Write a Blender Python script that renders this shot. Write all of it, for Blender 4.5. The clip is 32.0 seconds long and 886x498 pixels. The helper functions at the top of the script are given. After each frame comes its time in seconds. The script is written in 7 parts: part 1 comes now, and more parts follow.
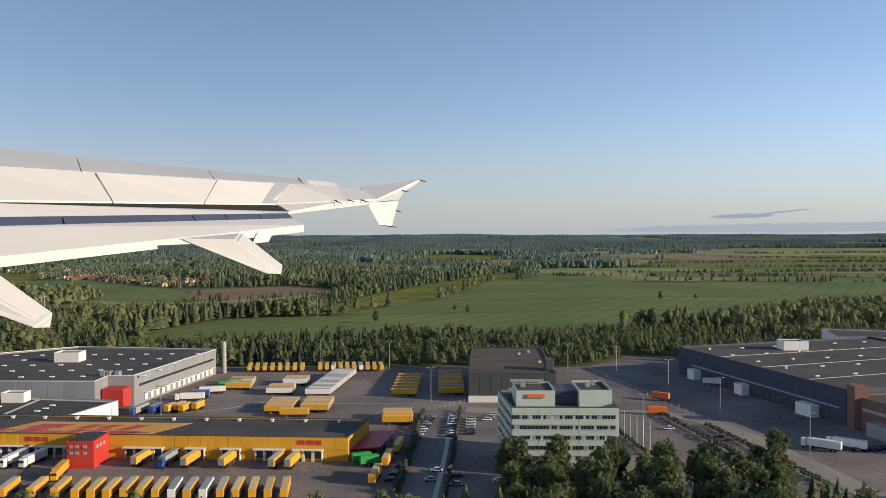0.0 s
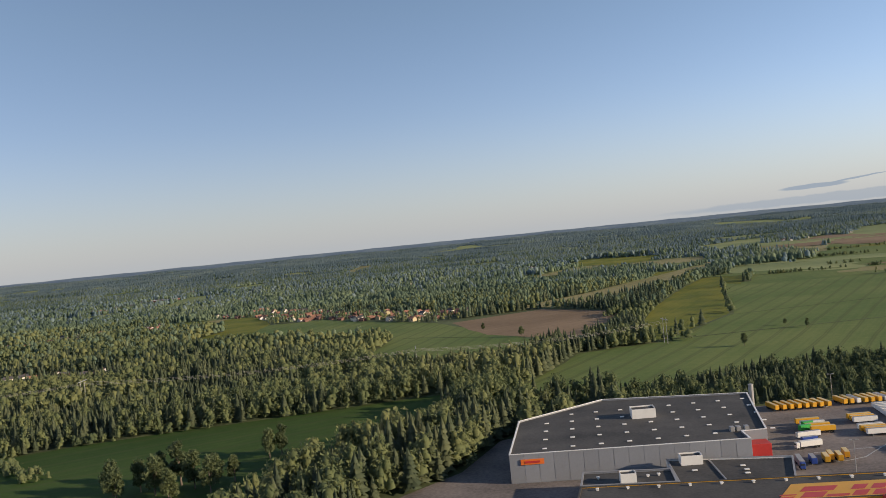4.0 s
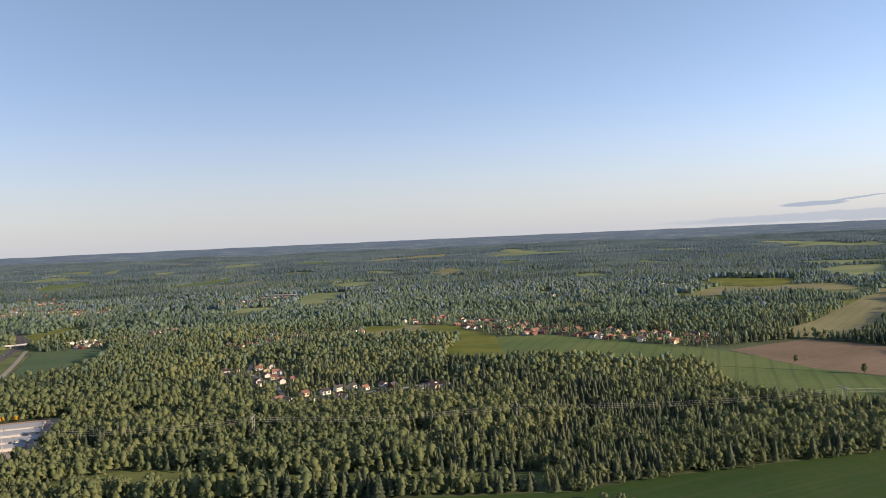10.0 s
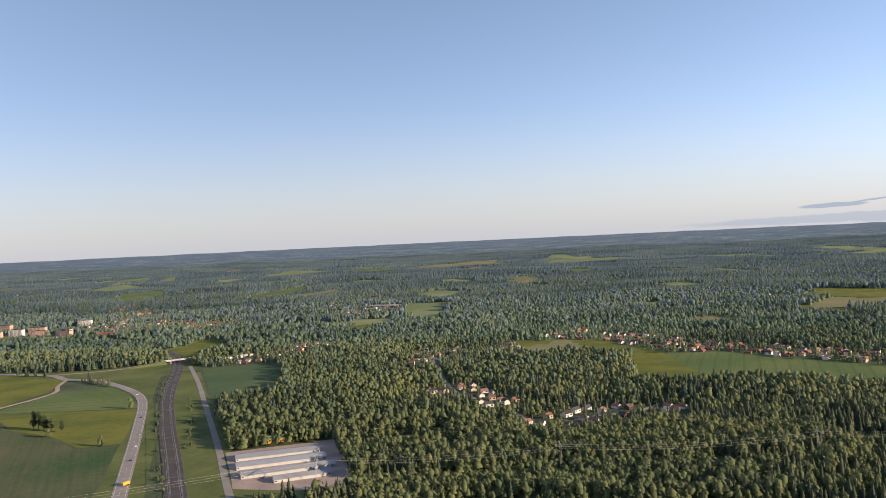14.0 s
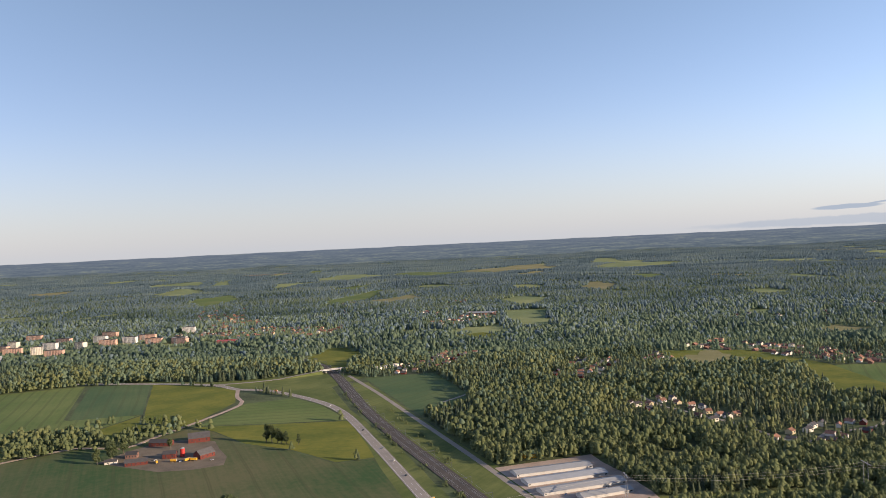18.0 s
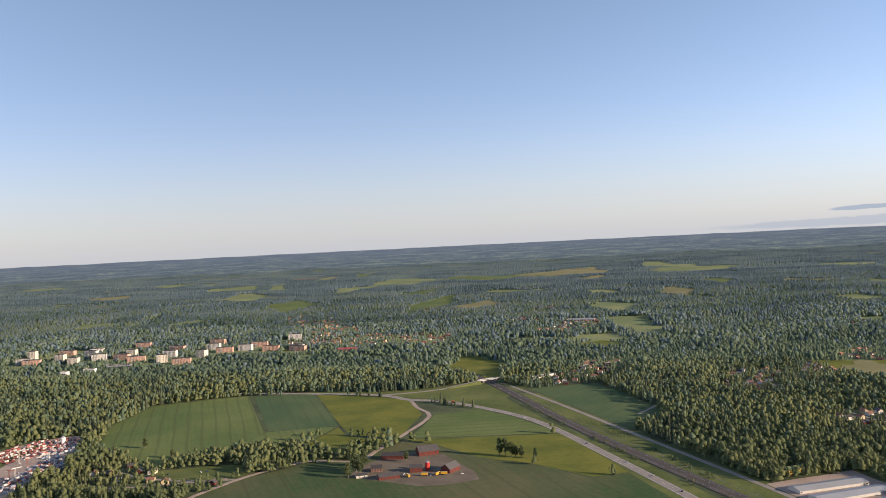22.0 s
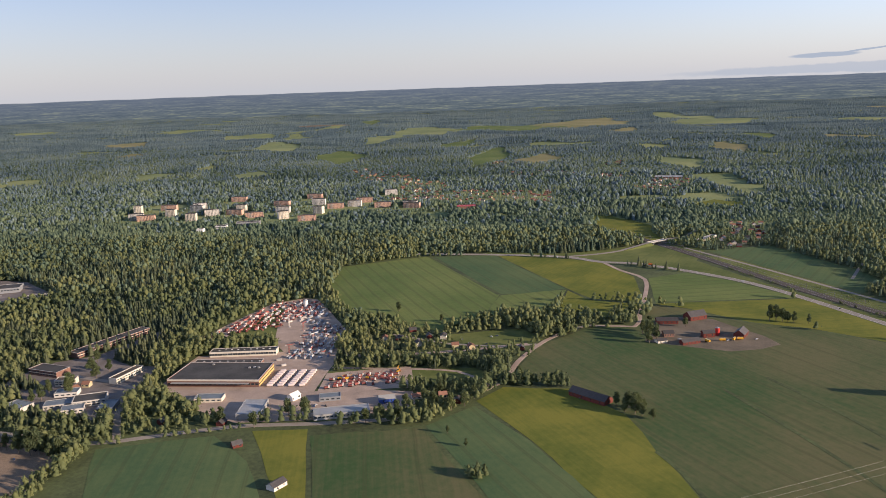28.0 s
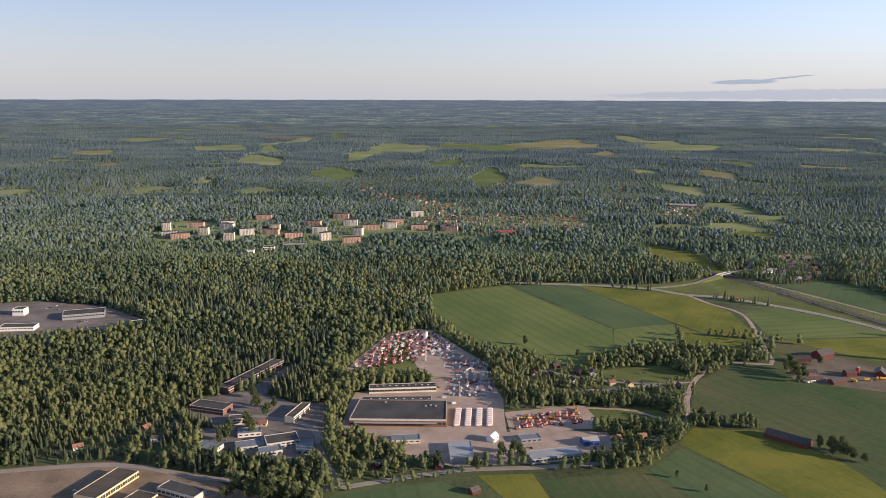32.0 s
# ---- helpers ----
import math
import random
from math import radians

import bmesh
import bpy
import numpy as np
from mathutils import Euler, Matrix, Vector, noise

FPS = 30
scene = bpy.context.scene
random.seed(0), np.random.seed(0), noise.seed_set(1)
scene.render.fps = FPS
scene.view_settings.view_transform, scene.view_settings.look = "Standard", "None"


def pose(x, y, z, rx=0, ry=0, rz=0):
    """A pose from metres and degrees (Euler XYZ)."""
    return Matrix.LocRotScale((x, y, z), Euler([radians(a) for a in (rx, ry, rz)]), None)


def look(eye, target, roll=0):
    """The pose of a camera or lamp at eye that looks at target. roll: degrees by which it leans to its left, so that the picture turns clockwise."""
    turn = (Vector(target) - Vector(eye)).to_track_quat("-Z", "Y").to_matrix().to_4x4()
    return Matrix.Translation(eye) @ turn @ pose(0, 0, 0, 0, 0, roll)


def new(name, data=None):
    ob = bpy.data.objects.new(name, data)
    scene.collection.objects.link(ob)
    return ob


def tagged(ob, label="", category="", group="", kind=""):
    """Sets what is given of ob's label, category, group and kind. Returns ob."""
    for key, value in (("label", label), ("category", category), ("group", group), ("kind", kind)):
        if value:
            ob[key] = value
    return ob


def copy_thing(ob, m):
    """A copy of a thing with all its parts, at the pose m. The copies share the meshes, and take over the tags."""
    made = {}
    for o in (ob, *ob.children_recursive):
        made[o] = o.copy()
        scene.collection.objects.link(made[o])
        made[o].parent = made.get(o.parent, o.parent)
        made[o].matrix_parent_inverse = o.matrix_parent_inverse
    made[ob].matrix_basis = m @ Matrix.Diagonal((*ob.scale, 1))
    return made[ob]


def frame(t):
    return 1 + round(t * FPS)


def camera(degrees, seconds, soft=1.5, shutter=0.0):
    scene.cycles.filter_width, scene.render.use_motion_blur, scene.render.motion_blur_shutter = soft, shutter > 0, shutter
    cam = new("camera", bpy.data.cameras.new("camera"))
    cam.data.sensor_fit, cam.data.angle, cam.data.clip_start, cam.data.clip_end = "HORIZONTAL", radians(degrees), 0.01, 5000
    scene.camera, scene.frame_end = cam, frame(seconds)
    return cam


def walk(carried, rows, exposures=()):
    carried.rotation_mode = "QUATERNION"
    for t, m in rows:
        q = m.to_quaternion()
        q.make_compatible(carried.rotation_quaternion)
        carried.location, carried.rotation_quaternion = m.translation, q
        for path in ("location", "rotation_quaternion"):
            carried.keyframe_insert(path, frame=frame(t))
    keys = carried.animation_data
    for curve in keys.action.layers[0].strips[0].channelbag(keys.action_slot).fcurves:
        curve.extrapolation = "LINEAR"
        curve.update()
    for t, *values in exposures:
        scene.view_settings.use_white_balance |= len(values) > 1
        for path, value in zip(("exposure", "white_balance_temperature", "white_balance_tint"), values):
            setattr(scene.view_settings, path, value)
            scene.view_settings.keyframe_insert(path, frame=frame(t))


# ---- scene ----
cam = camera(57.7, 32.0, soft=0.85)
METRES, EYE, TILT, LEAN, TURN = 1150.0, 41.0, -1.25, 0.15, 0.0
ROWS = [
    (0.0, 0.0, 0.0, 0.0, 0.0, 0.0, -0.0),
    (0.5, -0.0142, -0.0014, 0.0021, 1.49, -0.33, 1.35),
    (1.0, -0.0283, -0.0029, 0.0042, 3.56, 0.07, 3.18),
    (1.5, -0.0425, -0.0044, 0.0063, 4.52, 0.22, 3.7),
    (2.0, -0.0567, -0.0058, 0.0086, 4.73, 0.22, 4.05),
    (2.5, -0.071, -0.0075, 0.0107, 4.68, 0.05, 4.6),
    (3.0, -0.0853, -0.0091, 0.0129, 4.36, 0.11, 5.14),
    (3.5, -0.0997, -0.011, 0.0153, 4.43, 0.3, 5.31),
    (4.0, -0.1151, -0.0132, 0.0178, 4.62, 0.44, 5.41),
    (4.5, -0.1297, -0.0152, 0.0201, 4.8, 0.48, 5.41),
    (6.5, -0.1915, -0.0195, 0.0283, 5.12, 0.68, 5.48),
    (7.0, -0.2064, -0.0205, 0.0305, 5.28, 0.72, 5.44),
    (7.5, -0.2211, -0.0219, 0.0327, 4.42, 0.15, 3.55),
    (8.0, -0.2358, -0.0233, 0.0349, 4.03, 0.12, 2.58),
    (8.5, -0.2504, -0.0249, 0.037, 4.02, 0.17, 2.36),
    (9.0, -0.2651, -0.0265, 0.0393, 4.1, 0.18, 2.34),
    (9.5, -0.2796, -0.0283, 0.0414, 4.26, 0.23, 2.34),
    (10.0, -0.2943, -0.0303, 0.0437, 4.41, 0.24, 2.29),
    (10.5, -0.3088, -0.0322, 0.046, 4.55, 0.26, 2.32),
    (11.0, -0.3234, -0.0339, 0.0481, 4.71, 0.3, 2.33),
    (11.5, -0.3381, -0.0359, 0.0502, 4.82, 0.33, 2.35),
    (12.0, -0.3527, -0.0379, 0.0522, 4.98, 0.38, 2.36),
    (12.5, -0.3674, -0.0399, 0.0543, 5.12, 0.41, 2.34),
    (13.0, -0.3821, -0.0418, 0.0562, 5.27, 0.44, 2.36),
    (13.5, -0.3968, -0.044, 0.058, 5.43, 0.46, 2.39),
    (14.0, -0.4117, -0.046, 0.0598, 5.56, 0.48, 2.41),
    (14.5, -0.4265, -0.0484, 0.0616, 5.69, 0.49, 2.4),
    (16.5, -0.4877, -0.0574, 0.0683, 6.04, 0.56, 2.34),
    (17.0, -0.503, -0.0597, 0.0697, 6.16, 0.58, 2.35),
    (17.5, -0.5182, -0.0622, 0.0715, 6.31, 0.59, 2.37),
    (18.0, -0.5335, -0.0645, 0.073, 6.38, 0.63, 2.4),
    (18.5, -0.5489, -0.0669, 0.0745, 6.53, 0.66, 2.42),
    (19.0, -0.5643, -0.0695, 0.0761, 6.65, 0.67, 2.42),
    (19.5, -0.5798, -0.0716, 0.0777, 6.78, 0.7, 2.44),
    (20.0, -0.5952, -0.0742, 0.0795, 6.91, 0.71, 2.46),
    (20.5, -0.6107, -0.0768, 0.0811, 7.05, 0.73, 2.46),
    (21.0, -0.6264, -0.0794, 0.083, 7.16, 0.73, 2.48),
    (21.5, -0.6419, -0.0819, 0.0847, 7.28, 0.75, 2.48),
    (22.0, -0.6575, -0.0848, 0.0865, 7.39, 0.78, 2.49),
    (22.5, -0.6732, -0.0872, 0.0882, 7.73, -0.29, 1.92),
    (23.0, -0.689, -0.0897, 0.0901, 8.04, -1.84, 1.57),
    (23.5, -0.7046, -0.0925, 0.0918, 8.28, -3.37, 1.58),
    (24.0, -0.7205, -0.0952, 0.0936, 8.41, -4.73, 1.7),
    (24.5, -0.7363, -0.0977, 0.0958, 8.47, -5.83, 1.82),
    (25.0, -0.7522, -0.0997, 0.0975, 8.37, -6.86, 2.02),
    (25.5, -0.7683, -0.1018, 0.0997, 7.95, -7.91, 2.12),
    (27.5, -0.8334, -0.108, 0.1078, 5.14, -10.21, 2.11),
    (28.0, -0.8499, -0.1091, 0.11, 4.45, -10.35, 1.76),
    (28.5, -0.8665, -0.11, 0.112, 3.8, -10.33, 1.31),
    (29.0, -0.8832, -0.1111, 0.114, 3.22, -10.28, 0.93),
    (29.5, -0.9001, -0.1115, 0.1159, 2.7, -10.26, 0.69),
    (30.0, -0.9171, -0.1121, 0.1178, 2.16, -10.28, 0.5),
    (30.5, -0.9339, -0.1124, 0.1197, 1.78, -10.3, 0.37),
    (31.0, -0.9507, -0.1123, 0.1216, 1.25, -10.26, 0.19),
    (31.5, -0.9676, -0.1122, 0.1237, 0.48, -10.02, -0.08),
    (32.0, -0.9844, -0.1117, 0.1254, -0.29, -9.5, -0.3),
]
walk(cam, [(t, pose(0, 0, EYE, TILT, LEAN, TURN) @ pose(METRES * x, METRES * y, METRES * z, 90 + pitch, roll, yaw)) for t, x, y, z, yaw, pitch, roll in ROWS],
     exposures=[(0.0, 0.4, 6600, 12), (4.0, 0.4, 6820, 14), (7.0, 0.36, 6900, 17), (9.0, 0.7, 6840, 18), (14.0, 0.74, 6800, 18), (22.0, 0.72, 6820, 18), (25.0, 0.7, 6780, 20), (32.0, 0.7, 6720, 20)])

# ---- world, sun ----
SUN_EL, SUN_AZ = 15.0, 108.0          # degrees above the horizon; clockwise from +y
world = bpy.data.worlds.new("sky")
scene.world = world
world.use_nodes = True


def node(tree, kind, **sets):
    n = tree.nodes.new(kind)
    for k, v in sets.items():
        setattr(n, k, v)
    return n


def math_node(tree, op, a, b=None, clamp=False):
    n = node(tree, "ShaderNodeMath", operation=op, use_clamp=clamp)
    for i, v in enumerate((a, b)):
        if v is None:
            continue
        if isinstance(v, (int, float)):
            n.inputs[i].default_value = v
        else:
            tree.links.new(v, n.inputs[i])
    return n.outputs[0]


def ramp_node(tree, fac, stops):
    n = node(tree, "ShaderNodeValToRGB")
    e = n.color_ramp.elements
    while len(e) < len(stops):
        e.new(0.5)
    for el, (p, c) in zip(e, stops):
        el.position, el.color = p, (*c, 1)
    tree.links.new(fac, n.inputs[0])
    return n.outputs[0]


def mix_node(tree, fac, a, b, blend="MIX"):
    n = node(tree, "ShaderNodeMix", data_type="RGBA", blend_type=blend)
    for i, v in ((0, fac), (6, a), (7, b)):
        if isinstance(v, (int, float)):
            n.inputs[i].default_value = v
        elif isinstance(v, tuple):
            n.inputs[i].default_value = (*v, 1)
        else:
            tree.links.new(v, n.inputs[i])
    return n.outputs[2]


def build_sky():
    w = world.node_tree
    out = w.nodes["World Output"]
    bg = w.nodes["Background"]
    sky = node(w, "ShaderNodeTexSky", sky_type="NISHITA", sun_disc=False)
    sky.sun_elevation, sky.sun_rotation = radians(SUN_EL), radians(-SUN_AZ)
    sky.air_density, sky.dust_density, sky.ozone_density = 1.0, 0.3, 1.0
    bg.inputs["Strength"].default_value = 0.105
    co = node(w, "ShaderNodeTexCoord").outputs["Generated"]
    sep = node(w, "ShaderNodeSeparateXYZ")
    w.links.new(co, sep.inputs[0])
    az = math_node(w, "MULTIPLY", math_node(w, "ARCTAN2", sep.outputs[0], sep.outputs[1]), 57.2958)
    el = math_node(w, "MULTIPLY", math_node(w, "ARCSINE", sep.outputs[2]), 57.2958)
    flat = node(w, "ShaderNodeCombineXYZ")
    w.links.new(az, flat.inputs[0])
    w.links.new(el, flat.inputs[1])

    def noise_at(sx, sy, detail=4.0):
        m = node(w, "ShaderNodeVectorMath", operation="MULTIPLY")
        m.inputs[1].default_value = (sx, sy, 1)
        w.links.new(flat.outputs[0], m.inputs[0])
        n = node(w, "ShaderNodeTexNoise")
        n.inputs["Scale"].default_value, n.inputs["Detail"].default_value = 1.0, detail
        w.links.new(m.outputs[0], n.inputs["Vector"])
        return n.outputs[0]

    # thin evening clouds just over the horizon
    def streak(a0, e0, wa, we, slope, wob):
        d_e = math_node(w, "SUBTRACT", el, math_node(w, "ADD", math_node(w, "MULTIPLY", math_node(w, "SUBTRACT", az, a0), slope), e0))
        d_e = math_node(w, "ADD", d_e, math_node(w, "MULTIPLY", math_node(w, "SUBTRACT", noise_at(0.9, 2.0), 0.5), wob))
        qa = math_node(w, "POWER", math_node(w, "ABSOLUTE", math_node(w, "DIVIDE", math_node(w, "SUBTRACT", az, a0), wa)), 2)
        qe = math_node(w, "POWER", math_node(w, "ABSOLUTE", math_node(w, "DIVIDE", d_e, we)), 2)
        return math_node(w, "MULTIPLY", math_node(w, "SUBTRACT", 1.0, math_node(w, "ADD", qa, qe), clamp=True), 2.5, clamp=True)

    lens_cloud = math_node(w, "MAXIMUM", streak(20.4, 0.98, 2.2, 0.17, 0.02, 0.12), streak(22.6, 1.2, 2.3, 0.06, 0.1, 0.1))
    low = math_node(w, "MULTIPLY", streak(27.0, 0.22, 17.0, 0.35, 0.01, 0.35), 0.55)
    cl = math_node(w, "MAXIMUM", math_node(w, "MULTIPLY", lens_cloud, 0.9), low)
    low_air = math_node(w, "SUBTRACT", 1.0, math_node(w, "DIVIDE", el, 16.0), clamp=True)
    tinted = mix_node(w, 1.0, sky.outputs[0], mix_node(w, low_air, (0.86, 0.92, 1.06), (0.75, 0.8, 1.18)), "MULTIPLY")
    near = math_node(w, "SUBTRACT", 1.0, math_node(w, "DIVIDE", el, 9.0), clamp=True)
    tinted = mix_node(w, math_node(w, "MULTIPLY", math_node(w, "POWER", near, 1.6), 0.72), tinted, (3.05, 3.65, 4.2))
    clouded = mix_node(w, cl, tinted, (2.2, 2.75, 3.4))
    # distant woods past the ground sheet's end; haze is painted into their blue
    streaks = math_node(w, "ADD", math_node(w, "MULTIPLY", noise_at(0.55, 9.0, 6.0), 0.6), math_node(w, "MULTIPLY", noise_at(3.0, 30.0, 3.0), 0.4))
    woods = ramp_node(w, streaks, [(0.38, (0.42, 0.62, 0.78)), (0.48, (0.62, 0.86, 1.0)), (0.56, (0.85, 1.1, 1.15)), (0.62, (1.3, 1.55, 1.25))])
    horizon_haze = math_node(w, "MULTIPLY", math_node(w, "ADD", el, 1.5), 0.7, clamp=True)
    woods = mix_node(w, math_node(w, "MULTIPLY", horizon_haze, 0.75), woods, (0.86, 1.12, 1.55))
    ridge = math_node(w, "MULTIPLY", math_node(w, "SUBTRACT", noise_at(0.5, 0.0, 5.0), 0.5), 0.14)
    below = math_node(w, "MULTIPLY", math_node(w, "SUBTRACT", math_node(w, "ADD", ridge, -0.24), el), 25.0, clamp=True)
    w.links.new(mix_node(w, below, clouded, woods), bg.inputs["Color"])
    w.links.new(bg.outputs[0], out.inputs[0])


build_sky()
sun = new("sun", bpy.data.lights.new("sun", "SUN"))
sun.data.energy, sun.data.angle, sun.data.color = 5.0, radians(0.6), (1.0, 0.85, 0.64)
_az, _el = radians(SUN_AZ), radians(SUN_EL)
_from = Vector((math.sin(_az) * math.cos(_el), math.cos(_az) * math.cos(_el), math.sin(_el)))
sun.matrix_basis = look(_from * 400, (0, 0, 0))

# ---- materials ----
MATS = {}


def mat(name, col, rough=0.8, var=0.25, scale=0.3, fine=3.0, metal=0.0, bump=0.0, col2=None, rand=0.0, stretch=(1, 1, 1), gloss=0.3):
    """A surface of one base colour, broken up by stains and by grain; rand: how far alike pieces differ."""
    if name in MATS:
        return MATS[name]
    m = MATS[name] = bpy.data.materials.new(name)
    m.use_nodes = True
    t = m.node_tree
    b = t.nodes["Principled BSDF"]
    b.inputs["Roughness"].default_value, b.inputs["Metallic"].default_value = rough, metal
    b.inputs["Specular IOR Level"].default_value = gloss
    co = node(t, "ShaderNodeTexCoord").outputs["Object"]
    mp = node(t, "ShaderNodeMapping")
    mp.inputs["Scale"].default_value = stretch
    t.links.new(co, mp.inputs[0])
    noises = []
    for s in (scale, fine):
        n = node(t, "ShaderNodeTexNoise")
        n.inputs["Scale"].default_value, n.inputs["Detail"].default_value, n.inputs["Roughness"].default_value = s, 5.0, 0.6
        t.links.new(mp.outputs[0], n.inputs["Vector"])
        noises.append(n.outputs[0])
    fac = math_node(t, "ADD", math_node(t, "MULTIPLY", noises[0], 0.62), math_node(t, "MULTIPLY", noises[1], 0.38))
    lo = tuple(c * (1 - var) for c in col)
    hi = tuple(min(1, c * (1 + var)) for c in (col2 or col))
    c = ramp_node(t, fac, [(0.33, lo), (0.67, hi)])
    if rand:
        info = node(t, "ShaderNodeObjectInfo").outputs["Random"]
        hsv = node(t, "ShaderNodeHueSaturation")
        t.links.new(math_node(t, "ADD", math_node(t, "MULTIPLY", info, 2 * rand), 1 - rand), hsv.inputs["Value"])
        t.links.new(c, hsv.inputs["Color"])
        c = hsv.outputs[0]
    t.links.new(c, b.inputs["Base Color"])
    if bump:
        bm_ = node(t, "ShaderNodeBump")
        bm_.inputs["Strength"].default_value, bm_.inputs["Distance"].default_value = bump, 0.2
        t.links.new(noises[1], bm_.inputs["Height"])
        t.links.new(bm_.outputs[0], b.inputs["Normal"])
    return m


def field_mat(name, col, col2, row=11.0, tram=0.35, patch=0.012, drill=0.1):
    """A crop: bare and lush patches, fine drill rows along x, and paired wheel tracks every row metres."""
    if name in MATS:
        return MATS[name]
    m = MATS[name] = bpy.data.materials.new(name)
    m.use_nodes = True
    t = m.node_tree
    b = t.nodes["Principled BSDF"]
    b.inputs["Roughness"].default_value, b.inputs["Specular IOR Level"].default_value = 0.9, 0.1
    co = node(t, "ShaderNodeTexCoord").outputs["Object"]
    n1, n2, n3 = (node(t, "ShaderNodeTexNoise") for _ in range(3))
    for n, s, d in ((n1, patch, 6.0), (n2, 0.25, 4.0), (n3, 1.2, 3.0)):
        n.inputs["Scale"].default_value, n.inputs["Detail"].default_value = s, d
        t.links.new(co, n.inputs["Vector"])
    mp = node(t, "ShaderNodeMapping")
    mp.inputs["Scale"].default_value = (0.03, 1.0, 1.0)
    t.links.new(co, mp.inputs[0])
    n4 = node(t, "ShaderNodeTexNoise")
    n4.inputs["Scale"].default_value, n4.inputs["Detail"].default_value = 0.45, 3.0
    t.links.new(mp.outputs[0], n4.inputs["Vector"])
    f = math_node(t, "ADD", math_node(t, "MULTIPLY", n1.outputs[0], 0.62), math_node(t, "MULTIPLY", n2.outputs[0], 0.18))
    f = math_node(t, "ADD", f, math_node(t, "MULTIPLY", n4.outputs[0], 0.2))
    c = ramp_node(t, f, [(0.4, col), (0.6, col2)])
    grain = math_node(t, "ADD", 0.84, math_node(t, "MULTIPLY", n3.outputs[0], 0.32))
    hs = node(t, "ShaderNodeHueSaturation")
    t.links.new(c, hs.inputs["Color"])
    t.links.new(grain, hs.inputs["Value"])
    c = hs.outputs[0]
    if tram:
        sep = node(t, "ShaderNodeSeparateXYZ")
        t.links.new(co, sep.inputs[0])
        y = math_node(t, "ADD", sep.outputs[1], math_node(t, "MULTIPLY", n1.outputs[0], 6.0))
        s = math_node(t, "ABSOLUTE", math_node(t, "SUBTRACT", math_node(t, "FRACT", math_node(t, "DIVIDE", y, row)), 0.5))
        s = math_node(t, "ABSOLUTE", math_node(t, "SUBTRACT", math_node(t, "MULTIPLY", s, row), 0.55))
        line = math_node(t, "SUBTRACT", 1.0, math_node(t, "DIVIDE", s, 0.75), clamp=True)
        c = mix_node(t, math_node(t, "MULTIPLY", line, tram), c, (0.07, 0.075, 0.035))
    t.links.new(c, b.inputs["Base Color"])
    return m


def leaf_mat(name, dark, mid, light):
    """Foliage: each tree has its own hue, each clump its own shade; a little light comes through."""
    m = MATS[name] = bpy.data.materials.new(name)
    m.use_nodes = True
    t = m.node_tree
    b = t.nodes["Principled BSDF"]
    b.inputs["Roughness"].default_value, b.inputs["Specular IOR Level"].default_value = 0.75, 0.2
    tint = node(t, "ShaderNodeAttribute", attribute_name="tint").outputs["Fac"]
    isl = node(t, "ShaderNodeNewGeometry").outputs["Random Per Island"]
    info = node(t, "ShaderNodeObjectInfo").outputs["Random"]
    f = math_node(t, "ADD", math_node(t, "MULTIPLY", tint, 0.7), math_node(t, "MULTIPLY", isl, 0.22))
    f = math_node(t, "ADD", f, math_node(t, "MULTIPLY", info, 0.08))
    c = ramp_node(t, f, [(0.08, dark), (0.5, mid), (0.92, light)])
    t.links.new(c, b.inputs["Base Color"])
    tr = node(t, "ShaderNodeBsdfTranslucent")
    t.links.new(c, tr.inputs[0])
    mx = node(t, "ShaderNodeMixShader")
    mx.inputs[0].default_value = 0.42
    t.links.new(b.outputs[0], mx.inputs[1])
    t.links.new(tr.outputs[0], mx.inputs[2])
    t.links.new(mx.outputs[0], t.nodes["Material Output"].inputs[0])
    return m


SPRUCE = leaf_mat("spruce_needles", (0.052, 0.076, 0.048), (0.096, 0.12, 0.07), (0.155, 0.172, 0.092))
BIRCH = leaf_mat("birch_leaves", (0.078, 0.106, 0.054), (0.14, 0.168, 0.074), (0.212, 0.224, 0.094))
# the next two, for far woods, have distance haze put into their colours
FARWOOD = leaf_mat("lightly_hazed_woodland_leaves", (0.078, 0.12, 0.086), (0.136, 0.19, 0.122), (0.2, 0.25, 0.145))
HAZEWOOD = leaf_mat("haze_blue_woodland", (0.125, 0.184, 0.205), (0.172, 0.24, 0.254), (0.225, 0.288, 0.268))
BARK = mat("bark", (0.16, 0.13, 0.1), 0.9, 0.4, 1.0, 8.0)
GROUND = mat("woodland_floor", (0.045, 0.058, 0.026), 0.95, 0.5, 0.02, 0.4, col2=(0.075, 0.095, 0.036))
GRASS = field_mat("rough_grass", (0.085, 0.11, 0.034), (0.15, 0.165, 0.055), tram=0.0, patch=0.03)
CROP = field_mat("green_crop", (0.09, 0.135, 0.042), (0.15, 0.182, 0.06), row=11.0, tram=0.5)
CROP_DARK = field_mat("dark_green_crop", (0.06, 0.106, 0.048), (0.108, 0.142, 0.06), row=12.0, tram=0.4)
# darker than the other crops: the tree shade over this field is painted in
SHADED_LEY = field_mat("shade_darkened_ley", (0.03, 0.062, 0.015), (0.052, 0.088, 0.022), row=12.0, tram=0.4)
CROP_THIN = field_mat("thin_young_crop", (0.046, 0.088, 0.032), (0.125, 0.12, 0.058), row=24.0, tram=0.5, patch=0.009)
MEADOW = field_mat("yellow_meadow", (0.095, 0.12, 0.024), (0.185, 0.18, 0.036), tram=0.0, patch=0.025)
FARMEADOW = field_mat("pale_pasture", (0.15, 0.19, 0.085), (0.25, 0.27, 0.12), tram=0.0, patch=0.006)
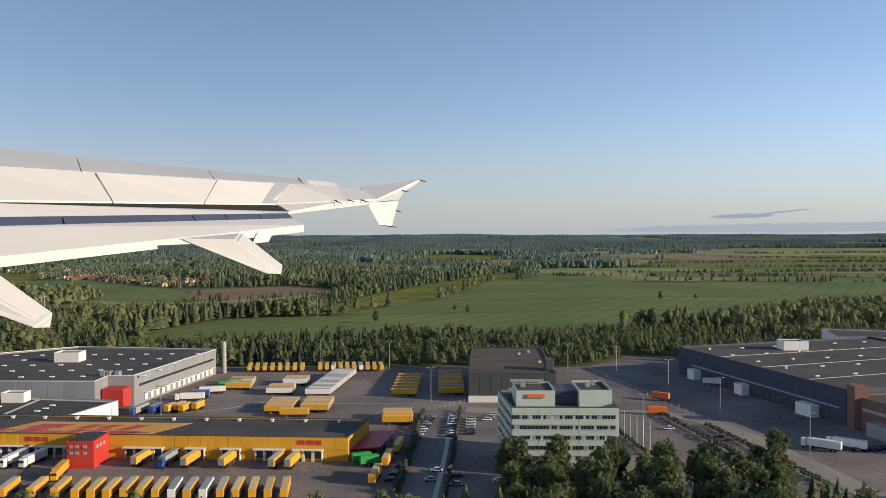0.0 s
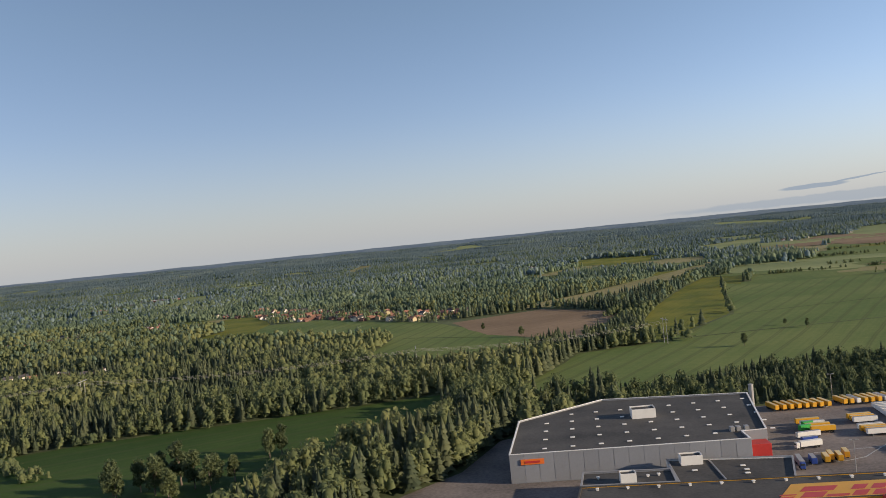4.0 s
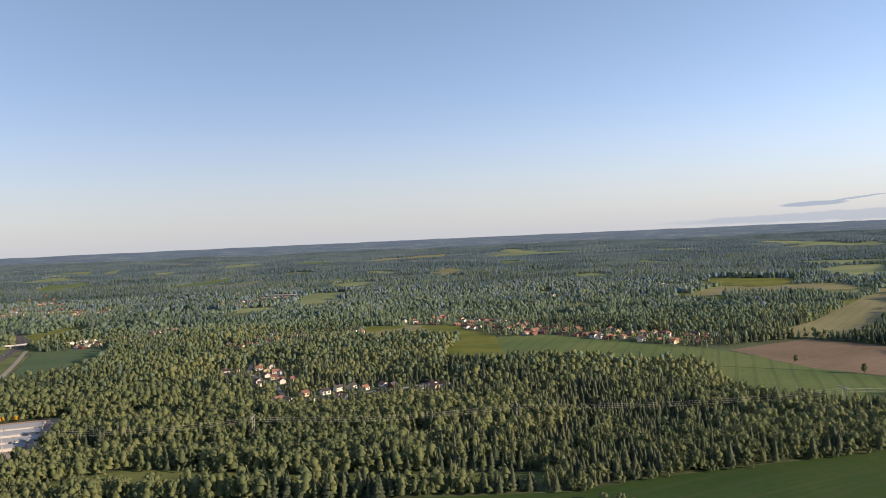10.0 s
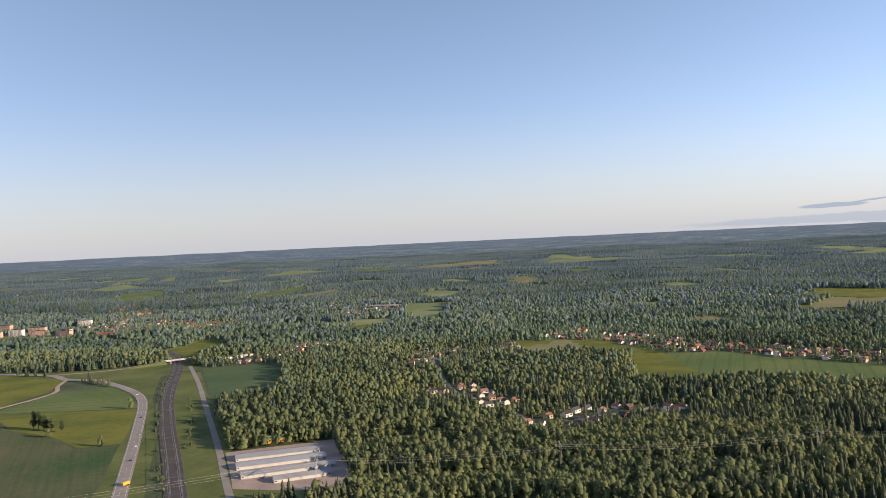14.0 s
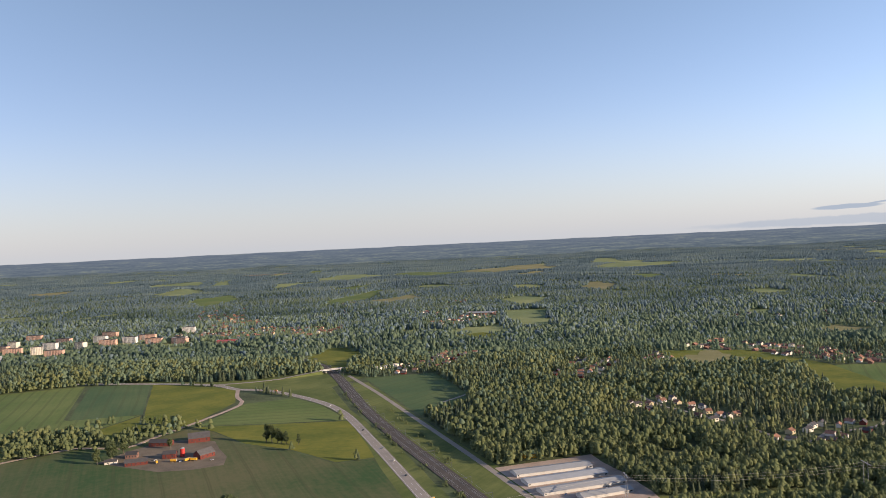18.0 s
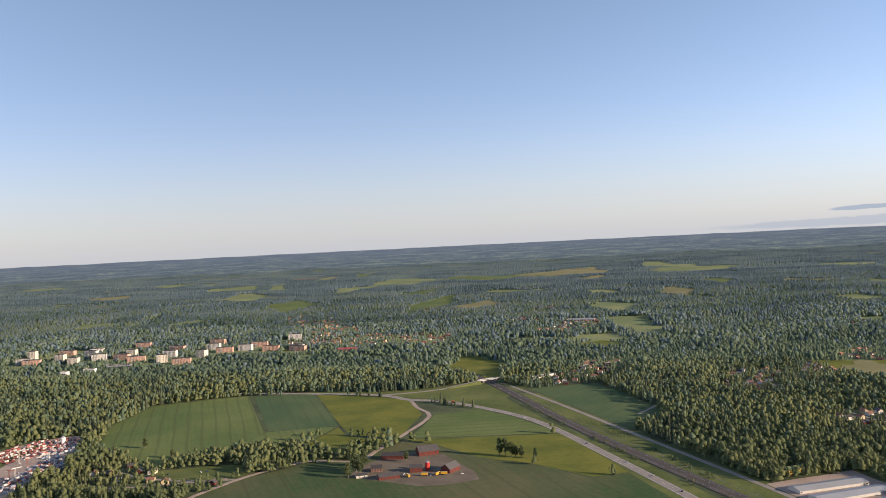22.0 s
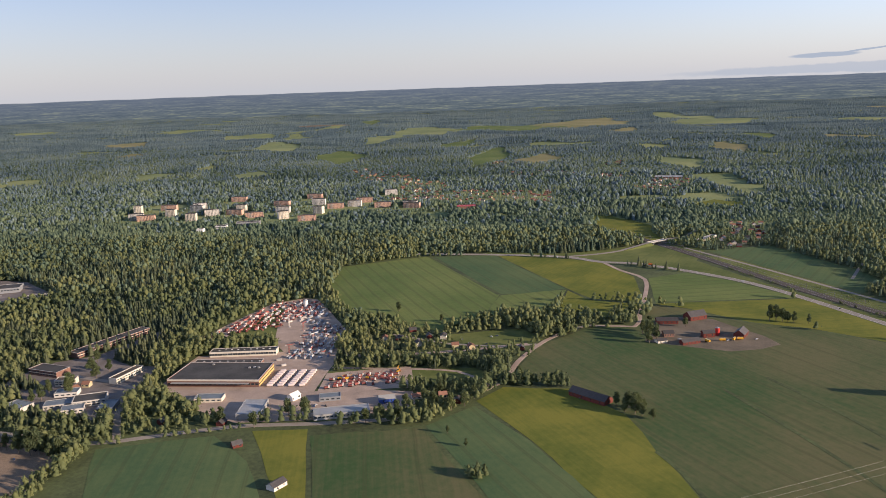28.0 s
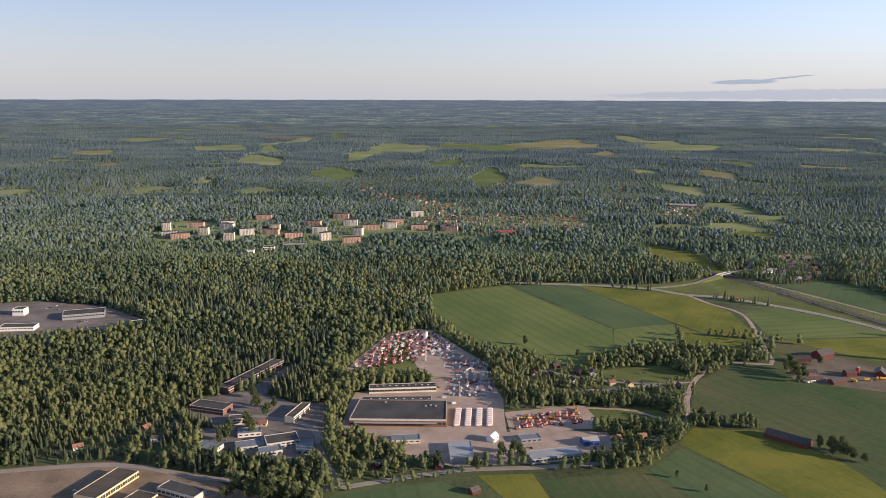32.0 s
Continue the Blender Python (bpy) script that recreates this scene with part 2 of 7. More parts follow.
RIPE = field_mat("ripening_crop", (0.19, 0.18, 0.08), (0.27, 0.24, 0.12), tram=0.2, patch=0.01)
SOIL = field_mat("ploughed_soil", (0.17, 0.12, 0.075), (0.25, 0.18, 0.115), row=9.0, tram=0.1)
ASPHALT = mat("asphalt", (0.112, 0.1, 0.095), 0.88, 0.4, 0.045, 1.1, col2=(0.185, 0.158, 0.142))
ROADWAY = mat("old_asphalt", (0.27, 0.235, 0.2), 0.9, 0.2, 0.08, 1.5)
BROWN_GRAVEL = mat("brown_gravel", (0.165, 0.118, 0.08), 0.95, 0.4, 0.05, 1.0, col2=(0.24, 0.175, 0.12))
GRAVEL = mat("gravel", (0.36, 0.275, 0.22), 0.95, 0.3, 0.07, 1.2)
BALLAST = mat("ballast", (0.075, 0.064, 0.055), 0.95, 0.3, 0.1, 2.0)
ROOF_DARK = mat("bitumen_roof", (0.05, 0.05, 0.05), 0.85, 0.35, 0.07, 1.5, col2=(0.07, 0.067, 0.062))
ROOF_BROWN = mat("worn_brown_roof", (0.085, 0.07, 0.055), 0.9, 0.5, 0.12, 1.2, stretch=(0.5, 1.6, 1))
GREY_PANEL = mat("grey_metal_panel", (0.22, 0.23, 0.25), 0.5, 0.08, 0.2, 2.0, rand=0.07)
WHITE_PAINT = mat("white_paint", (0.66, 0.65, 0.62), 0.5, 0.07, 0.5, 4.0)
CREAM = mat("cream_render", (0.56, 0.51, 0.43), 0.8, 0.1, 0.4, 3.0)
YELLOW = mat("yellow_paint", (0.6, 0.31, 0.03), 0.45, 0.1, 0.3, 3.0, rand=0.06)
RED = mat("red_paint", (0.44, 0.04, 0.035), 0.45, 0.12, 0.4, 3.0)
RED_WOOD = mat("falu_red_boards", (0.12, 0.03, 0.023), 0.85, 0.25, 0.6, 5.0)
BRICK = mat("red_brick", (0.18, 0.098, 0.077), 0.85, 0.2, 0.5, 5.0)
TILE_ROOF = mat("clay_tile_roof", (0.24, 0.12, 0.082), 0.8, 0.25, 0.6, 5.0, rand=0.3)
DARK_ROOF = mat("dark_sheet_roof", (0.07, 0.065, 0.065), 0.6, 0.25, 0.5, 5.0, rand=0.3)
GLASS = mat("window_glass", (0.03, 0.04, 0.05), 0.12, 0.2, 0.5, 3.0, gloss=0.6)
GREENISH = mat("pale_green_cladding", (0.4, 0.47, 0.42), 0.55, 0.1, 0.4, 4.0)
NAVY = mat("dark_blue_panel", (0.045, 0.055, 0.085), 0.5, 0.12, 0.3, 3.0)
CHARCOAL = mat("charcoal_panel", (0.06, 0.063, 0.07), 0.6, 0.12, 0.3, 3.0)
DARK = mat("black_rubber", (0.02, 0.02, 0.02), 0.8, 0.2, 2.0, 8.0)
STEEL = mat("galvanised_steel", (0.3, 0.3, 0.3), 0.55, 0.1, 1.0, 6.0, metal=0.3)
FADED_RED = mat("faded_red_paint", (0.27, 0.085, 0.072), 0.65, 0.25, 0.5, 3.0, rand=0.35)
DULL_WHITE = mat("weathered_white_paint", (0.52, 0.49, 0.46), 0.6, 0.12, 0.5, 3.0, rand=0.2)
CONCRETE = mat("concrete", (0.42, 0.4, 0.37), 0.85, 0.15, 0.2, 3.0)
SHEET_WHITE = mat("pale_sheet_roof", (0.29, 0.29, 0.285), 0.45, 0.08, 0.15, 2.0)
TRAILER_TOP = mat("dusty_trailer_roof", (0.55, 0.43, 0.22), 0.6, 0.15, 0.5, 3.0, rand=0.15)
BLUE = mat("blue_paint", (0.03, 0.07, 0.28), 0.4, 0.1, 0.5, 3.0)
GREEN_PAINT = mat("green_paint", (0.03, 0.3, 0.06), 0.4, 0.1, 0.5, 3.0)
ORANGE = mat("orange_paint", (0.65, 0.15, 0.03), 0.5, 0.1, 0.5, 3.0)
WATER = mat("river_water", (0.03, 0.05, 0.06), 0.08, 0.1, 0.05, 0.5, gloss=0.7)
CAR_MATS = [mat("car_" + n, c, 0.25, 0.05, 1.0, 5.0, gloss=0.6) for n, c in
            (("black", (0.015, 0.015, 0.018)), ("white", (0.7, 0.7, 0.7)), ("silver", (0.35, 0.36, 0.37)), ("red", (0.35, 0.02, 0.02)), ("blue", (0.03, 0.06, 0.16)))]

# ---- mesh helpers ----


def part(name, bm, material, parent=None, label=""):
    me = bpy.data.meshes.new(name)
    bm.to_mesh(me)
    bm.free()
    me.materials.append(material)
    ob = new(name, me)
    if parent:
        ob.parent = parent
    if label:
        ob["label"] = label
    return ob


def share(name, me, parent, m):
    ob = new(name, me)
    ob.parent = parent
    ob.matrix_basis = m
    return ob


def box(bm, x0, y0, z0, x1, y1, z1, bevel=0.0):
    r = bmesh.ops.create_cube(bm, size=1, matrix=Matrix.Translation(((x0 + x1) / 2, (y0 + y1) / 2, (z0 + z1) / 2)) @ Matrix.Diagonal((x1 - x0, y1 - y0, z1 - z0, 1)))
    if bevel:
        es = list({e for v in r["verts"] for e in v.link_edges})
        bmesh.ops.bevel(bm, geom=es, offset=bevel, segments=1, affect="EDGES")
    return bm


def boxes(*rows, bevel=0.0):
    bm = bmesh.new()
    for r in rows:
        box(bm, *r, bevel=bevel)
    return bm


def prism(poly, z0, z1, bm=None):
    bm = bm or bmesh.new()
    lo = [bm.verts.new((x, y, z0)) for x, y in poly]
    hi = [bm.verts.new((x, y, z1)) for x, y in poly]
    n = len(poly)
    for i in range(n):
        bm.faces.new((lo[i], lo[(i + 1) % n], hi[(i + 1) % n], hi[i]))
    bm.faces.new(hi)
    bm.faces.new(lo[::-1])
    bmesh.ops.recalc_face_normals(bm, faces=bm.faces)
    return bm


def ring(poly, z0, z1, t):
    """A wall of thickness t that runs round the inside of poly."""
    inner = shrink(poly, t)
    bm = bmesh.new()
    n = len(poly)
    rows = [[bm.verts.new((x, y, z)) for x, y in p] for p, z in ((poly, z0), (poly, z1), (inner, z1), (inner, z0))]
    for a in range(4):
        p, q = rows[a], rows[(a + 1) % 4]
        for i in range(n):
            bm.faces.new((p[i], p[(i + 1) % n], q[(i + 1) % n], q[i]))
    bmesh.ops.recalc_face_normals(bm, faces=bm.faces)
    return bm


def shrink(poly, d):
    n = len(poly)
    area = sum(poly[i][0] * poly[(i + 1) % n][1] - poly[(i + 1) % n][0] * poly[i][1] for i in range(n))
    s = 1 if area > 0 else -1
    out = []
    for i in range(n):
        p, a, b = Vector(poly[i]), Vector(poly[i - 1]), Vector(poly[(i + 1) % n])
        u, v = (p - a).normalized(), (b - p).normalized()
        n1, n2 = Vector((-u.y, u.x)) * s, Vector((-v.y, v.x)) * s
        k = n1 + n2
        k *= d / max(0.3, 1 + n1.dot(n2))
        out.append((p.x + k.x, p.y + k.y))
    return out


def tube(bm, a, b, r0, r1=None, n=6):
    a, b = Vector(a), Vector(b)
    r1 = r0 if r1 is None else r1
    m = Matrix.Translation((a + b) / 2) @ (b - a).to_track_quat("Z", "Y").to_matrix().to_4x4()
    bmesh.ops.create_cone(bm, cap_ends=True, segments=n, radius1=r0, radius2=r1, depth=(b - a).length, matrix=m)
    return bm


def empty(name, x=0, y=0, z=0, rz=0):
    ob = new(name)
    ob.empty_display_size = 0.5
    ob.matrix_basis = pose(x, y, z, 0, 0, rz)
    return ob


def smooth_line(pts, step=12.0):
    out = []
    for i in range(len(pts) - 1):
        p0, p1, p2, p3 = (Vector(pts[max(0, min(len(pts) - 1, j))]) for j in (i - 1, i, i + 1, i + 2))
        k = max(2, int((p2 - p1).length / step))
        for j in range(k):
            t = j / k
            out.append(0.5 * (2 * p1 + (p2 - p0) * t + (2 * p0 - 5 * p1 + 4 * p2 - p3) * t * t + (3 * p1 - p0 - 3 * p2 + p3) * t ** 3))
    out.append(Vector(pts[-1]))
    return out


CLEAR_POLY, CLEAR_LINE, CLEAR_SPOT, HOME, SHEETS = [], [], [], [], []


def field(name, poly, angle, material, label, z=0.05, clear=True, category="field"):
    """A field: a thin sheet of its own, its x axis along the rows; the outline wavers a little."""
    cx, cy = sum(p[0] for p in poly) / len(poly), sum(p[1] for p in poly) / len(poly)
    rot = Matrix.Rotation(radians(-angle), 2)
    pts = []
    for i, p in enumerate(poly):
        a, b = Vector(p), Vector(poly[(i + 1) % len(poly)])
        k = max(1, int((b - a).length / 18))
        side = Vector((-(b - a).y, (b - a).x)).normalized()
        for j in range(k):
            q = a.lerp(b, j / k)
            w = noise.noise((q.x * 0.04, q.y * 0.04, 3.0)) * 2.2 if j else 0.0
            pts.append(rot @ (q + side * w - Vector((cx, cy))))
    bm = bmesh.new()
    f = bm.faces.new([bm.verts.new((q.x, q.y, 0)) for q in pts])
    if f.normal.z < 0 or sum(pts[i].x * pts[i - 1].y - pts[i - 1].x * pts[i].y for i in range(len(pts))) > 0:
        bmesh.ops.reverse_faces(bm, faces=bm.faces)
    bmesh.ops.triangulate(bm, faces=bm.faces)
    bm.normal_update()
    bmesh.ops.reverse_faces(bm, faces=[f for f in bm.faces if f.normal.z < 0])
    ob = part(name, bm, material)
    SHEETS.append(name)
    ob.matrix_basis = pose(cx, cy, z if z > 0.14 else 0.02 + 0.0022 * len(SHEETS), 0, 0, angle)
    if clear:
        CLEAR_POLY.append(poly)
    return tagged(ob, label, category, kind="structure")


def ribbon(name, pts, width, material, label, z=0.12, margin=2.0, category="road", thick=0.08):
    line = smooth_line(pts)
    bm = bmesh.new()
    rows = []
    for i, p in enumerate(line):
        d = (line[min(i + 1, len(line) - 1)] - line[max(i - 1, 0)]).normalized()
        s = Vector((-d.y, d.x)) * width / 2
        rows.append([bm.verts.new((q.x, q.y, h)) for q, h in ((p + s * 1.03, z - thick), (p + s, z), (p - s, z), (p - s * 1.03, z - thick))])
    for a, b in zip(rows, rows[1:]):
        for k in range(3):
            bm.faces.new((a[k], a[k + 1], b[k + 1], b[k]))
    bmesh.ops.recalc_face_normals(bm, faces=bm.faces)
    CLEAR_LINE.append(([(p.x, p.y) for p in line], width / 2 + margin))
    return tagged(part(name, bm, material), label, category, kind="structure")


def dashes(name, pts, offset, width, on, off, material, parent, z):
    """Painted road lines along a road, joined into one mesh."""
    line = smooth_line(pts, 3.0)
    bm = bmesh.new()
    run = 0.0
    for a, b in zip(line, line[1:]):
        d = b - a
        n = Vector((-d.y, d.x)).normalized()
        if run % (on + off) < on:
            q = [a + n * (offset - width / 2), b + n * (offset - width / 2), b + n * (offset + width / 2), a + n * (offset + width / 2)]
            bm.faces.new([bm.verts.new((v.x, v.y, z)) for v in q])
        run += d.length
    ob = part(name, bm, material, parent)
    return ob

def patchiness(P, scale, seed):
    """Smooth value noise between 0 and 1 over the plan."""
    r = np.random.RandomState(seed)
    g = r.uniform(0, 1, (256, 256))
    q = P / scale + 128.5
    i = np.floor(q).astype(int)
    f = q - i
    f = f * f * (3 - 2 * f)
    i %= 256
    j = (i + 1) % 256
    a = g[i[:, 0], i[:, 1]] * (1 - f[:, 0]) + g[j[:, 0], i[:, 1]] * f[:, 0]
    b = g[i[:, 0], j[:, 1]] * (1 - f[:, 0]) + g[j[:, 0], j[:, 1]] * f[:, 0]
    return a * (1 - f[:, 1]) + b * f[:, 1]


def relief(P):
    """Height of the gently rolling country far behind the flat fields."""
    rise = np.clip((P[:, 1] - 1150) / 700, 0, 1)
    wave = 15.0 * patchiness(P / (1.7, 1.0), 230, 61) + 7.0 * patchiness(P / (1.4, 1.0), 90, 62)
    return rise * wave


def height(x, y):
    return float(relief(np.array([[x, y]], float))[0])

# ---- ground, fields, roads ----
bm = bmesh.new()
bmesh.ops.create_grid(bm, x_segments=60, y_segments=60, size=1, matrix=Matrix.Translation((-500, 900, 0)) @ Matrix.Diagonal((5200, 3970, 1, 1)))
tagged(part("ground", bm, GROUND), "dark green woodland floor reaching to the horizon", "ground", kind="structure")

# logistics park
field("yard", [(-172, 120), (-172, 170), (-150, 196), (-140, 225), (-108, 243), (-66, 243), (8, 243), (30, 240), (44, 243), (60, 262), (75, 262), (75, 238), (125, 245), (160, 235), (160, 90), (66, 90), (60, 118), (-40, 110)], 0, ASPHALT, "grey asphalt lorry yard between the warehouses", 0.03, category="yard")
field("field", [(-70, 282), (-107, 272), (-143, 270), (-130, 310), (-104, 376), (-62, 390), (-2, 477), (46, 690), (159, 645), (311, 636), (480, 560), (330, 470), (190, 395), (131, 358), (60, 315), (8, 298), (-30, 300)], 60, CROP, "wide green crop field behind the woodland belt")
field("field", [(-66, 402), (-55, 480), (-32, 560), (16, 690), (48, 760), (92, 762), (54, 660), (46, 692), (-4, 479), (-62, 392)], 65, MEADOW, "yellow-green meadow beside the river", 0.09)
field("field", [(-217, 414), (-212, 500), (-383, 560), (-383, 680), (-301, 686), (-190, 575), (-107, 410), (-143, 372), (-168, 361)], 75, CROP, "green crop field beside the small wood")
field("field", [(-178, 566), (-110, 606), (-59, 547), (-88, 447), (-106, 432), (-150, 480)], 40, SOIL, "bare brown ploughed field beside the river")
field("field", [(-90, 590), (-47, 632), (25, 760), (70, 900), (30, 900), (-20, 720), (-70, 640)], 70, MEADOW, "pale green meadow strip along the river bank")
field("field", [(-480, 130), (-490, 250), (-421, 246), (-318, 252), (-299, 262), (-257, 276), (-224, 285), (-150, 308), (-163, 240), (-196, 190), (-215, 130)], 30, SHADED_LEY, "green crop field with the evening shade of trees put into its colour")
field("field", [(-392, 545), (-383, 668), (-470, 720), (-492, 805), (-394, 790), (-350, 690), (-340, 530)], 20, MEADOW, "narrow light green meadow between woods", 0.07)
field("clearing", [(-540, 262), (-500, 292), (-420, 278), (-322, 276), (-322, 262), (-420, 262)], 0, GRASS, "rough grass strip under the power line", category="clearing")
field("clearing", [(-640, 300), (-600, 318), (-500, 330), (-400, 338), (-300, 350), (-300, 343), (-400, 330), (-500, 318), (-600, 285)], 5, GRASS, "cleared grass lane under the power line", category="clearing")
# farm country
field("field", [(-1136, 555), (-1140, 640), (-1062, 680), (-1056, 677), (-986, 524), (-995, 470), (-1030, 425), (-1105, 480)], 114, CROP, "light green striped crop field below the woods")
field("field", [(-1054, 678), (-992, 681), (-930, 541), (-962, 528), (-985, 526)], 114, CROP_DARK, "dark green strip of crop beside a ditch")
field("field", [(-990, 680), (-919, 657), (-890, 640), (-868, 580), (-872, 495), (-914, 509), (-929, 540)], 62, MEADOW, "yellow-green meadow beside the road junction")
field("field", [(-856, 575), (-820, 592), (-790, 562), (-752, 504), (-864, 494)], 10, CROP, "green triangular field inside the road bend")
field("field", [(-866, 491), (-752, 501), (-706, 404), (-735, 392), (-773, 424), (-808, 440), (-845, 478)], 10, MEADOW, "yellow-green meadow next to the farm")
field("field", [(-980, 330), (-958, 392), (-922, 431), (-889, 433), (-880, 455), (-866, 489), (-845, 476), (-808, 438), (-773, 422), (-735, 390), (-706, 402), (-650, 285), (-600, 190), (-600, 60), (-890, 60), (-900, 192), (-910, 235), (-920, 283), (-940, 318)], 118, CROP_THIN, "wide thin green field with bare brown patches")
field("field", [(-997, 297), (-982, 318), (-945, 315), (-918, 278), (-910, 235), (-900, 192), (-890, 60), (-910, 60), (-942, 191), (-968, 247)], 118, MEADOW, "bright yellow-green meadow beside the grey barn")
field("field", [(-1022, 264), (-998, 290), (-969, 247), (-943, 191), (-912, 60), (-960, 60), (-988, 191)], 118, CROP_DARK, "green crop strip behind a hedge")
field("field", [(-1080, 252), (-1024, 262), (-990, 191), (-962, 60), (-1045, 60), (-1064, 190)], 100, CROP_THIN, "green field with brown dry streaks")
field("field", [(-1112, 258), (-1083, 260), (-1067, 190), (-1048, 60), (-1062, 60), (-1080, 190), (-1100, 234)], 100, MEADOW, "yellow-green strip of meadow")
field("field", [(-1185, 236), (-1130, 252), (-1104, 224), (-1085, 185), (-1066, 60), (-1150, 60), (-1165, 185)], 100, CROP_DARK, "green field beside the village road")
field("field", [(-780, 683), (-713, 704), (-674, 597), (-667, 546), (-700, 513)], 60, CROP_DARK, "dark green field half in tree shade")
field("clearing", [(-640, 250), (-640, 300), (-690, 420), (-745, 540), (-800, 660), (-770, 660), (-700, 505), (-648, 398), (-600, 290), (-560, 200), (-600, 200)], 66, GRASS, "rough grass between railway and side road", category="verge")
field("clearing", [(-890, 640), (-812, 722), (-780, 690), (-800, 640), (-760, 540), (-700, 420), (-650, 300), (-610, 200), (-640, 200), (-690, 340), (-713, 400), (-752, 508), (-800, 578), (-850, 628)], 66, GRASS, "rough grass verge beside the railway", 0.06, category="verge")
field("clearing", [(-1010, 684), (-925, 664), (-890, 645), (-860, 634), (-815, 718), (-826, 728), (-850, 716), (-880, 696), (-928, 682), (-1000, 694)], 20, GRASS, "rough grass round the road junction", 0.06, category="verge")
field("field", [(-1030, 441), (-998, 452), (-986, 468), (-946, 468), (-930, 538), (-985, 523), (-995, 470), (-1028, 428)], 114, CROP, "green crop corner beside a small wood")
field("field", [(-942, 468), (-909, 454), (-886, 470), (-876, 491), (-915, 505), (-929, 535)], 62, MEADOW, "yellow-green meadow corner beside a small wood")
# industrial village
field("yard", [(-1203, 405), (-1173, 505), (-1150, 522), (-1138, 518), (-1100, 440), (-1090, 364), (-1092, 312), (-1072, 318), (-1034, 312), (-1030, 290), (-1075, 272), (-1125, 268), (-1190, 310), (-1186, 376), (-1130, 384), (-1140, 400)], 0, GRAVEL, "pale gravel storage yard full of machines", 0.04, category="yard")
field("yard", [(-1290, 320), (-1200, 310), (-1190, 275), (-1225, 268), (-1262, 300), (-1292, 335)], 0, ASPHALT, "grey asphalt yard between the workshops", 0.04, category="yard")
field("yard", [(-1280, 366), (-1258, 378), (-1238, 432), (-1228, 428), (-1244, 372), (-1222, 356), (-1203, 358), (-1197, 312), (-1225, 300), (-1292, 338)], 0, ASPHALT, "asphalt street between brick workshops and trees", 0.045, category="yard")
field("yard", [(-1380, 180), (-1380, 262), (-1303, 274), (-1262, 262), (-1225, 240), (-1195, 225), (-1200, 120), (-1380, 120)], 0, BROWN_GRAVEL, "brown gravel yard round flat-roofed depots", 0.04, category="yard")
field("yard", [(-1540, 490), (-1560, 600), (-1510, 612), (-1440, 596), (-1372, 535), (-1385, 520), (-1440, 500), (-1480, 488)], 0, ASPHALT, "asphalt yard of a distant industrial estate", 0.04, category="yard")
field("yard", [(-888, 398), (-882, 425), (-872, 446), (-850, 456), (-832, 448), (-808, 408), (-803, 390), (-818, 381), (-838, 377), (-860, 386)], 0, mat("trodden_earth", (0.15, 0.12, 0.085), 0.95, 0.4, 0.06, 1.0), "brown trodden farmyard", 0.07, category="yard")
field("yard", [(-640, 375), (-585, 400), (-560, 330), (-555, 305), (-612, 310)], 0, GRAVEL, "gravel yard round long pale sheds", 0.07, category="yard")
field("clearing", [(-1010, 400), (-1030, 416), (-970, 430), (-955, 405), (-985, 380)], 0, GRASS, "garden lawns between small houses", category="garden")
field("clearing", [(-1090, 345), (-1088, 330), (-995, 318), (-985, 335), (-1000, 350), (-1060, 345)], 0, GRASS, "rough grass behind the machine yard", category="garden")
field("clearing", [(-1160, 500), (-1186, 400), (-1140, 395), (-1150, 440)], 0, GRASS, "weedy green bank beside the storage yard", 0.06, False, category="bank")
field("yard", [(-1090, 308), (-1091, 342), (-1040, 354), (-1034, 318)], 0, GRAVEL, "gravel yard with rows of red machines", category="yard")
field("plain", [(58, 652), (159, 648), (311, 640), (480, 563), (760, 780), (1000, 1150), (1150, 1500), (500, 1480), (330, 1180), (200, 900), (95, 760)], 10, CROP, "wide open plain of green fields with tree rows")
# far fields, light green strips between the woods
rng = random.Random(5)
FAR = [(-980, 2770, 400, 520), (-690, 2930, 330, 560), (-292, 3180, 220, 720), (-263, 2750, 300, 300), (-1255, 2710, 230, 620), (-1363, 2430, 130, 380),
       (-1112, 2080, 80, 300), (-1018, 1720, 80, 360), (-907, 1630, 90, 200), (-631, 1525, 95, 210), (-467, 1780, 70, 190), (-326, 2040, 90, 190), (-137, 1950, 120, 200),
       (682, 3480, 190, 600), (207, 2670, 240, 300), (-688, 985, 65, 80), (-1715, 3030, 140, 520), (-1625, 2130, 120, 460), (-1704, 2590, 120, 320), (-1379, 1800, 110, 280),
       (-1598, 3600, 110, 600), (-3228, 3600, 200, 460), (-840, 830, 62, 160), (24, 1210, 150, 160), (-97, 1000, 60, 150), (-247, 930, 60, 90), (3, 1800, 80, 200), (628, 2800, 300, 500),
       (57, 1050, 120, 190), (210, 1310, 110, 190), (260, 1150, 90, 240), (640, 2400, 260, 420), (142, 800, 120, 150), (371, 1210, 190, 260), (195, 690, 100, 60), (-446, 735, 60, 110),
       (-1793, 3310, 300, 120), (100, 760, 120, 38), (290, 735, 200, 42), (230, 850, 190, 55), (430, 800, 180, 70), (150, 1000, 170, 60), (400, 1010, 260, 90), (330, 1250, 300, 80),
       (620, 1200, 260, 120), (650, 950, 150, 80), (300, 1600, 350, 110), (800, 1700, 400, 160), (200, 2100, 300, 130), (-1900, 2700, 200, 220), (-2300, 3200, 260, 320), (1300, 3000, 400, 300),
       (-2000, 2000, 120, 160), (-1500, 1480, 90, 120), (-2250, 2500, 150, 240), (-620, 2350, 110, 200), (-180, 1500, 90, 120)]


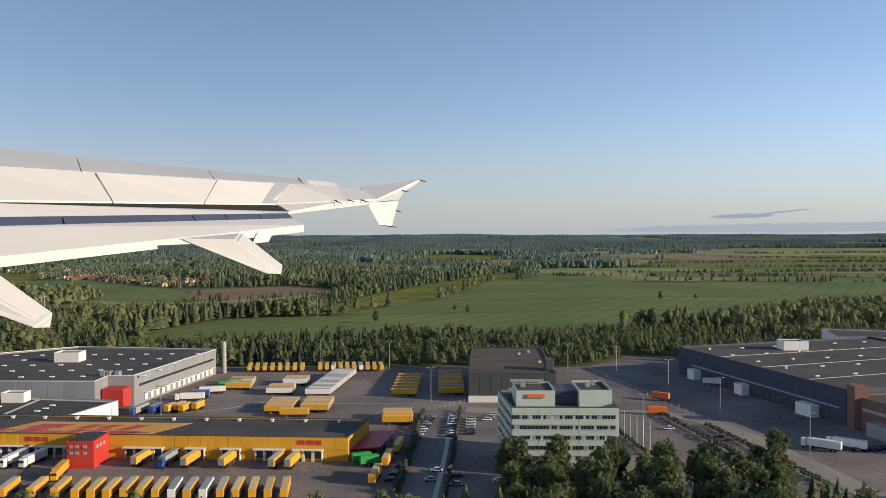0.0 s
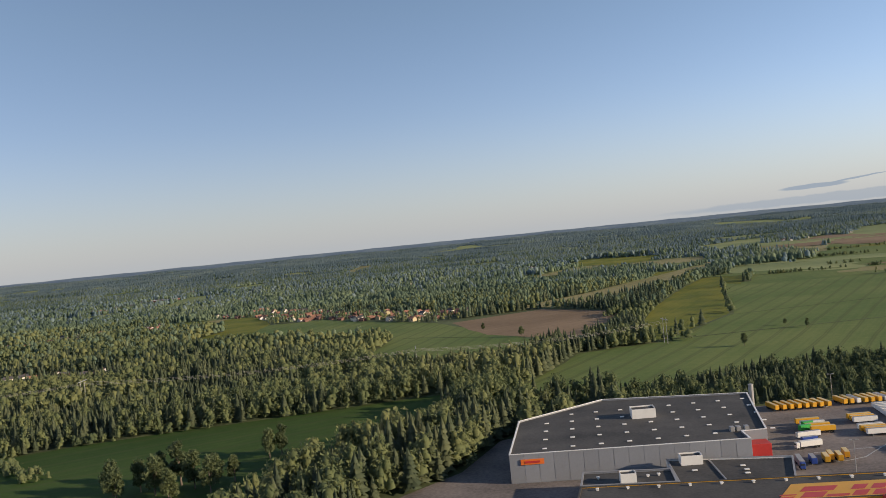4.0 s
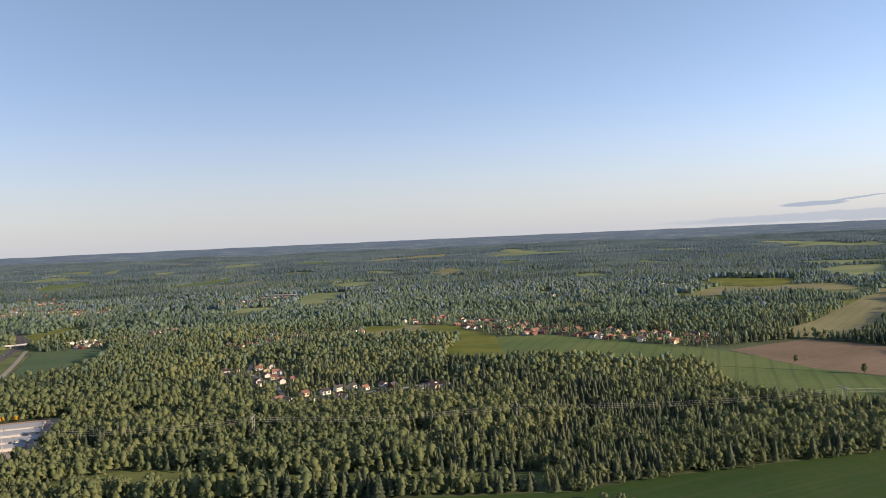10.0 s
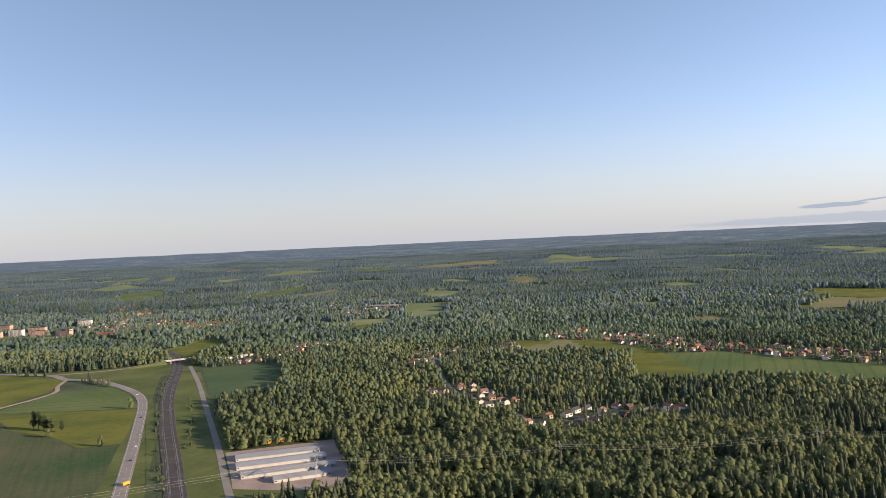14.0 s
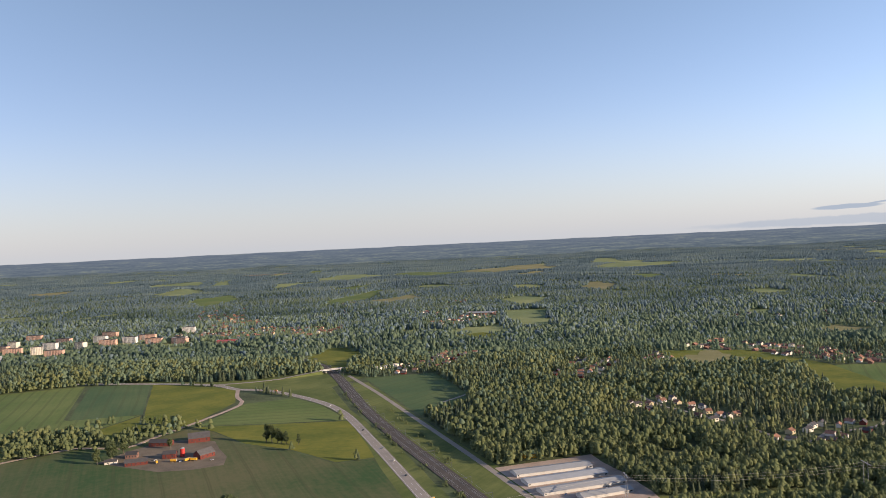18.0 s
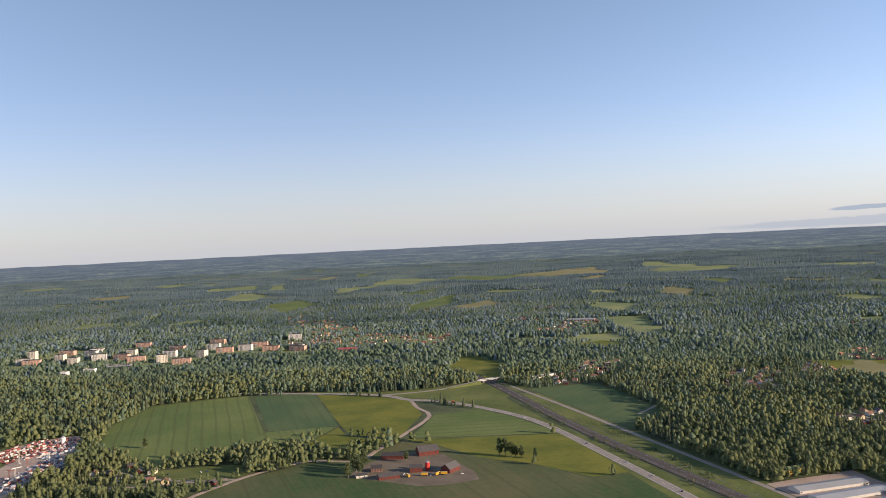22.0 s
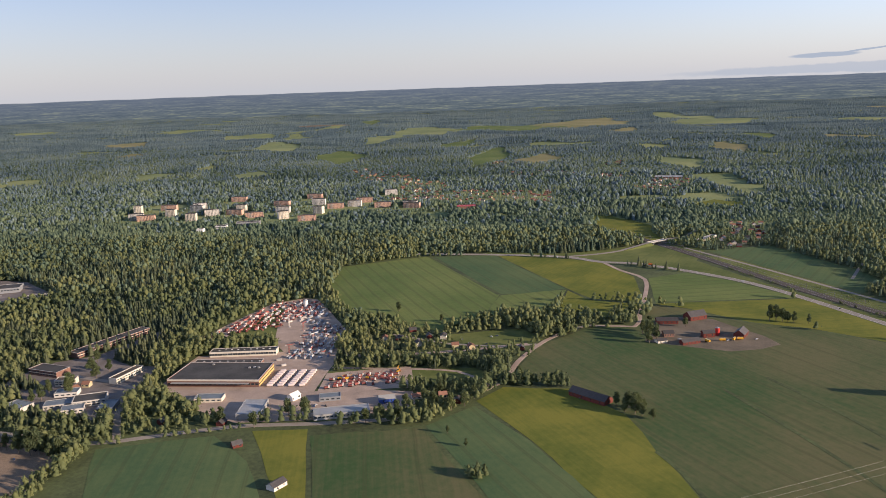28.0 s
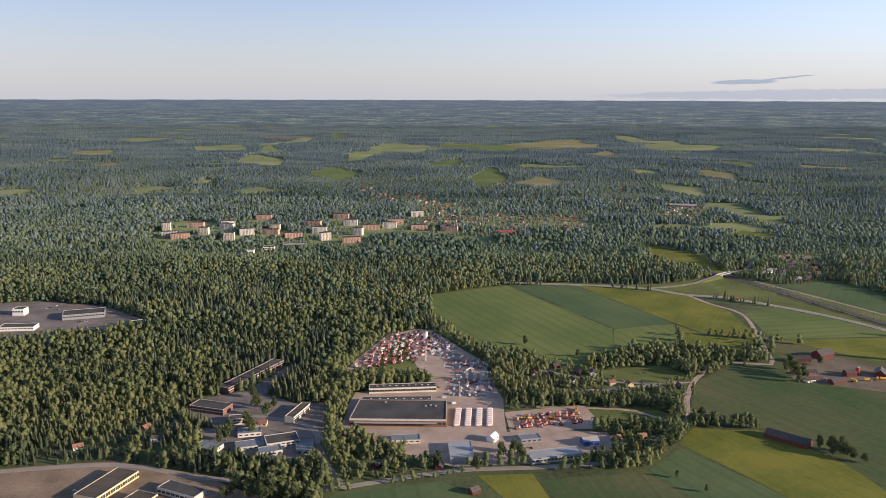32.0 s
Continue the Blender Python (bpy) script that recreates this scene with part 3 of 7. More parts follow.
def far_field(fx, fy, fw, fd, material, label):
    """A field laid over the rolling ground, with an uneven outline."""
    n, rings, a0 = 22, 5, rng.uniform(-0.35, 0.35)
    rim = [rng.uniform(0.8, 1.12) * (1 + 0.16 * math.cos(4 * math.tau * i / n)) for i in range(n)]
    pts = []
    for k in range(1, rings + 1):
        for i in range(n):
            u, v = (f / 2 * k / rings * rim[i] * g(math.tau * i / n) for f, g in ((fw, math.cos), (fd, math.sin)))
            pts.append((fx + u * math.cos(a0) - v * math.sin(a0), fy + u * math.sin(a0) + v * math.cos(a0)))
    P = np.array([(fx, fy)] + pts)
    Z = relief(P) + (0.5 if fy > 1150 else 0.16 + 0.003 * (SHEETS.count("field") % 12))
    bm = bmesh.new()
    v = [bm.verts.new((p[0] - fx, p[1] - fy, z)) for p, z in zip(P, Z)]
    for i in range(n):
        j = (i + 1) % n
        bm.faces.new((v[0], v[1 + i], v[1 + j]))
        for k in range(rings - 1):
            bm.faces.new((v[1 + k * n + i], v[1 + (k + 1) * n + i], v[1 + (k + 1) * n + j], v[1 + k * n + j]))
    ob = part("field", bm, material)
    SHEETS.append("field")
    ob.matrix_basis = pose(fx, fy, 0)
    CLEAR_POLY.append(pts[-n:])
    tagged(ob, label, "field", kind="structure")


for fx, fy, fw, fd in FAR:
    soil = (fx, fy) in ((290, 735), (-1793, 3310), (371, 1210))
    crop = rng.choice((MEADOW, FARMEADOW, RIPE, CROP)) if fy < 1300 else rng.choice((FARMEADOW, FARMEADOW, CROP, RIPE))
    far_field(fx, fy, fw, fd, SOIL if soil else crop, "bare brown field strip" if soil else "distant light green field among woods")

field("field", [(-128, 995), (-20, 1178), (142, 1142), (115, 1042), (-35, 1041)], 10, RIPE, "pale ripening field strip behind the wood", 0.12)
field("field", [(-137, 632), (-63, 716), (72, 926), (124, 988), (52, 800), (22, 745), (-40, 640), (-83, 607)], 60, RIPE, "pale grassy meadow along the river", 0.12)
field("field", [(174, 1403), (295, 1514), (359, 1502), (258, 1281)], 20, SOIL, "small brown field among far woods", 0.12)
RAIL = [(-1080, 1010), (-977, 915), (-917, 861), (-851, 780), (-808, 694), (-750, 545), (-705, 445), (-657, 346), (-600, 225), (-550, 110)]
ROAD = [(-1180, 702), (-1060, 692), (-984, 682), (-922, 667), (-888, 640), (-858, 632), (-805, 586), (-765, 533), (-718, 430), (-670, 318), (-625, 215), (-580, 110)]
SIDE = [(-798, 700), (-750, 604), (-706, 510), (-650, 390), (-612, 305), (-560, 195), (-520, 110)]
CROSS = [(-922, 667), (-875, 684), (-826, 723), (-800, 738), (-770, 787), (-735, 850)]
FARMROAD = [(-888, 640), (-876, 605), (-860, 570), (-871, 505), (-882, 460), (-890, 432), (-923, 436), (-954, 402), (-973, 361), (-980, 334), (-992, 314), (-1010, 300)]
rail = ribbon("railway", RAIL, 10.0, BALLAST, "dark ballast bed of a double-track railway", 0.3, 3.0, "railway", 0.28)
for off in (-3.2, -2.1, 2.1, 3.2):
    dashes("rail", RAIL, off, 0.12, 9, 0, STEEL, rail, 0.36)
road = ribbon("road", ROAD, 7.0, ROADWAY, "pale grey country road beside the railway", 0.16)
dashes("edge_line", ROAD, 2.7, 0.14, 9, 0, WHITE_PAINT, road, 0.18)
dashes("edge_line", ROAD, -2.7, 0.14, 9, 0, WHITE_PAINT, road, 0.18)
dashes("centre_line", ROAD, 0, 0.14, 3, 6, WHITE_PAINT, road, 0.18)
ribbon("road", SIDE, 3.6, ROADWAY, "narrow side road along the woods", 0.14)
ribbon("road", CROSS, 4.5, ROADWAY, "road that climbs to the railway bridge", 0.2)
ribbon("road", FARMROAD, 3.4, GRAVEL, "pale gravel farm road", 0.14, 0.6)
ribbon("road", [(-1380, 258), (-1303, 270), (-1261, 258), (-1225, 250), (-1190, 243), (-1154, 254), (-1119, 264), (-1080, 267), (-1030, 274)], 4.2, ROADWAY, "village road past the workshops", 0.15, 1.0)
ribbon("road", [(-1280, 345), (-1240, 335), (-1205, 318), (-1195, 280), (-1180, 248)], 4.0, ROADWAY, "short works road between trees", 0.16, 1.0)
ribbon("road", [(-988, 318), (-1010, 344), (-1060, 350), (-1090, 352)], 2.6, GRAVEL, "gravel lane to the storage yard", 0.15, 0.5)
ribbon("road", [(-1088, 377), (-1069, 374), (-1025, 380), (-985, 390), (-966, 396)], 4.0, GRAVEL, "pale gravel lane behind trees", 0.17, 1.0)
ribbon("road", [(-960, 395), (-985, 392), (-1020, 398), (-1060, 420)], 2.6, ROADWAY, "lane between small houses", 0.15, 0.5)
ribbon("road", [(-560, 690), (-530, 545), (-516, 515), (-488, 470), (-462, 415), (-440, 440), (-407, 452), (-370, 500)], 3.0, ROADWAY, "suburban street between houses", 0.14, 1.0)
ribbon("road", [(-690, 560), (-640, 640), (-590, 660), (-570, 705), (-550, 760), (-600, 900)], 2.6, ROADWAY, "suburban street under trees", 0.14, 0.5)
ribbon("road", [(-430, 850), (-346, 762), (-285, 700), (-231, 650), (-180, 615)], 3.0, ROADWAY, "village street lined with houses", 0.14, 0.5)
ribbon("ditch", [(-859, 314), (-822, 198), (-800, 60)], 2.2, GROUND, "dark overgrown field ditch", 0.12, 0.2, "ditch", 0.05)
ribbon("ditch", [(-830, 331), (-800, 250), (-770, 100)], 2.2, GROUND, "dark overgrown field ditch", 0.12, 0.2, "ditch", 0.05)
ribbon("ditch", [(-1058, 678), (-987, 525)], 2.2, GROUND, "dark overgrown field ditch", 0.12, 0.2, "ditch", 0.05)
ribbon("ditch", [(-992, 682), (-929, 540), (-912, 508)], 1.6, GROUND, "dark overgrown field ditch", 0.12, 0.2, "ditch", 0.05)
ribbon("ditch", [(-910, 235), (-898, 192), (-886, 60)], 2.2, GROUND, "dark overgrown field ditch", 0.12, 0.2, "ditch", 0.05)
ribbon("ditch", [(-107, 384), (-59, 396), (60, 410), (200, 430)], 1.6, GROUND, "dark overgrown field ditch", 0.12, 0.2, "ditch", 0.05)
ribbon("ditch", [(-20, 470), (150, 500), (330, 500)], 1.0, GROUND, "dark overgrown field ditch", 0.12, 0.2, "ditch", 0.05)
ribbon("ditch", [(-205, 500), (-130, 455), (-107, 412)], 1.2, GROUND, "dark overgrown field ditch", 0.12, 0.2, "ditch", 0.05)
ribbon("river", [(60, 860), (34, 760), (0, 690), (-47, 560), (-66, 497), (-90, 430), (-105, 395)], 5.0, WATER, "narrow dark river between trees", 0.1, 1.5, "water", 0.05)

CLEAR_POLY.append([(-812, 722), (-780, 690), (-700, 512), (-648, 395), (-600, 290), (-520, 110), (-600, 110), (-690, 340), (-720, 430), (-770, 540), (-810, 590), (-860, 635)])
CLEAR_POLY.append([(-196, 580), (-112, 400), (-84, 428), (-58, 548), (-108, 612)])
CLEAR_POLY.append([(-874, 385), (-872, 470), (-845, 478), (-773, 425), (-770, 400), (-806, 384)])
CLEAR_POLY.append([(-1185, 60), (-1188, 236), (-1112, 262), (-1022, 266), (-997, 297), (-982, 320), (-945, 318), (-880, 392), (-640, 290), (-600, 190), (-600, 60)])
CLEAR_POLY.append([(-1136, 555), (-1140, 640), (-1062, 680), (-990, 682), (-890, 642), (-800, 578), (-706, 404), (-740, 390), (-773, 424), (-845, 478), (-872, 495), (-914, 509), (-985, 524), (-995, 470), (-1030, 425), (-1105, 480)])


def far_country():
    xs, ys = np.arange(-4900, 3440, 45.0), np.arange(790, 4900, 40.0)
    X, Y = np.meshgrid(xs, ys)
    Z = relief(np.stack([X.ravel(), Y.ravel()], -1)) + 0.03
    bm = bmesh.new()
    v = [bm.verts.new(p) for p in zip(X.ravel(), Y.ravel(), Z)]
    w = len(xs)
    for j in range(len(ys) - 1):
        for i in range(w - 1):
            bm.faces.new((v[j * w + i], v[j * w + i + 1], v[(j + 1) * w + i + 1], v[(j + 1) * w + i])).smooth = True
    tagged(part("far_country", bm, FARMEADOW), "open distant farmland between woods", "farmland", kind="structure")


far_country()

# ---- woods ----


def in_poly(poly, P):
    inside = np.zeros(len(P), bool)
    x, y = P[:, 0], P[:, 1]
    n = len(poly)
    for i in range(n):
        (x0, y0), (x1, y1) = poly[i], poly[(i + 1) % n]
        if y0 == y1:
            continue
        c = ((y0 > y) != (y1 > y)) & (x < (x1 - x0) * (y - y0) / (y1 - y0) + x0)
        inside ^= c
    return inside


def near_line(line, d, P):
    hit = np.zeros(len(P), bool)
    for (x0, y0), (x1, y1) in zip(line, line[1:]):
        dx, dy = x1 - x0, y1 - y0
        t = np.clip(((P[:, 0] - x0) * dx + (P[:, 1] - y0) * dy) / (dx * dx + dy * dy + 1e-9), 0, 1)
        hit |= np.hypot(P[:, 0] - x0 - t * dx, P[:, 1] - y0 - t * dy) < d
    return hit


def open_ground(P):
    """Where nothing is planted; only the points near a shape are tested against it."""
    hit = np.zeros(len(P), bool)

    def near(pts, d):
        a, b = np.min(pts, 0) - d, np.max(pts, 0) + d
        return np.flatnonzero((P[:, 0] > a[0]) & (P[:, 0] < b[0]) & (P[:, 1] > a[1]) & (P[:, 1] < b[1]))

    for poly in CLEAR_POLY:
        k = near(poly, 0)
        hit[k] |= in_poly(poly, P[k])
    for line, d in CLEAR_LINE:
        for i in range(0, len(line) - 1, 4):
            k = near(line[i:i + 5], d)
            if len(k):
                hit[k] |= near_line(line[i:i + 5], d, P[k])
    rows = np.argsort(P[:, 1])
    ys = P[rows, 1]
    for x, y, r in CLEAR_SPOT:
        k = rows[np.searchsorted(ys, y - r):np.searchsorted(ys, y + r)]
        hit[k] |= np.hypot(P[k, 0] - x, P[k, 1] - y) < r
    return hit


def tree_mesh(kind, level, seed):
    """Vertices, triangles and leaf shade of one crown, about 1 high. level 3 is the finest, then 0, 1, 2."""
    r = np.random.RandomState(seed)
    V, F = [], []

    def add(v, f):
        F.extend([[i + len(V) for i in t] for t in f])
        V.extend(v)

    if kind == "spruce":
        tiers, spikes = ((5, 6), (4, 5), (2, 5), (9, 7))[level]
        R = r.uniform(0.15, 0.2)
        for k in range(tiers):
            z0 = 0.08 + 0.78 * k / tiers
            top = min(1.0, z0 + 1.15 * (0.92 / tiers) + 0.06) if k < tiers - 1 else 1.0
            rad = R * (1 - k / tiers) ** 0.8 + 0.02
            ph = r.uniform(0, 6.28)
            rim = []
            for i in range(2 * spikes if level in (0, 3) else spikes):
                a = ph + math.tau * i / (2 * spikes if level in (0, 3) else spikes)
                q = rad * (r.uniform(0.85, 1.25) if (i % 2 == 0 or level in (1, 2)) else r.uniform(0.5, 0.7))
                rim.append((q * math.cos(a), q * math.sin(a), z0 + r.uniform(-0.03, 0.03)))
            n = len(rim)
            add([(r.uniform(-.01, .01), r.uniform(-.01, .01), top)] + rim, [(0, i + 1, (i + 1) % n + 1) for i in range(n)])
    else:
        # a few uneven lobes round a leaning stem, with loose sprays of leaves all over
        lobes, sides, sprays = ((3, 5, 30), (2, 5, 11), (1, 5, 3), (8, 5, 120))[level]
        W = r.uniform(0.2, 0.27) * (1.35 if level == 2 else 1.12 if level == 1 else 1.0)
        lean = r.uniform(-0.1, 0.1, 2)
        for k in range(lobes):
            zc = (0.34 if lobes > 1 else 0.5) + 0.46 * k / max(1, lobes - 1) + r.uniform(-0.06, 0.06)
            a, off = r.uniform(0, 6.28), W * (r.uniform(0.3, 0.85) if level == 3 else r.uniform(0.15, 0.6)) * (1.15 - 0.8 * k / lobes)
            c = np.array((off * math.cos(a) + lean[0] * zc, off * math.sin(a) + lean[1] * zc, zc))
            fat, tall, ph = W * (0.66 if level == 3 else 1.0) * r.uniform(0.7, 1.0) * (1.1 - 0.35 * k / lobes), (0.7 if level == 3 else 1.0) * r.uniform(0.2, 0.3) * (1.9 if level == 2 else 1.2 if level == 1 else 1.0), r.uniform(0, 6.28)
            v = [tuple(c + (0, 0, min(tall, 1.02 - zc)))]
            for up, wide in ((0.35, 0.8), (-0.45, 1.0)):
                for i in range(sides):
                    t, q = ph + math.tau * (i + 0.5 * (up < 0)) / sides, fat * wide * r.uniform(0.6, 1.35)
                    v.append(tuple(c + (q * math.cos(t), q * math.sin(t), tall * (up + r.uniform(-0.25, 0.25)))))
            f = [(0, 1 + i, 1 + (i + 1) % sides) for i in range(sides)]
            for i in range(sides):
                p, q, m, n = 1 + i, 1 + (i + 1) % sides, 1 + sides + i, 1 + sides + (i + 1) % sides
                f += [(p, m, q), (q, m, n)]
            add(v, f)
        for k in range(sprays):
            z = r.uniform(0.16, 1.0)
            fat = W * float(np.interp(z, (0.1, 0.3, 0.55, 0.75, 0.9, 1.02), (0.8, 1.35, 1.5, 1.25, 0.8, 0.15))) * r.uniform(0.75, 1.2)
            a = r.uniform(0, 6.28)
            c = np.array((fat * math.cos(a) + lean[0] * z, fat * math.sin(a) + lean[1] * z, z))
            add([tuple(x) for x in c + r.uniform(-1, 1, (3, 3)) * (0.06 if level == 3 else 0.09)], [(0, 1, 2)])
    return np.array(V, float), np.array(F, int), r.uniform(-0.16, 0.16, len(V))


def peak_mesh(seed):
    """One far crown: a jagged little peak, about 1 high."""
    r = np.random.RandomState(seed)
    V = [(r.uniform(-.15, .15), r.uniform(-.15, .15), 1.0)]
    for i in range(4):
        a, q = math.tau * i / 4 + r.uniform(-0.35, 0.35), r.uniform(0.75, 1.2)
        V.append((q * math.cos(a), q * math.sin(a), r.uniform(0.1, 0.35)))
    return np.array(V, float), np.array([(0, 1 + i, 1 + (i + 1) % 4) for i in range(4)]), r.uniform(-0.1, 0.1, 5)


def stuff_mesh(name, groups, material, label, category="trees"):
    """Joins many placed crowns into one mesh. groups: (V, F, shade, P, height, width, turn, tint)."""
    VV, FF, TT, base = [], [], [], 0
    for V, F, L, P, H, W, A, T in groups:
        if not len(P):
            continue
        c, s = np.cos(A)[:, None], np.sin(A)[:, None]
        x = (V[None, :, 0] * c - V[None, :, 1] * s) * W[:, None] + P[:, :1]
        y = (V[None, :, 0] * s + V[None, :, 1] * c) * W[:, None] + P[:, 1:2]
        z = V[None, :, 2] * H[:, None] + relief(P)[:, None]
        VV.append(np.stack([x, y, z], -1).reshape(-1, 3))
        FF.append((F[None] + (np.arange(len(P)) * len(V))[:, None, None]).reshape(-1, 3) + base)
        TT.append((T[:, None] + L[None, :]).ravel())
        base += len(P) * len(V)
    V, F, T = np.concatenate(VV), np.concatenate(FF), np.concatenate(TT)
    me = bpy.data.meshes.new(name)
    me.vertices.add(len(V))
    me.vertices.foreach_set("co", V.ravel().astype(np.float32))
    me.loops.add(F.size)
    me.loops.foreach_set("vertex_index", F.ravel().astype(np.int32))
    me.polygons.add(len(F))
    me.polygons.foreach_set("loop_start", np.arange(0, F.size, 3, dtype=np.int32))
    me.update(calc_edges=True)
    at = me.attributes.new("tint", "FLOAT", "POINT")
    at.data.foreach_set("value", T.astype(np.float32))
    me.materials.append(material)
    return tagged(new(name, me), label, category, kind="stuff")


def scatter(y0, y1, step, seed):
    """Jittered points over the land that the flight looks across, without the open ground."""
    r = np.random.RandomState(seed)
    xs = np.arange(-1230 - 0.78 * (y1 + 130), 0.60 * y1 + 90, step)
    ys = np.arange(y0, y1, step)
    X, Y = np.meshgrid(xs, ys)
    P = np.stack([X.ravel(), Y.ravel()], -1) + r.uniform(-0.48, 0.48, (X.size, 2)) * step
    P = P[(P[:, 0] > np.minimum(-1230 - 0.6 * (P[:, 1] + 130), -880 - 0.78 * (P[:, 1] + 115))) & (P[:, 0] < 0.60 * P[:, 1] + 90)]
    unseen = np.clip((-250 - P[:, 0]) / 60, 0, 1) * 60 + np.clip((-450 - P[:, 0]) / 60, 0, 1) * np.clip((P[:, 0] + 860) / 60, 0, 1) * 70
    P = P[P[:, 1] > 92 + unseen]
    return P[~open_ground(P)]


def wood_band(tag, y0, y1, step, level, seed, where=None):
    P = scatter(y0, y1, step, seed)
    if where is not None:
        P = P[where(P)]
    r = np.random.RandomState(seed + 1)
    mixv = patchiness(P, 80, 11) * 0.6 + patchiness(P, 19, 12) * 0.4 + r.uniform(-0.2, 0.2, len(P))
    hv = 0.75 + 0.4 * patchiness(P, 45, 13)
    if y0 >= 800:
        P0 = patchiness(P / (1.6, 1.0), 110, 34) * 0.8 + patchiness(P, 30, 35) * 0.2
        hv = (0.5 + 0.85 * patchiness(P / (1.5, 1.0), 48, 36)) * np.where(P0 < 0.23, 0.02, 1.0)
    if HOME:
        D = np.full(len(P), 1e9)
        rows = np.argsort(P[:, 1])
        ys = P[rows, 1]
        for hx, hy in HOME:
            k = rows[np.searchsorted(ys, hy - 35):np.searchsorted(ys, hy + 17)]
            D[k] = np.minimum(D[k], np.hypot(P[k, 0] - hx, P[k, 1] - hy + 9))
        hv = np.where(D < 24, hv * 0.72, hv)
        thin = (D < 17) & (r.uniform(0, 1, len(P)) < 0.38)
        hv = np.where(thin, 0.02, hv)
    hv = np.where(hv < 0.1, 0.0, hv)
    mixv = np.where((P[:, 0] > -1215) & (P[:, 0] < -850) & (P[:, 1] < 530), mixv + 0.3, mixv)
    hv = np.where((P[:, 0] > -100) & (P[:, 1] < 320), hv * np.where(P[:, 0] > 10, 0.62, 0.76), hv)
    hv = np.where((P[:, 0] > -205) & (P[:, 0] <= -100) & (P[:, 1] < 285), hv * 1.3, hv)
    keep = (hv > 0) & (patchiness(P, 33, 14) + patchiness(P, 9, 15) * 0.5 > 0.27)
    near = y0 < 800
    # the share of crowns in the bluer, haze-tinted colour grows with distance
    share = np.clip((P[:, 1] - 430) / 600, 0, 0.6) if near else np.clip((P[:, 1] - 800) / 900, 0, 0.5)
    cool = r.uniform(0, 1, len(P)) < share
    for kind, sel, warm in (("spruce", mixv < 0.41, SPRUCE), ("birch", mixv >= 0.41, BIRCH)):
        for material, side in ((warm if near else FARWOOD, ~cool), (FARWOOD if near else HAZEWOOD, cool)):
            s = sel & keep & side
            if not s.any():
                continue
            Q, h0 = P[s], hv[s]
            pick = r.randint(0, 8, len(Q))
            tint = np.clip(patchiness(Q, 60, 16) * 0.8 - 0.1 + r.uniform(0, 0.5, len(Q)), 0, 1)
            groups = []
            for k in range(8):
                m = pick == k
                V, F, L = tree_mesh(kind, level, 40 + k)
                H = (8.8 if kind == "spruce" else 8.0) * h0[m] * r.uniform(0.62, 1.24, m.sum())
                W = H * r.uniform(0.8, 1.25, m.sum()) * (1.12 if kind == "spruce" else 1.02) * max(1.0, step / 4.6)
                groups.append((V, F, L, Q[m], H, W, r.uniform(0, 6.28, m.sum()), tint[m]))
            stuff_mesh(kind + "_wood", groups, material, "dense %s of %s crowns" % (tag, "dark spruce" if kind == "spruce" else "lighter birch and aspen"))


def tree_row(x0, y0, x1, y1, n, h=6.5, wide=4.0, label="loose row of round trees between fields"):
    r = np.random.RandomState(int(abs(x0 * 3 + y0 * 5)) % 9999)
    t = np.clip(r.choice(r.uniform(0, 1, max(2, n // 5)), n) + r.normal(0, 0.035, n), 0, 1)
    P = np.stack([x0 + (x1 - x0) * t, y0 + (y1 - y0) * t], -1) + r.uniform(-wide, wide, (n, 2))
    pick = r.randint(0, 3, n)
    groups = []
    for k in range(3):
        m = pick == k
        V, F, L = tree_mesh("birch", 0, 70 + k)
        H = h * r.uniform(0.5, 1.25, m.sum())
        groups.append((V, F, L, P[m], H, H * r.uniform(1.0, 1.5, m.sum()), r.uniform(0, 6.28, m.sum()), r.uniform(0, 0.7, m.sum())))
    stuff_mesh("tree_row", groups, BIRCH, label, "trees")


def far_band(tag, y0, y1, step, seed, gap):
    P = scatter(y0, y1, step, seed)
    r = np.random.RandomState(seed + 1)
    lo = patchiness(P / (1.5, 1.0), 170, 24) * 0.5 + patchiness(P / (1.4, 1.0), 60, 28) * 0.5 + patchiness(P, 25, 26) * 0.14
    P = P[(lo > gap + 0.14 * (patchiness(P, 520, 29) - 0.5)) & (r.uniform(0, 1, len(P)) < 0.93)]
    tint = np.clip((patchiness(P / (1.6, 1.0), 90, 25) - 0.5) * 1.5 + 0.45 + r.uniform(-0.3, 0.3, len(P)), 0, 1)
    H = (3.0 + 7.5 * patchiness(P / (1.6, 1.0), 70, 27)) * r.uniform(0.7, 1.25, len(P))
    # farther crowns more often take the leaf colour with more haze painted in
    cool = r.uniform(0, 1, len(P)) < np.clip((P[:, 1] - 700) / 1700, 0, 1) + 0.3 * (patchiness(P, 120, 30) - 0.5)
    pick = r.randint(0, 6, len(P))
    for material, side, what in ((FARWOOD, ~cool, "mixed"), (HAZEWOOD, cool, "haze-tinted blue-green")):
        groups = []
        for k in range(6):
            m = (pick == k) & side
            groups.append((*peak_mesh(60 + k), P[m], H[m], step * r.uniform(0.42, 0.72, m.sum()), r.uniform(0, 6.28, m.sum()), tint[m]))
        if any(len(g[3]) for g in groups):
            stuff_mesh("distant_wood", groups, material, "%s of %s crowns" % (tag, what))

# ---- the logistics park ----


def wpart(name, bm, material, parent, label=""):
    """A part drawn in the plan's own coordinates, hung under a thing that stands anywhere."""
    ob = part(name, bm, material, parent, label)
    ob.matrix_parent_inverse = parent.matrix_basis.inverted()
    return ob


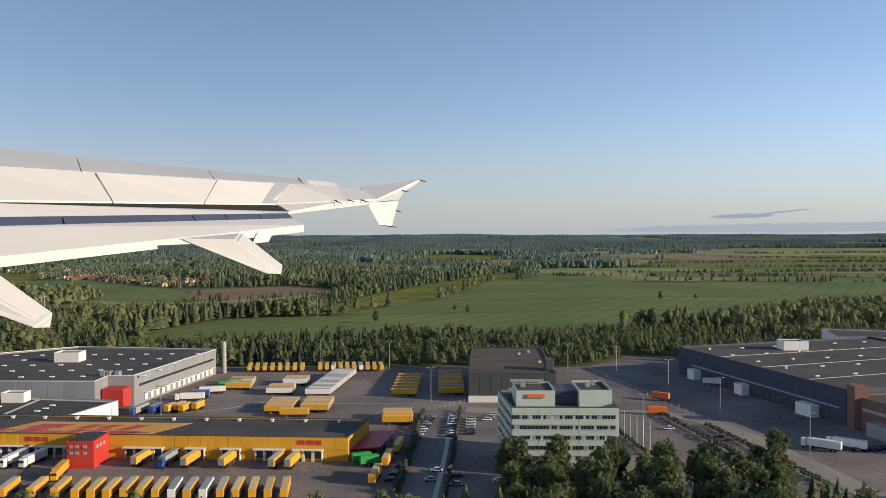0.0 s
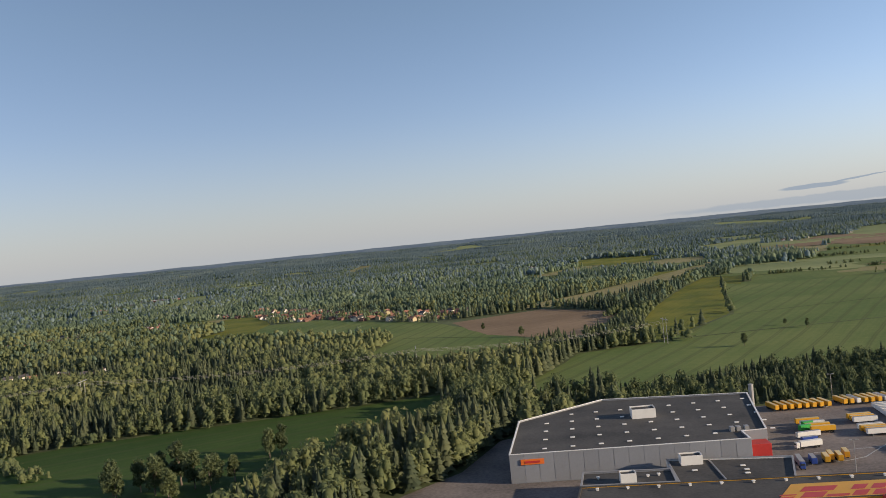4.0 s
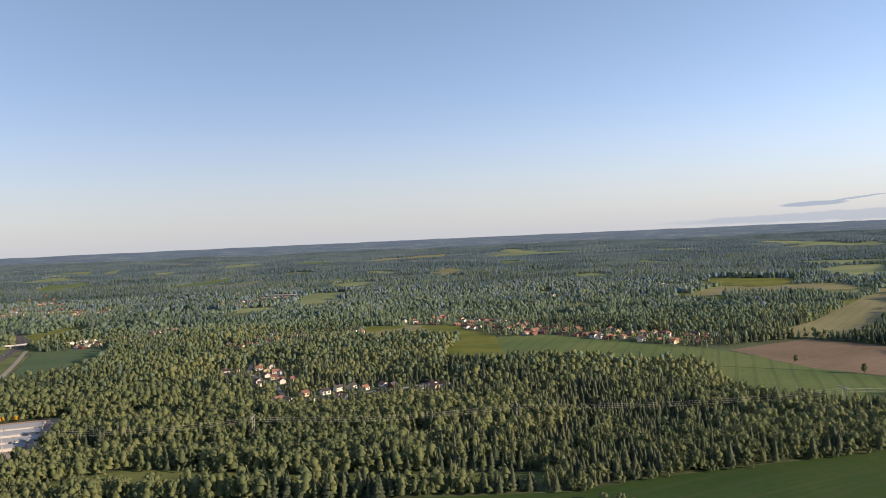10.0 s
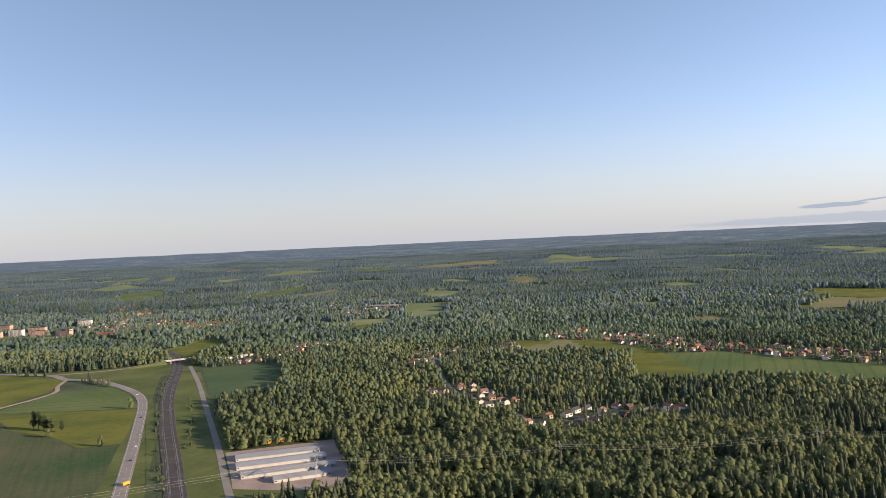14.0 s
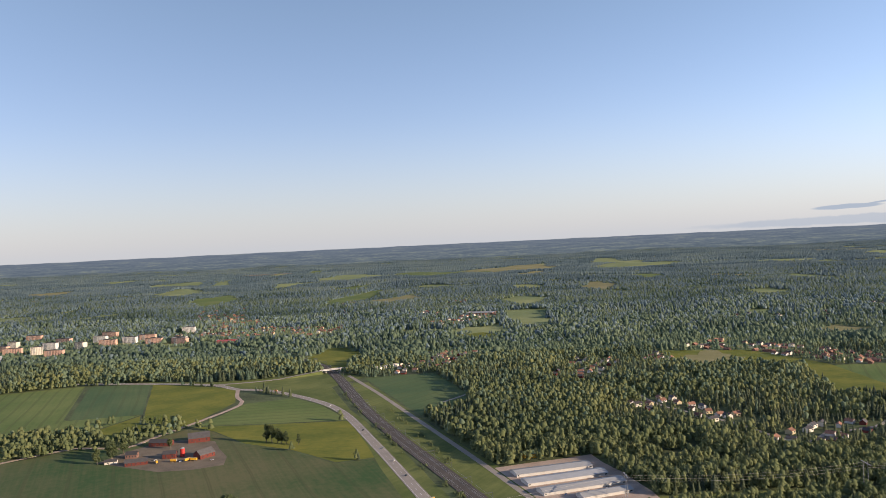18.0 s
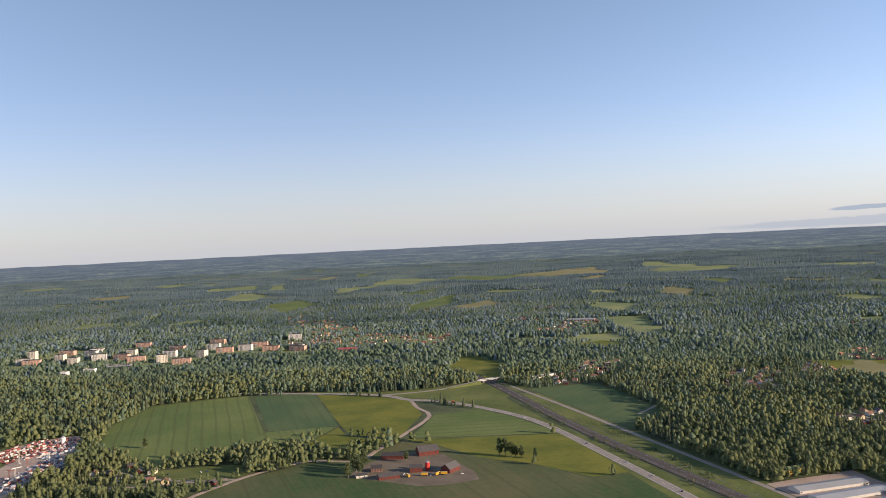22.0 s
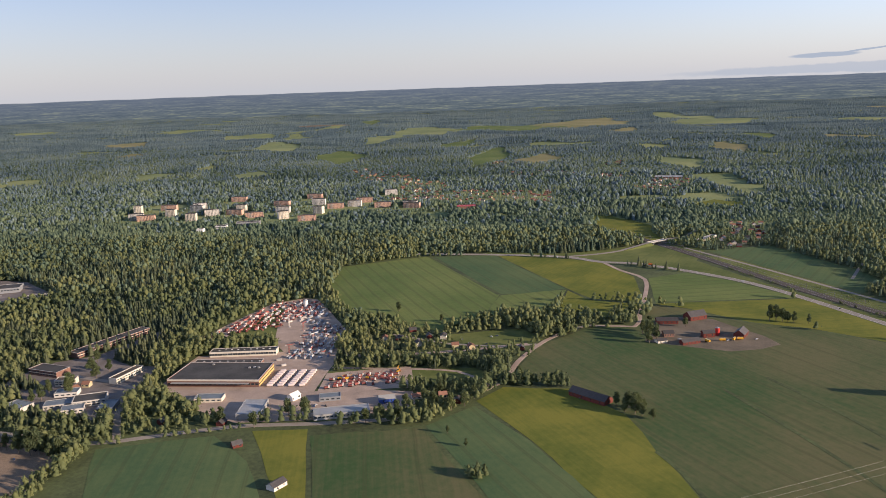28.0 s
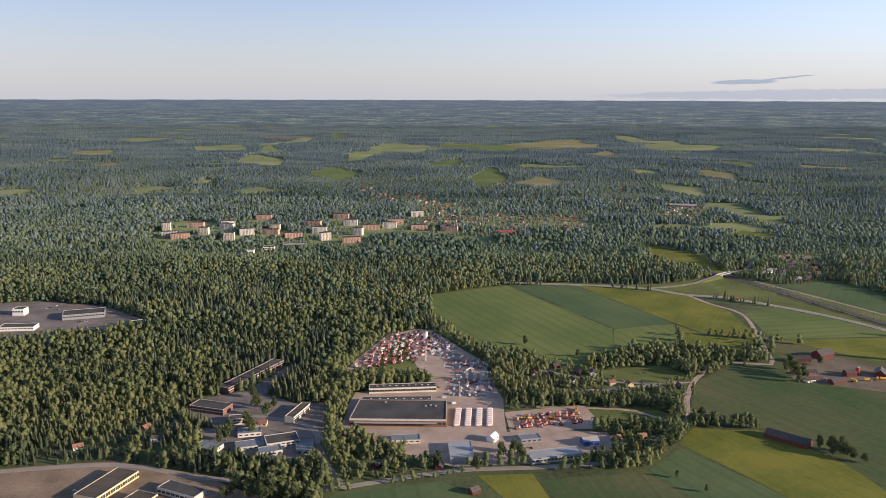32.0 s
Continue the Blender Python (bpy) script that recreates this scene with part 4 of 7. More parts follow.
def wshare(name, me, parent, m):
    ob = share(name, me, parent, m)
    ob.matrix_parent_inverse = parent.matrix_basis.inverted()
    return ob


def lone_mesh(name, bm, material):
    me = bpy.data.meshes.new(name)
    bm.to_mesh(me)
    bm.free()
    me.materials.append(material)
    return me


SKYLIGHT = lone_mesh("skylight", boxes((-0.6, -0.3, 0, 0.6, 0.3, 0.28), bevel=0.08), WHITE_PAINT)
VENT = lone_mesh("roof_vent", boxes((-0.25, -0.25, 0, 0.25, 0.25, 0.35), (-0.36, -0.36, 0.35, 0.36, 0.36, 0.55), bevel=0.06), WHITE_PAINT)
WINDOW_S = lone_mesh("window", boxes((-0.5, -0.04, 0, 0.5, 0.04, 1.0)), GLASS)


def hall(name, poly, h, wall, roofm, label, category="warehouse", parapet=0.35, trim=STEEL):
    cx, cy = sum(p[0] for p in poly) / len(poly), sum(p[1] for p in poly) / len(poly)
    ob = tagged(empty(name, cx, cy), label, category)
    wpart("wall", ring(poly, 0, h, 0.3), wall, ob)
    wpart("roof", prism(shrink(poly, 0.302), h - parapet - 0.2, h - parapet), roofm, ob)
    wpart("parapet_cap", ring(shrink(poly, -0.06), h + 0.004, h + 0.12, 0.42), trim, ob)
    CLEAR_POLY.append(shrink(poly, -2.5))
    return ob


def along(a, b, s):
    """The place s of the way from a to b, and the angle of that wall."""
    return a[0] + (b[0] - a[0]) * s, a[1] + (b[1] - a[1]) * s, math.degrees(math.atan2(b[1] - a[1], b[0] - a[0]))


def panels(ob, a, b, h, n, material, name="panel", z0=0.1, gap=0.05, out=0.06):
    """Separate cladding panels along one wall."""
    L = math.dist(a, b) / n
    me = lone_mesh(name, boxes((-L / 2 + gap, -out, z0, L / 2 - gap, 0.0, h - 0.06), bevel=0.02), material)
    for i in range(n):
        x, y, r = along(a, b, (i + 0.5) / n)
        wshare(name, me, ob, pose(x, y, 0, 0, 0, r))


def rooflights(ob, spots, z, me=SKYLIGHT, name="skylight", rz=0):
    for x, y in spots:
        wshare(name, me, ob, pose(x, y, z, 0, 0, rz))


def plant_room(ob, x0, y0, x1, y1, z0, z1, material=WHITE_PAINT):
    pr = wpart("plant_room", ring([(x0, y0), (x1, y0), (x1, y1), (x0, y1)], z0, z1, 0.15), material, ob, "pale box-shaped rooftop plant room")
    wpart("plant_room_roof", boxes((x0 + 0.16, y0 + 0.16, z1 - 0.5, x1 - 0.16, y1 - 0.16, z1 - 0.35)), ROOF_DARK, ob)


def tilted_rect(bm, a, b, s0, s1, z0, z1, out):
    """A thin slab on the wall a-b between the shares s0 and s1 of its length."""
    p, q = Vector(a).lerp(Vector(b), s0), Vector(a).lerp(Vector(b), s1)
    d = (q - p).normalized()
    nrm = Vector((d.y, -d.x)) * out
    prism([(p.x, p.y), (q.x, q.y), (q.x + nrm.x, q.y + nrm.y), (p.x + nrm.x, p.y + nrm.y)], z0, z1, bm)
    return bm


def yellow_depot():
    FL, FR, BR, BL = (-124, 149.0), (-17, 142.5), (-14.5, 156.5), (-121.5, 163.5)
    ob = hall("parcel_depot", [FL, FR, BR, BL], 4.3, YELLOW, ROOF_DARK, "long yellow parcel depot with dock doors and dark roof", "depot", 0.15, ROOF_DARK)
    panels(ob, FL, FR, 4.3, 44, YELLOW, "panel", 2.15)
    L = 107.2
    # dock doors under white canopies, in groups
    door = lone_mesh("dock_door", boxes((-0.62, -0.1, 0.5, 0.62, 0.0, 1.9), bevel=0.03), CHARCOAL)
    frame_ = lone_mesh("dock_frame", boxes((-0.85, -0.5, 0.0, -0.66, -0.01, 2.05), (0.66, -0.5, 0.0, 0.85, -0.01, 2.05), (-0.85, -0.5, 1.92, 0.85, -0.01, 2.1)), WHITE_PAINT)
    groups = [(x / L, k) for x, k in ((70, 4), (79.5, 2), (86, 2), (93, 3), (100, 3), (57, 1), (61.5, 1), (52.5, 5), (44, 5))]
    for s, k in groups:
        for i in range(k):
            x, y, r = along(FL, FR, s + (i - (k - 1) / 2) * 1.75 / L)
            wshare("dock_door", door, ob, pose(x, y, 0, 0, 0, r))
            wshare("dock_frame", frame_, ob, pose(x, y, 0, 0, 0, r))
        bm = tilted_rect(bmesh.new(), FL, FR, s - k * 0.95 / L, s + k * 0.95 / L, 2.1, 2.22, 1.1)
        wpart("canopy", bm, WHITE_PAINT, ob, "white canopy over the dock doors")
    # orange posts along the far part of the front
    post = lone_mesh("post", boxes((-0.08, -1.3, 0, 0.08, -1.14, 4.5), (-0.07, -1.3, 4.2, 0.07, 0.8, 4.36)), ORANGE)
    for i in range(11):
        x, y, r = along(FL, FR, 0.01 + 0.038 * i)
        wshare("post", post, ob, pose(x, y, 0, 0, 0, r))
    bm = tilted_rect(bmesh.new(), FL, FR, 0.0, 0.4, 2.4, 2.6, 1.6)
    wpart("awning", bm, FADED_RED, ob, "long faded red awning over loading bays")
    # red entrance tower
    tower = wpart("entrance_tower", boxes((-65.4, 138.6, 0, -60.6, 145.0, 4.8), bevel=0.05), RED, ob, "red entrance tower with windows")
    for x in (-64.9, -63.9, -62.5):
        for z in (2.5, 3.6):
            wpart("tower_window", boxes((x, 138.5, z, x + 0.7, 138.59, z + 0.5)), SHEET_WHITE, ob)
    for y in (139.4, 140.8, 142.2):
        wpart("tower_window", boxes((-60.59, y, 3.3, -60.5, y + 0.8, 3.9)), SHEET_WHITE, ob)
    wpart("tower_roof", boxes((-65.1, 138.9, 4.804, -60.9, 144.7, 4.9)), ROOF_DARK, ob)
    # yellow roof field with red blocks of a sign
    p, q = along(FL, FR, 0.37), along(FL, FR, 0.66)
    up = Vector((BL[0] - FL[0], BL[1] - FL[1])) / math.dist(FL, BL)

    def patch(s0, s1, d0, d1, z, lean=0.0):
        a, b = along(FL, FR, s0), along(FL, FR, s1)
        pts = [(a[0] + up.x * d0, a[1] + up.y * d0), (b[0] + up.x * d0, b[1] + up.y * d0), (b[0] + up.x * d1 + lean, b[1] + up.y * d1), (a[0] + up.x * d1 + lean, a[1] + up.y * d1)]
        return prism(pts, z, z + 0.03)

    wpart("roof_sign_ground", patch(0.37, 0.655, 0.5, 9.6, 4.17, 4.0), YELLOW, ob, "yellow painted roof field")
    for s0, s1, d0, d1 in ((0.375, 0.40, 1.6, 2.2), (0.375, 0.405, 2.9, 3.5), (0.41, 0.45, 1.4, 4.2), (0.415, 0.475, 4.9, 7.6), (0.455, 0.495, 1.4, 2.6), (0.50, 0.525, 1.4, 4.2), (0.505, 0.53, 4.9, 7.6), (0.535, 0.56, 1.4, 4.2), (0.54, 0.565, 4.9, 7.6), (0.57, 0.625, 1.4, 3.0), (0.58, 0.605, 3.6, 7.6), (0.615, 0.648, 1.8, 2.5)):
        wpart("roof_sign_bar", patch(s0, s1, d0, d1, 4.21, (d1 - d0) * 0.55), RED, ob)
    for s0 in (0.445, 0.915):
        for k, w in enumerate((0.012, 0.012, 0.009)):
            bm = tilted_rect(bmesh.new(), FL, FR, s0 + k * 0.0155, s0 + k * 0.0155 + w, 2.95, 3.75, 0.14)
            wpart("wall_sign_bar", bm, RED, ob)
    for i in range(16):
        x, y, r = along(BL, BR, 0.03 + 0.061 * i)
        wshare("roof_vent", VENT, ob, pose(x + 0.2, y - 2.2, 4.1))
    # stair and ramp at the end wall
    wpart("ramp", prism([(-16.6, 143.5), (-11.5, 144.5), (-9.2, 156.5), (-14.2, 156.5)], 1.9, 2.1), RED, ob, "faded red canopy deck on posts")
    for x, y in ((-12, 145), (-10, 155), (-11, 150), (-14, 144.4)):
        wpart("ramp_post", tube(bmesh.new(), (x, y, 0), (x, y, 1.9), 0.12), RED, ob)


yellow_depot()


def annexes():
    ob = hall("annexe", [(-121.4, 164), (-100.6, 162.3), (-100, 171.8), (-120, 173.8)], 4.4, GREY_PANEL, ROOF_DARK, "low grey annexe with flat dark roof and vents", "warehouse")
    plant_room(ob, -112.5, 164.2, -109, 167, 4.1, 6.3)
    rooflights(ob, [(-117, 169), (-106, 168), (-103.5, 168.5)], 4.1, VENT, "roof_vent")
    ob = hall("annexe", [(-100.2, 162.6), (-76, 160.8), (-71.5, 176.0), (-99.6, 180.5)], 4.0, WHITE_PAINT, ROOF_DARK, "low white-walled annexe with flat dark roof", "warehouse")
    plant_room(ob, -97, 175.5, -92, 178.6, 3.7, 5.9)
    rooflights(ob, [(-95, 171), (-84, 172), (-84, 169), (-84.5, 166.5)], 3.75)
    wpart("roof_kerb", boxes((-90.2, 162.4, 3.66, -89.9, 178.5, 3.95)), STEEL, ob)


annexes()


def grey_warehouse():
    poly = [(-137, 183), (-79, 181.5), (-79, 188.5), (-73, 189), (-65.5, 231), (-108, 237.5), (-134, 217.5)]
    ob = hall("warehouse", poly, 7.2, GREY_PANEL, ROOF_DARK, "big grey panel warehouse with flat black roof and skylights", "warehouse", 0.4, WHITE_PAINT)
    panels(ob, poly[0], poly[1], 7.2, 16, GREY_PANEL)
    panels(ob, poly[3], poly[4], 7.2, 11, GREY_PANEL, z0=3.9)
    panels(ob, poly[1], poly[2], 7.2, 2, GREY_PANEL)
    for r in range(5):
        for k in range(9):
            x, y = -128 + k * 7.1 + r * 0.6, 187.5 + r * 8.6 + k * 0.35
            if x < -71 + (y - 189) * 0.17 and y < 232 and not (x < -121 and y > 216) and not (abs(x + 99) < 4 and abs(y - 213) < 4):
                wshare("skylight", SKYLIGHT, ob, pose(x, y, 6.8))
    plant_room(ob, -102.5, 211, -96, 215.5, 6.7, 9.4)
    for x in (-81.5, -80, -78):
        wpart("roof_unit", boxes((x, 190, 6.8, x + 1.1, 191.6, 8.0), bevel=0.08), STEEL, ob)
    wpart("wall_sign", boxes((-134.2, 182.6, 4.6, -128.5, 182.86, 5.9)), ORANGE, ob, "orange sign panel")
    wpart("wall_sign_bar", boxes((-133.2, 182.5, 5.0, -129.5, 182.59, 5.5)), RED, ob)
    wpart("red_bay", boxes((-78.6, 184.2, 0.8, -73.6, 188.6, 4.9), bevel=0.05), RED, ob, "red entrance bay")
    wpart("flue", tube(bmesh.new(), (-63.8, 233.0, 0), (-63.8, 233.0, 9.2), 0.75, n=12), STEEL, ob, "grey steel flue")
    door = lone_mesh("dock_door", boxes((-0.7, -0.16, 0.6, 0.7, -0.07, 2.3), (-0.85, -0.8, 2.3, 0.85, -0.07, 2.45)), WHITE_PAINT)
    for i in range(14):
        x, y, r = along(poly[3], poly[4], 0.12 + 0.062 * i)
        wshare("dock_door", door, ob, pose(x, y, 0, 0, 0, r))
    wpart("window_band", tilted_rect(bmesh.new(), poly[3], poly[4], 0.05, 0.96, 4.3, 4.9, 0.1), GLASS, ob)
    wpart("window_band", tilted_rect(bmesh.new(), poly[1], poly[2], 0.1, 0.95, 1.2, 1.9, 0.1), GLASS, ob)


grey_warehouse()


def office():
    poly = [(11.4, 134.0), (29.2, 133.6), (29.6, 148.5), (10.2, 149)]
    ob = hall("office_block", poly, 11.5, GREENISH, ROOF_DARK, "pale green six-storey office block with window bands", "office", 0.5, CHARCOAL)
    rnd = random.Random(3)
    for a, b, n in ((poly[0], poly[1], 40), (poly[3], poly[0], 26), (poly[1], poly[2], 26)):
        L = math.dist(a, b)
        w = L / n
        blind = lone_mesh("window", boxes((-w * 0.42, -0.05, 0, w * 0.42, 0.0, 0.62)), GLASS)
        shade = lone_mesh("window", boxes((-w * 0.42, -0.05, 0, w * 0.42, 0.0, 0.62)), SHEET_WHITE)
        for s in range(6):
            z = 1.0 + 1.72 * s
            sill = tilted_rect(bmesh.new(), a, b, 0.01, 0.99, z - 0.14, z - 0.04, 0.12)
            wpart("sill_band", sill, GREENISH, ob)
            wpart("head_band", tilted_rect(bmesh.new(), a, b, 0.01, 0.99, z + 0.66, z + 0.76, 0.12), GREENISH, ob)
            for i in range(n):
                if i % 4 == 3 and rnd.random() < 0.5:
                    continue
                x, y, r = along(a, b, (i + 0.5) / n)
                wshare("window", shade if rnd.random() < 0.22 else blind, ob, pose(x, y, z, 0, 0, r))
        cl = lone_mesh("cladding_panel", boxes((-L / 16 + 0.03, -0.06, -0.5, L / 16 - 0.03, 0.0, 0.28), bevel=0.02), GREENISH)
        for s in range(6):
            for i in range(8):
                x, y, r = along(a, b, (i + 0.5) / 8)
                wshare("cladding_panel", cl, ob, pose(x, y, 2.3 + 1.72 * s if s < 5 else 11.0, 0, 0, r))
    plant_room(ob, 12.4, 136.2, 19.0, 144.5, 11.0, 13.9, GREENISH)
    plant_room(ob, 23.2, 136.6, 28.8, 145.5, 11.0, 13.9, GREENISH)
    wpart("glass_link", boxes((19.1, 138.5, 11.0, 23.1, 144.8, 13.4), bevel=0.05), NAVY, ob, "dark blue glazed roof link")
    wpart("roof_sign", boxes((14.2, 135.95, 12.7, 17.2, 136.15, 13.3)), ORANGE, ob, "orange rooftop sign")
    for x, y in ((13.6, 141), (25, 141), (26.2, 142.5)):
        wpart("roof_unit", boxes((x, y, 13.3, x + 0.8, y + 0.8, 14.3), bevel=0.06), STEEL, ob)
    wpart("roof_rail", boxes((12, 147.5, 11.6, 28.6, 147.6, 12.2), (12, 144.0, 13.9, 18, 144.1, 14.4)), STEEL, ob)


office()


def sheds_behind():
    poly = [(6, 192), (27, 191.5), (28.5, 234), (8.5, 236)]
    ob = hall("cold_store", poly, 7.0, CHARCOAL, ROOF_BROWN, "charcoal box warehouse with worn brown roof", "warehouse", 0.2, CHARCOAL)
    panels(ob, poly[0], poly[1], 7.0, 8, CHARCOAL, z0=1.7)
    wpart("plinth", tilted_rect(bmesh.new(), poly[0], poly[1], 0.0, 1.0, 0.0, 1.62, 0.1), WHITE_PAINT, ob, "white plinth")
    for x, y in ((21, 222), (25, 208), (24, 226)):
        wshare("roof_vent", VENT, ob, pose(x, y, 6.8))
    box_ = wpart("roof_unit", boxes((25, 196, 6.8, 27, 200, 9.6), bevel=0.1), CHARCOAL, ob)
    poly = [(68, 231), (84.5, 168), (150, 184), (134, 252)]
    ob = hall("warehouse", poly, 7.6, NAVY, ROOF_DARK, "huge dark blue warehouse with flat grey roof", "warehouse", 0.4, CHARCOAL)
    panels(ob, poly[0], poly[1], 7.6, 20, NAVY, z0=3.6)
    wpart("window_band", tilted_rect(bmesh.new(), poly[0], poly[1], 0.1, 0.97, 3.2, 3.55, 0.12), SHEET_WHITE, ob, "pale band over the dock doors")
    door = lone_mesh("dock_door", boxes((-0.8, -0.16, 0.5, 0.8, -0.02, 2.4), bevel=0.03), CHARCOAL)
    for i in range(22):
        x, y, r = along(poly[0], poly[1], 0.2 + 0.034 * i)
        wshare("dock_door", door, ob, pose(x, y, 0, 0, 0, r))
    for s0, s1 in ((0.12, 0.17), (0.45, 0.5), (0.8, 0.88)):
        wpart("lobby", tilted_rect(bmesh.new(), poly[0], poly[1], s0, s1, 0.0, 2.7, 2.2), WHITE_PAINT, ob)
    for i in range(6):
        for k in range(6):
            u, v = (i + 0.5) / 6, (k + 0.6) / 6.4
            x = 68 + 16.5 * u + 66 * v
            y = 231 - 63 * u + 19 * v
            wshare("skylight", SKYLIGHT if (i + k) % 3 else VENT, ob, pose(x, y, 7.2, 0, 0, 15))
    plant_room(ob, 96, 226, 103, 231, 7.2, 9.8)
    for k in range(3):
        a, b = Vector((72.5 + 4.3 * k, 214 - 16.5 * k)), Vector((140 + 3 * k, 236 - 16.5 * k))
        wpart("roof_kerb", prism([(a.x, a.y), (b.x, b.y), (b.x, b.y + 0.2), (a.x, a.y + 0.2)], 7.2, 7.3), CONCRETE, ob)
    poly = [(84.8, 167.5), (91, 143), (156, 158), (150, 183.4)]
    ob = hall("red_hall", poly, 6.6, BRICK, ROOF_DARK, "dark red brick hall joined to the blue warehouse", "warehouse", 0.3, CHARCOAL)
    wpart("corner_tower", boxes((84.2, 164, 0, 87.2, 167.2, 9.0), bevel=0.05), BRICK, ob, "red stair tower")
    wpart("window_band", tilted_rect(bmesh.new(), poly[0], poly[1], 0.15, 1.0, 4.1, 4.7, 0.12), SHEET_WHITE, ob)
    wpart("lobby", tilted_rect(bmesh.new(), poly[0], poly[1], 0.3, 0.75, 0.0, 2.8, 2.4), SHEET_WHITE, ob)
    rooflights(ob, [(95, 160), (102, 163), (112, 165), (122, 167), (98, 154), (108, 157), (120, 160)], 6.35, SKYLIGHT, "skylight", 13)
    ob = hall("warehouse", [(128, 262), (175, 250), (180, 268), (133, 282)], 6.5, WHITE_PAINT, ROOF_DARK, "white flat-roofed building beyond the trees", "warehouse")


sheds_behind()

# vehicles


_bm = bmesh.new()
for _y in (-0.38, 0.38):
    tube(_bm, (0, _y - 0.06, 0), (0, _y + 0.06, 0), 0.16, n=8)
CAR_AXLE = lone_mesh("axle", _bm, DARK)
_bm = bmesh.new()
for _y in (-0.48, 0.48):
    tube(_bm, (0, _y - 0.09, 0), (0, _y + 0.09, 0), 0.24, n=10)
tube(_bm, (0, -0.4, 0), (0, 0.4, 0), 0.06)
AXLE = lone_mesh("axle", _bm, DARK)


def trailer(label, side, top, length=6.4):
    ob = tagged(empty("trailer"), label, "trailer", "trailers in the lorry yard")
    h, w = 1.95, 0.6
    part("body", boxes((-length / 2, -w, 0.62, length / 2, w, h), bevel=0.05), side, ob)
    part("roof", boxes((-length / 2 + 0.08, -w + 0.08, h + 0.004, length / 2 - 0.08, w - 0.08, h + 0.03)), top, ob)
    part("chassis", boxes((-length / 2 + 0.2, -0.35, 0.42, length / 2 - 0.2, 0.35, 0.615)), DARK, ob)
    part("rear_door", boxes((length / 2 + 0.002, -w + 0.1, 0.7, length / 2 + 0.03, -0.03, h - 0.1), (length / 2 + 0.002, 0.03, 0.7, length / 2 + 0.03, w - 0.1, h - 0.1)), SHEET_WHITE, ob)
    part("support_leg", boxes((-length / 2 + 1.4, -0.4, 0, -length / 2 + 1.55, 0.4, 0.42)), STEEL, ob)
    for x in (1.1, 1.75, 2.4):
        share("axle", AXLE, ob, pose(x * length / 6.4, 0, 0.24))
    return ob


def lorry(label, cab, side):
    ob = tagged(empty("lorry"), label, "lorry", "lorries in the yards")
    part("cab", boxes((-4.1, -0.58, 0.35, -3.1, 0.58, 1.85), bevel=0.12), cab, ob)
    part("windscreen", boxes((-4.13, -0.5, 1.15, -4.09, 0.5, 1.6)), GLASS, ob)
    part("box_body", boxes((-2.95, -0.6, 0.6, 2.9, 0.6, 2.0), bevel=0.05), side, ob)
    part("chassis", boxes((-3.9, -0.35, 0.36, 2.7, 0.35, 0.58)), DARK, ob)
    for x in (-3.6, -2.2, 1.2, 1.9):
        share("axle", AXLE, ob, pose(x, 0, 0.24))
    return ob


def parked_car(label, paint):
    ob = tagged(empty("car"), label, "car", "parked cars")
    bm = prism([(-1.05, -0.42), (1.05, -0.42), (1.05, 0.42), (-1.05, 0.42)], 0.12, 0.42)
    bmesh.ops.bevel(bm, geom=list(bm.edges), offset=0.07, segments=1, affect="EDGES")
    part("body", bm, paint, ob)
    bm = bmesh.new()
    lo = [bm.verts.new(v) for v in ((-0.75, -0.38, 0.42), (0.8, -0.38, 0.42), (0.8, 0.38, 0.42), (-0.75, 0.38, 0.42))]
    hi = [bm.verts.new(v) for v in ((-0.3, -0.32, 0.7), (0.6, -0.32, 0.7), (0.6, 0.32, 0.7), (-0.3, 0.32, 0.7))]
    for i in range(4):
        bm.faces.new((lo[i], lo[(i + 1) % 4], hi[(i + 1) % 4], hi[i]))
    part("windows", bm, GLASS, ob)
    part("roof", boxes((-0.32, -0.33, 0.7, 0.62, 0.33, 0.735), bevel=0.015), paint, ob)
    for x in (-0.65, 0.65):
        share("axle", CAR_AXLE, ob, pose(x, 0, 0.16))
    return ob


PROTO = {}


def place(kind, x, y, rz=0.0, z=0.045):
    """Stands a vehicle of that kind at x, y: the first one built, the others copied from it."""
    if kind not in PROTO:
        make = {"yellow": lambda: trailer("yellow box trailer parked on asphalt", YELLOW, TRAILER_TOP), "white": lambda: trailer("white box trailer parked on asphalt", WHITE_PAINT, SHEET_WHITE),
                "grey": lambda: trailer("grey-topped yellow trailer parked on asphalt", YELLOW, CONCRETE), "orange": lambda: trailer("orange swap body parked on asphalt", ORANGE, ORANGE, 4.2),
                "blue": lambda: trailer("dark blue swap body parked on asphalt", BLUE, SHEET_WHITE, 4.2), "green": lambda: trailer("green skip container on asphalt", GREEN_PAINT, GREEN_PAINT, 3.4),
                "short": lambda: trailer("short yellow swap body parked on asphalt", YELLOW, TRAILER_TOP, 4.0),
                "lorry_white": lambda: lorry("white box lorry parked on asphalt", WHITE_PAINT, WHITE_PAINT), "lorry_blue": lambda: lorry("lorry with dark blue cab and pale box", BLUE, SHEET_WHITE),
                "lorry_yellow": lambda: lorry("yellow box lorry parked on asphalt", YELLOW, YELLOW)}
        for i, n in enumerate(("black", "white", "silver", "red", "blue")):
            make["car" + str(i)] = lambda i=i, n=n: parked_car("%s car parked on asphalt" % n, CAR_MATS[i])
        PROTO[kind] = make[kind]()
        PROTO[kind].matrix_basis = pose(x, y, z, 0, 0, rz)
        return PROTO[kind]
    return copy_thing(PROTO[kind], pose(x, y, z, 0, 0, rz))


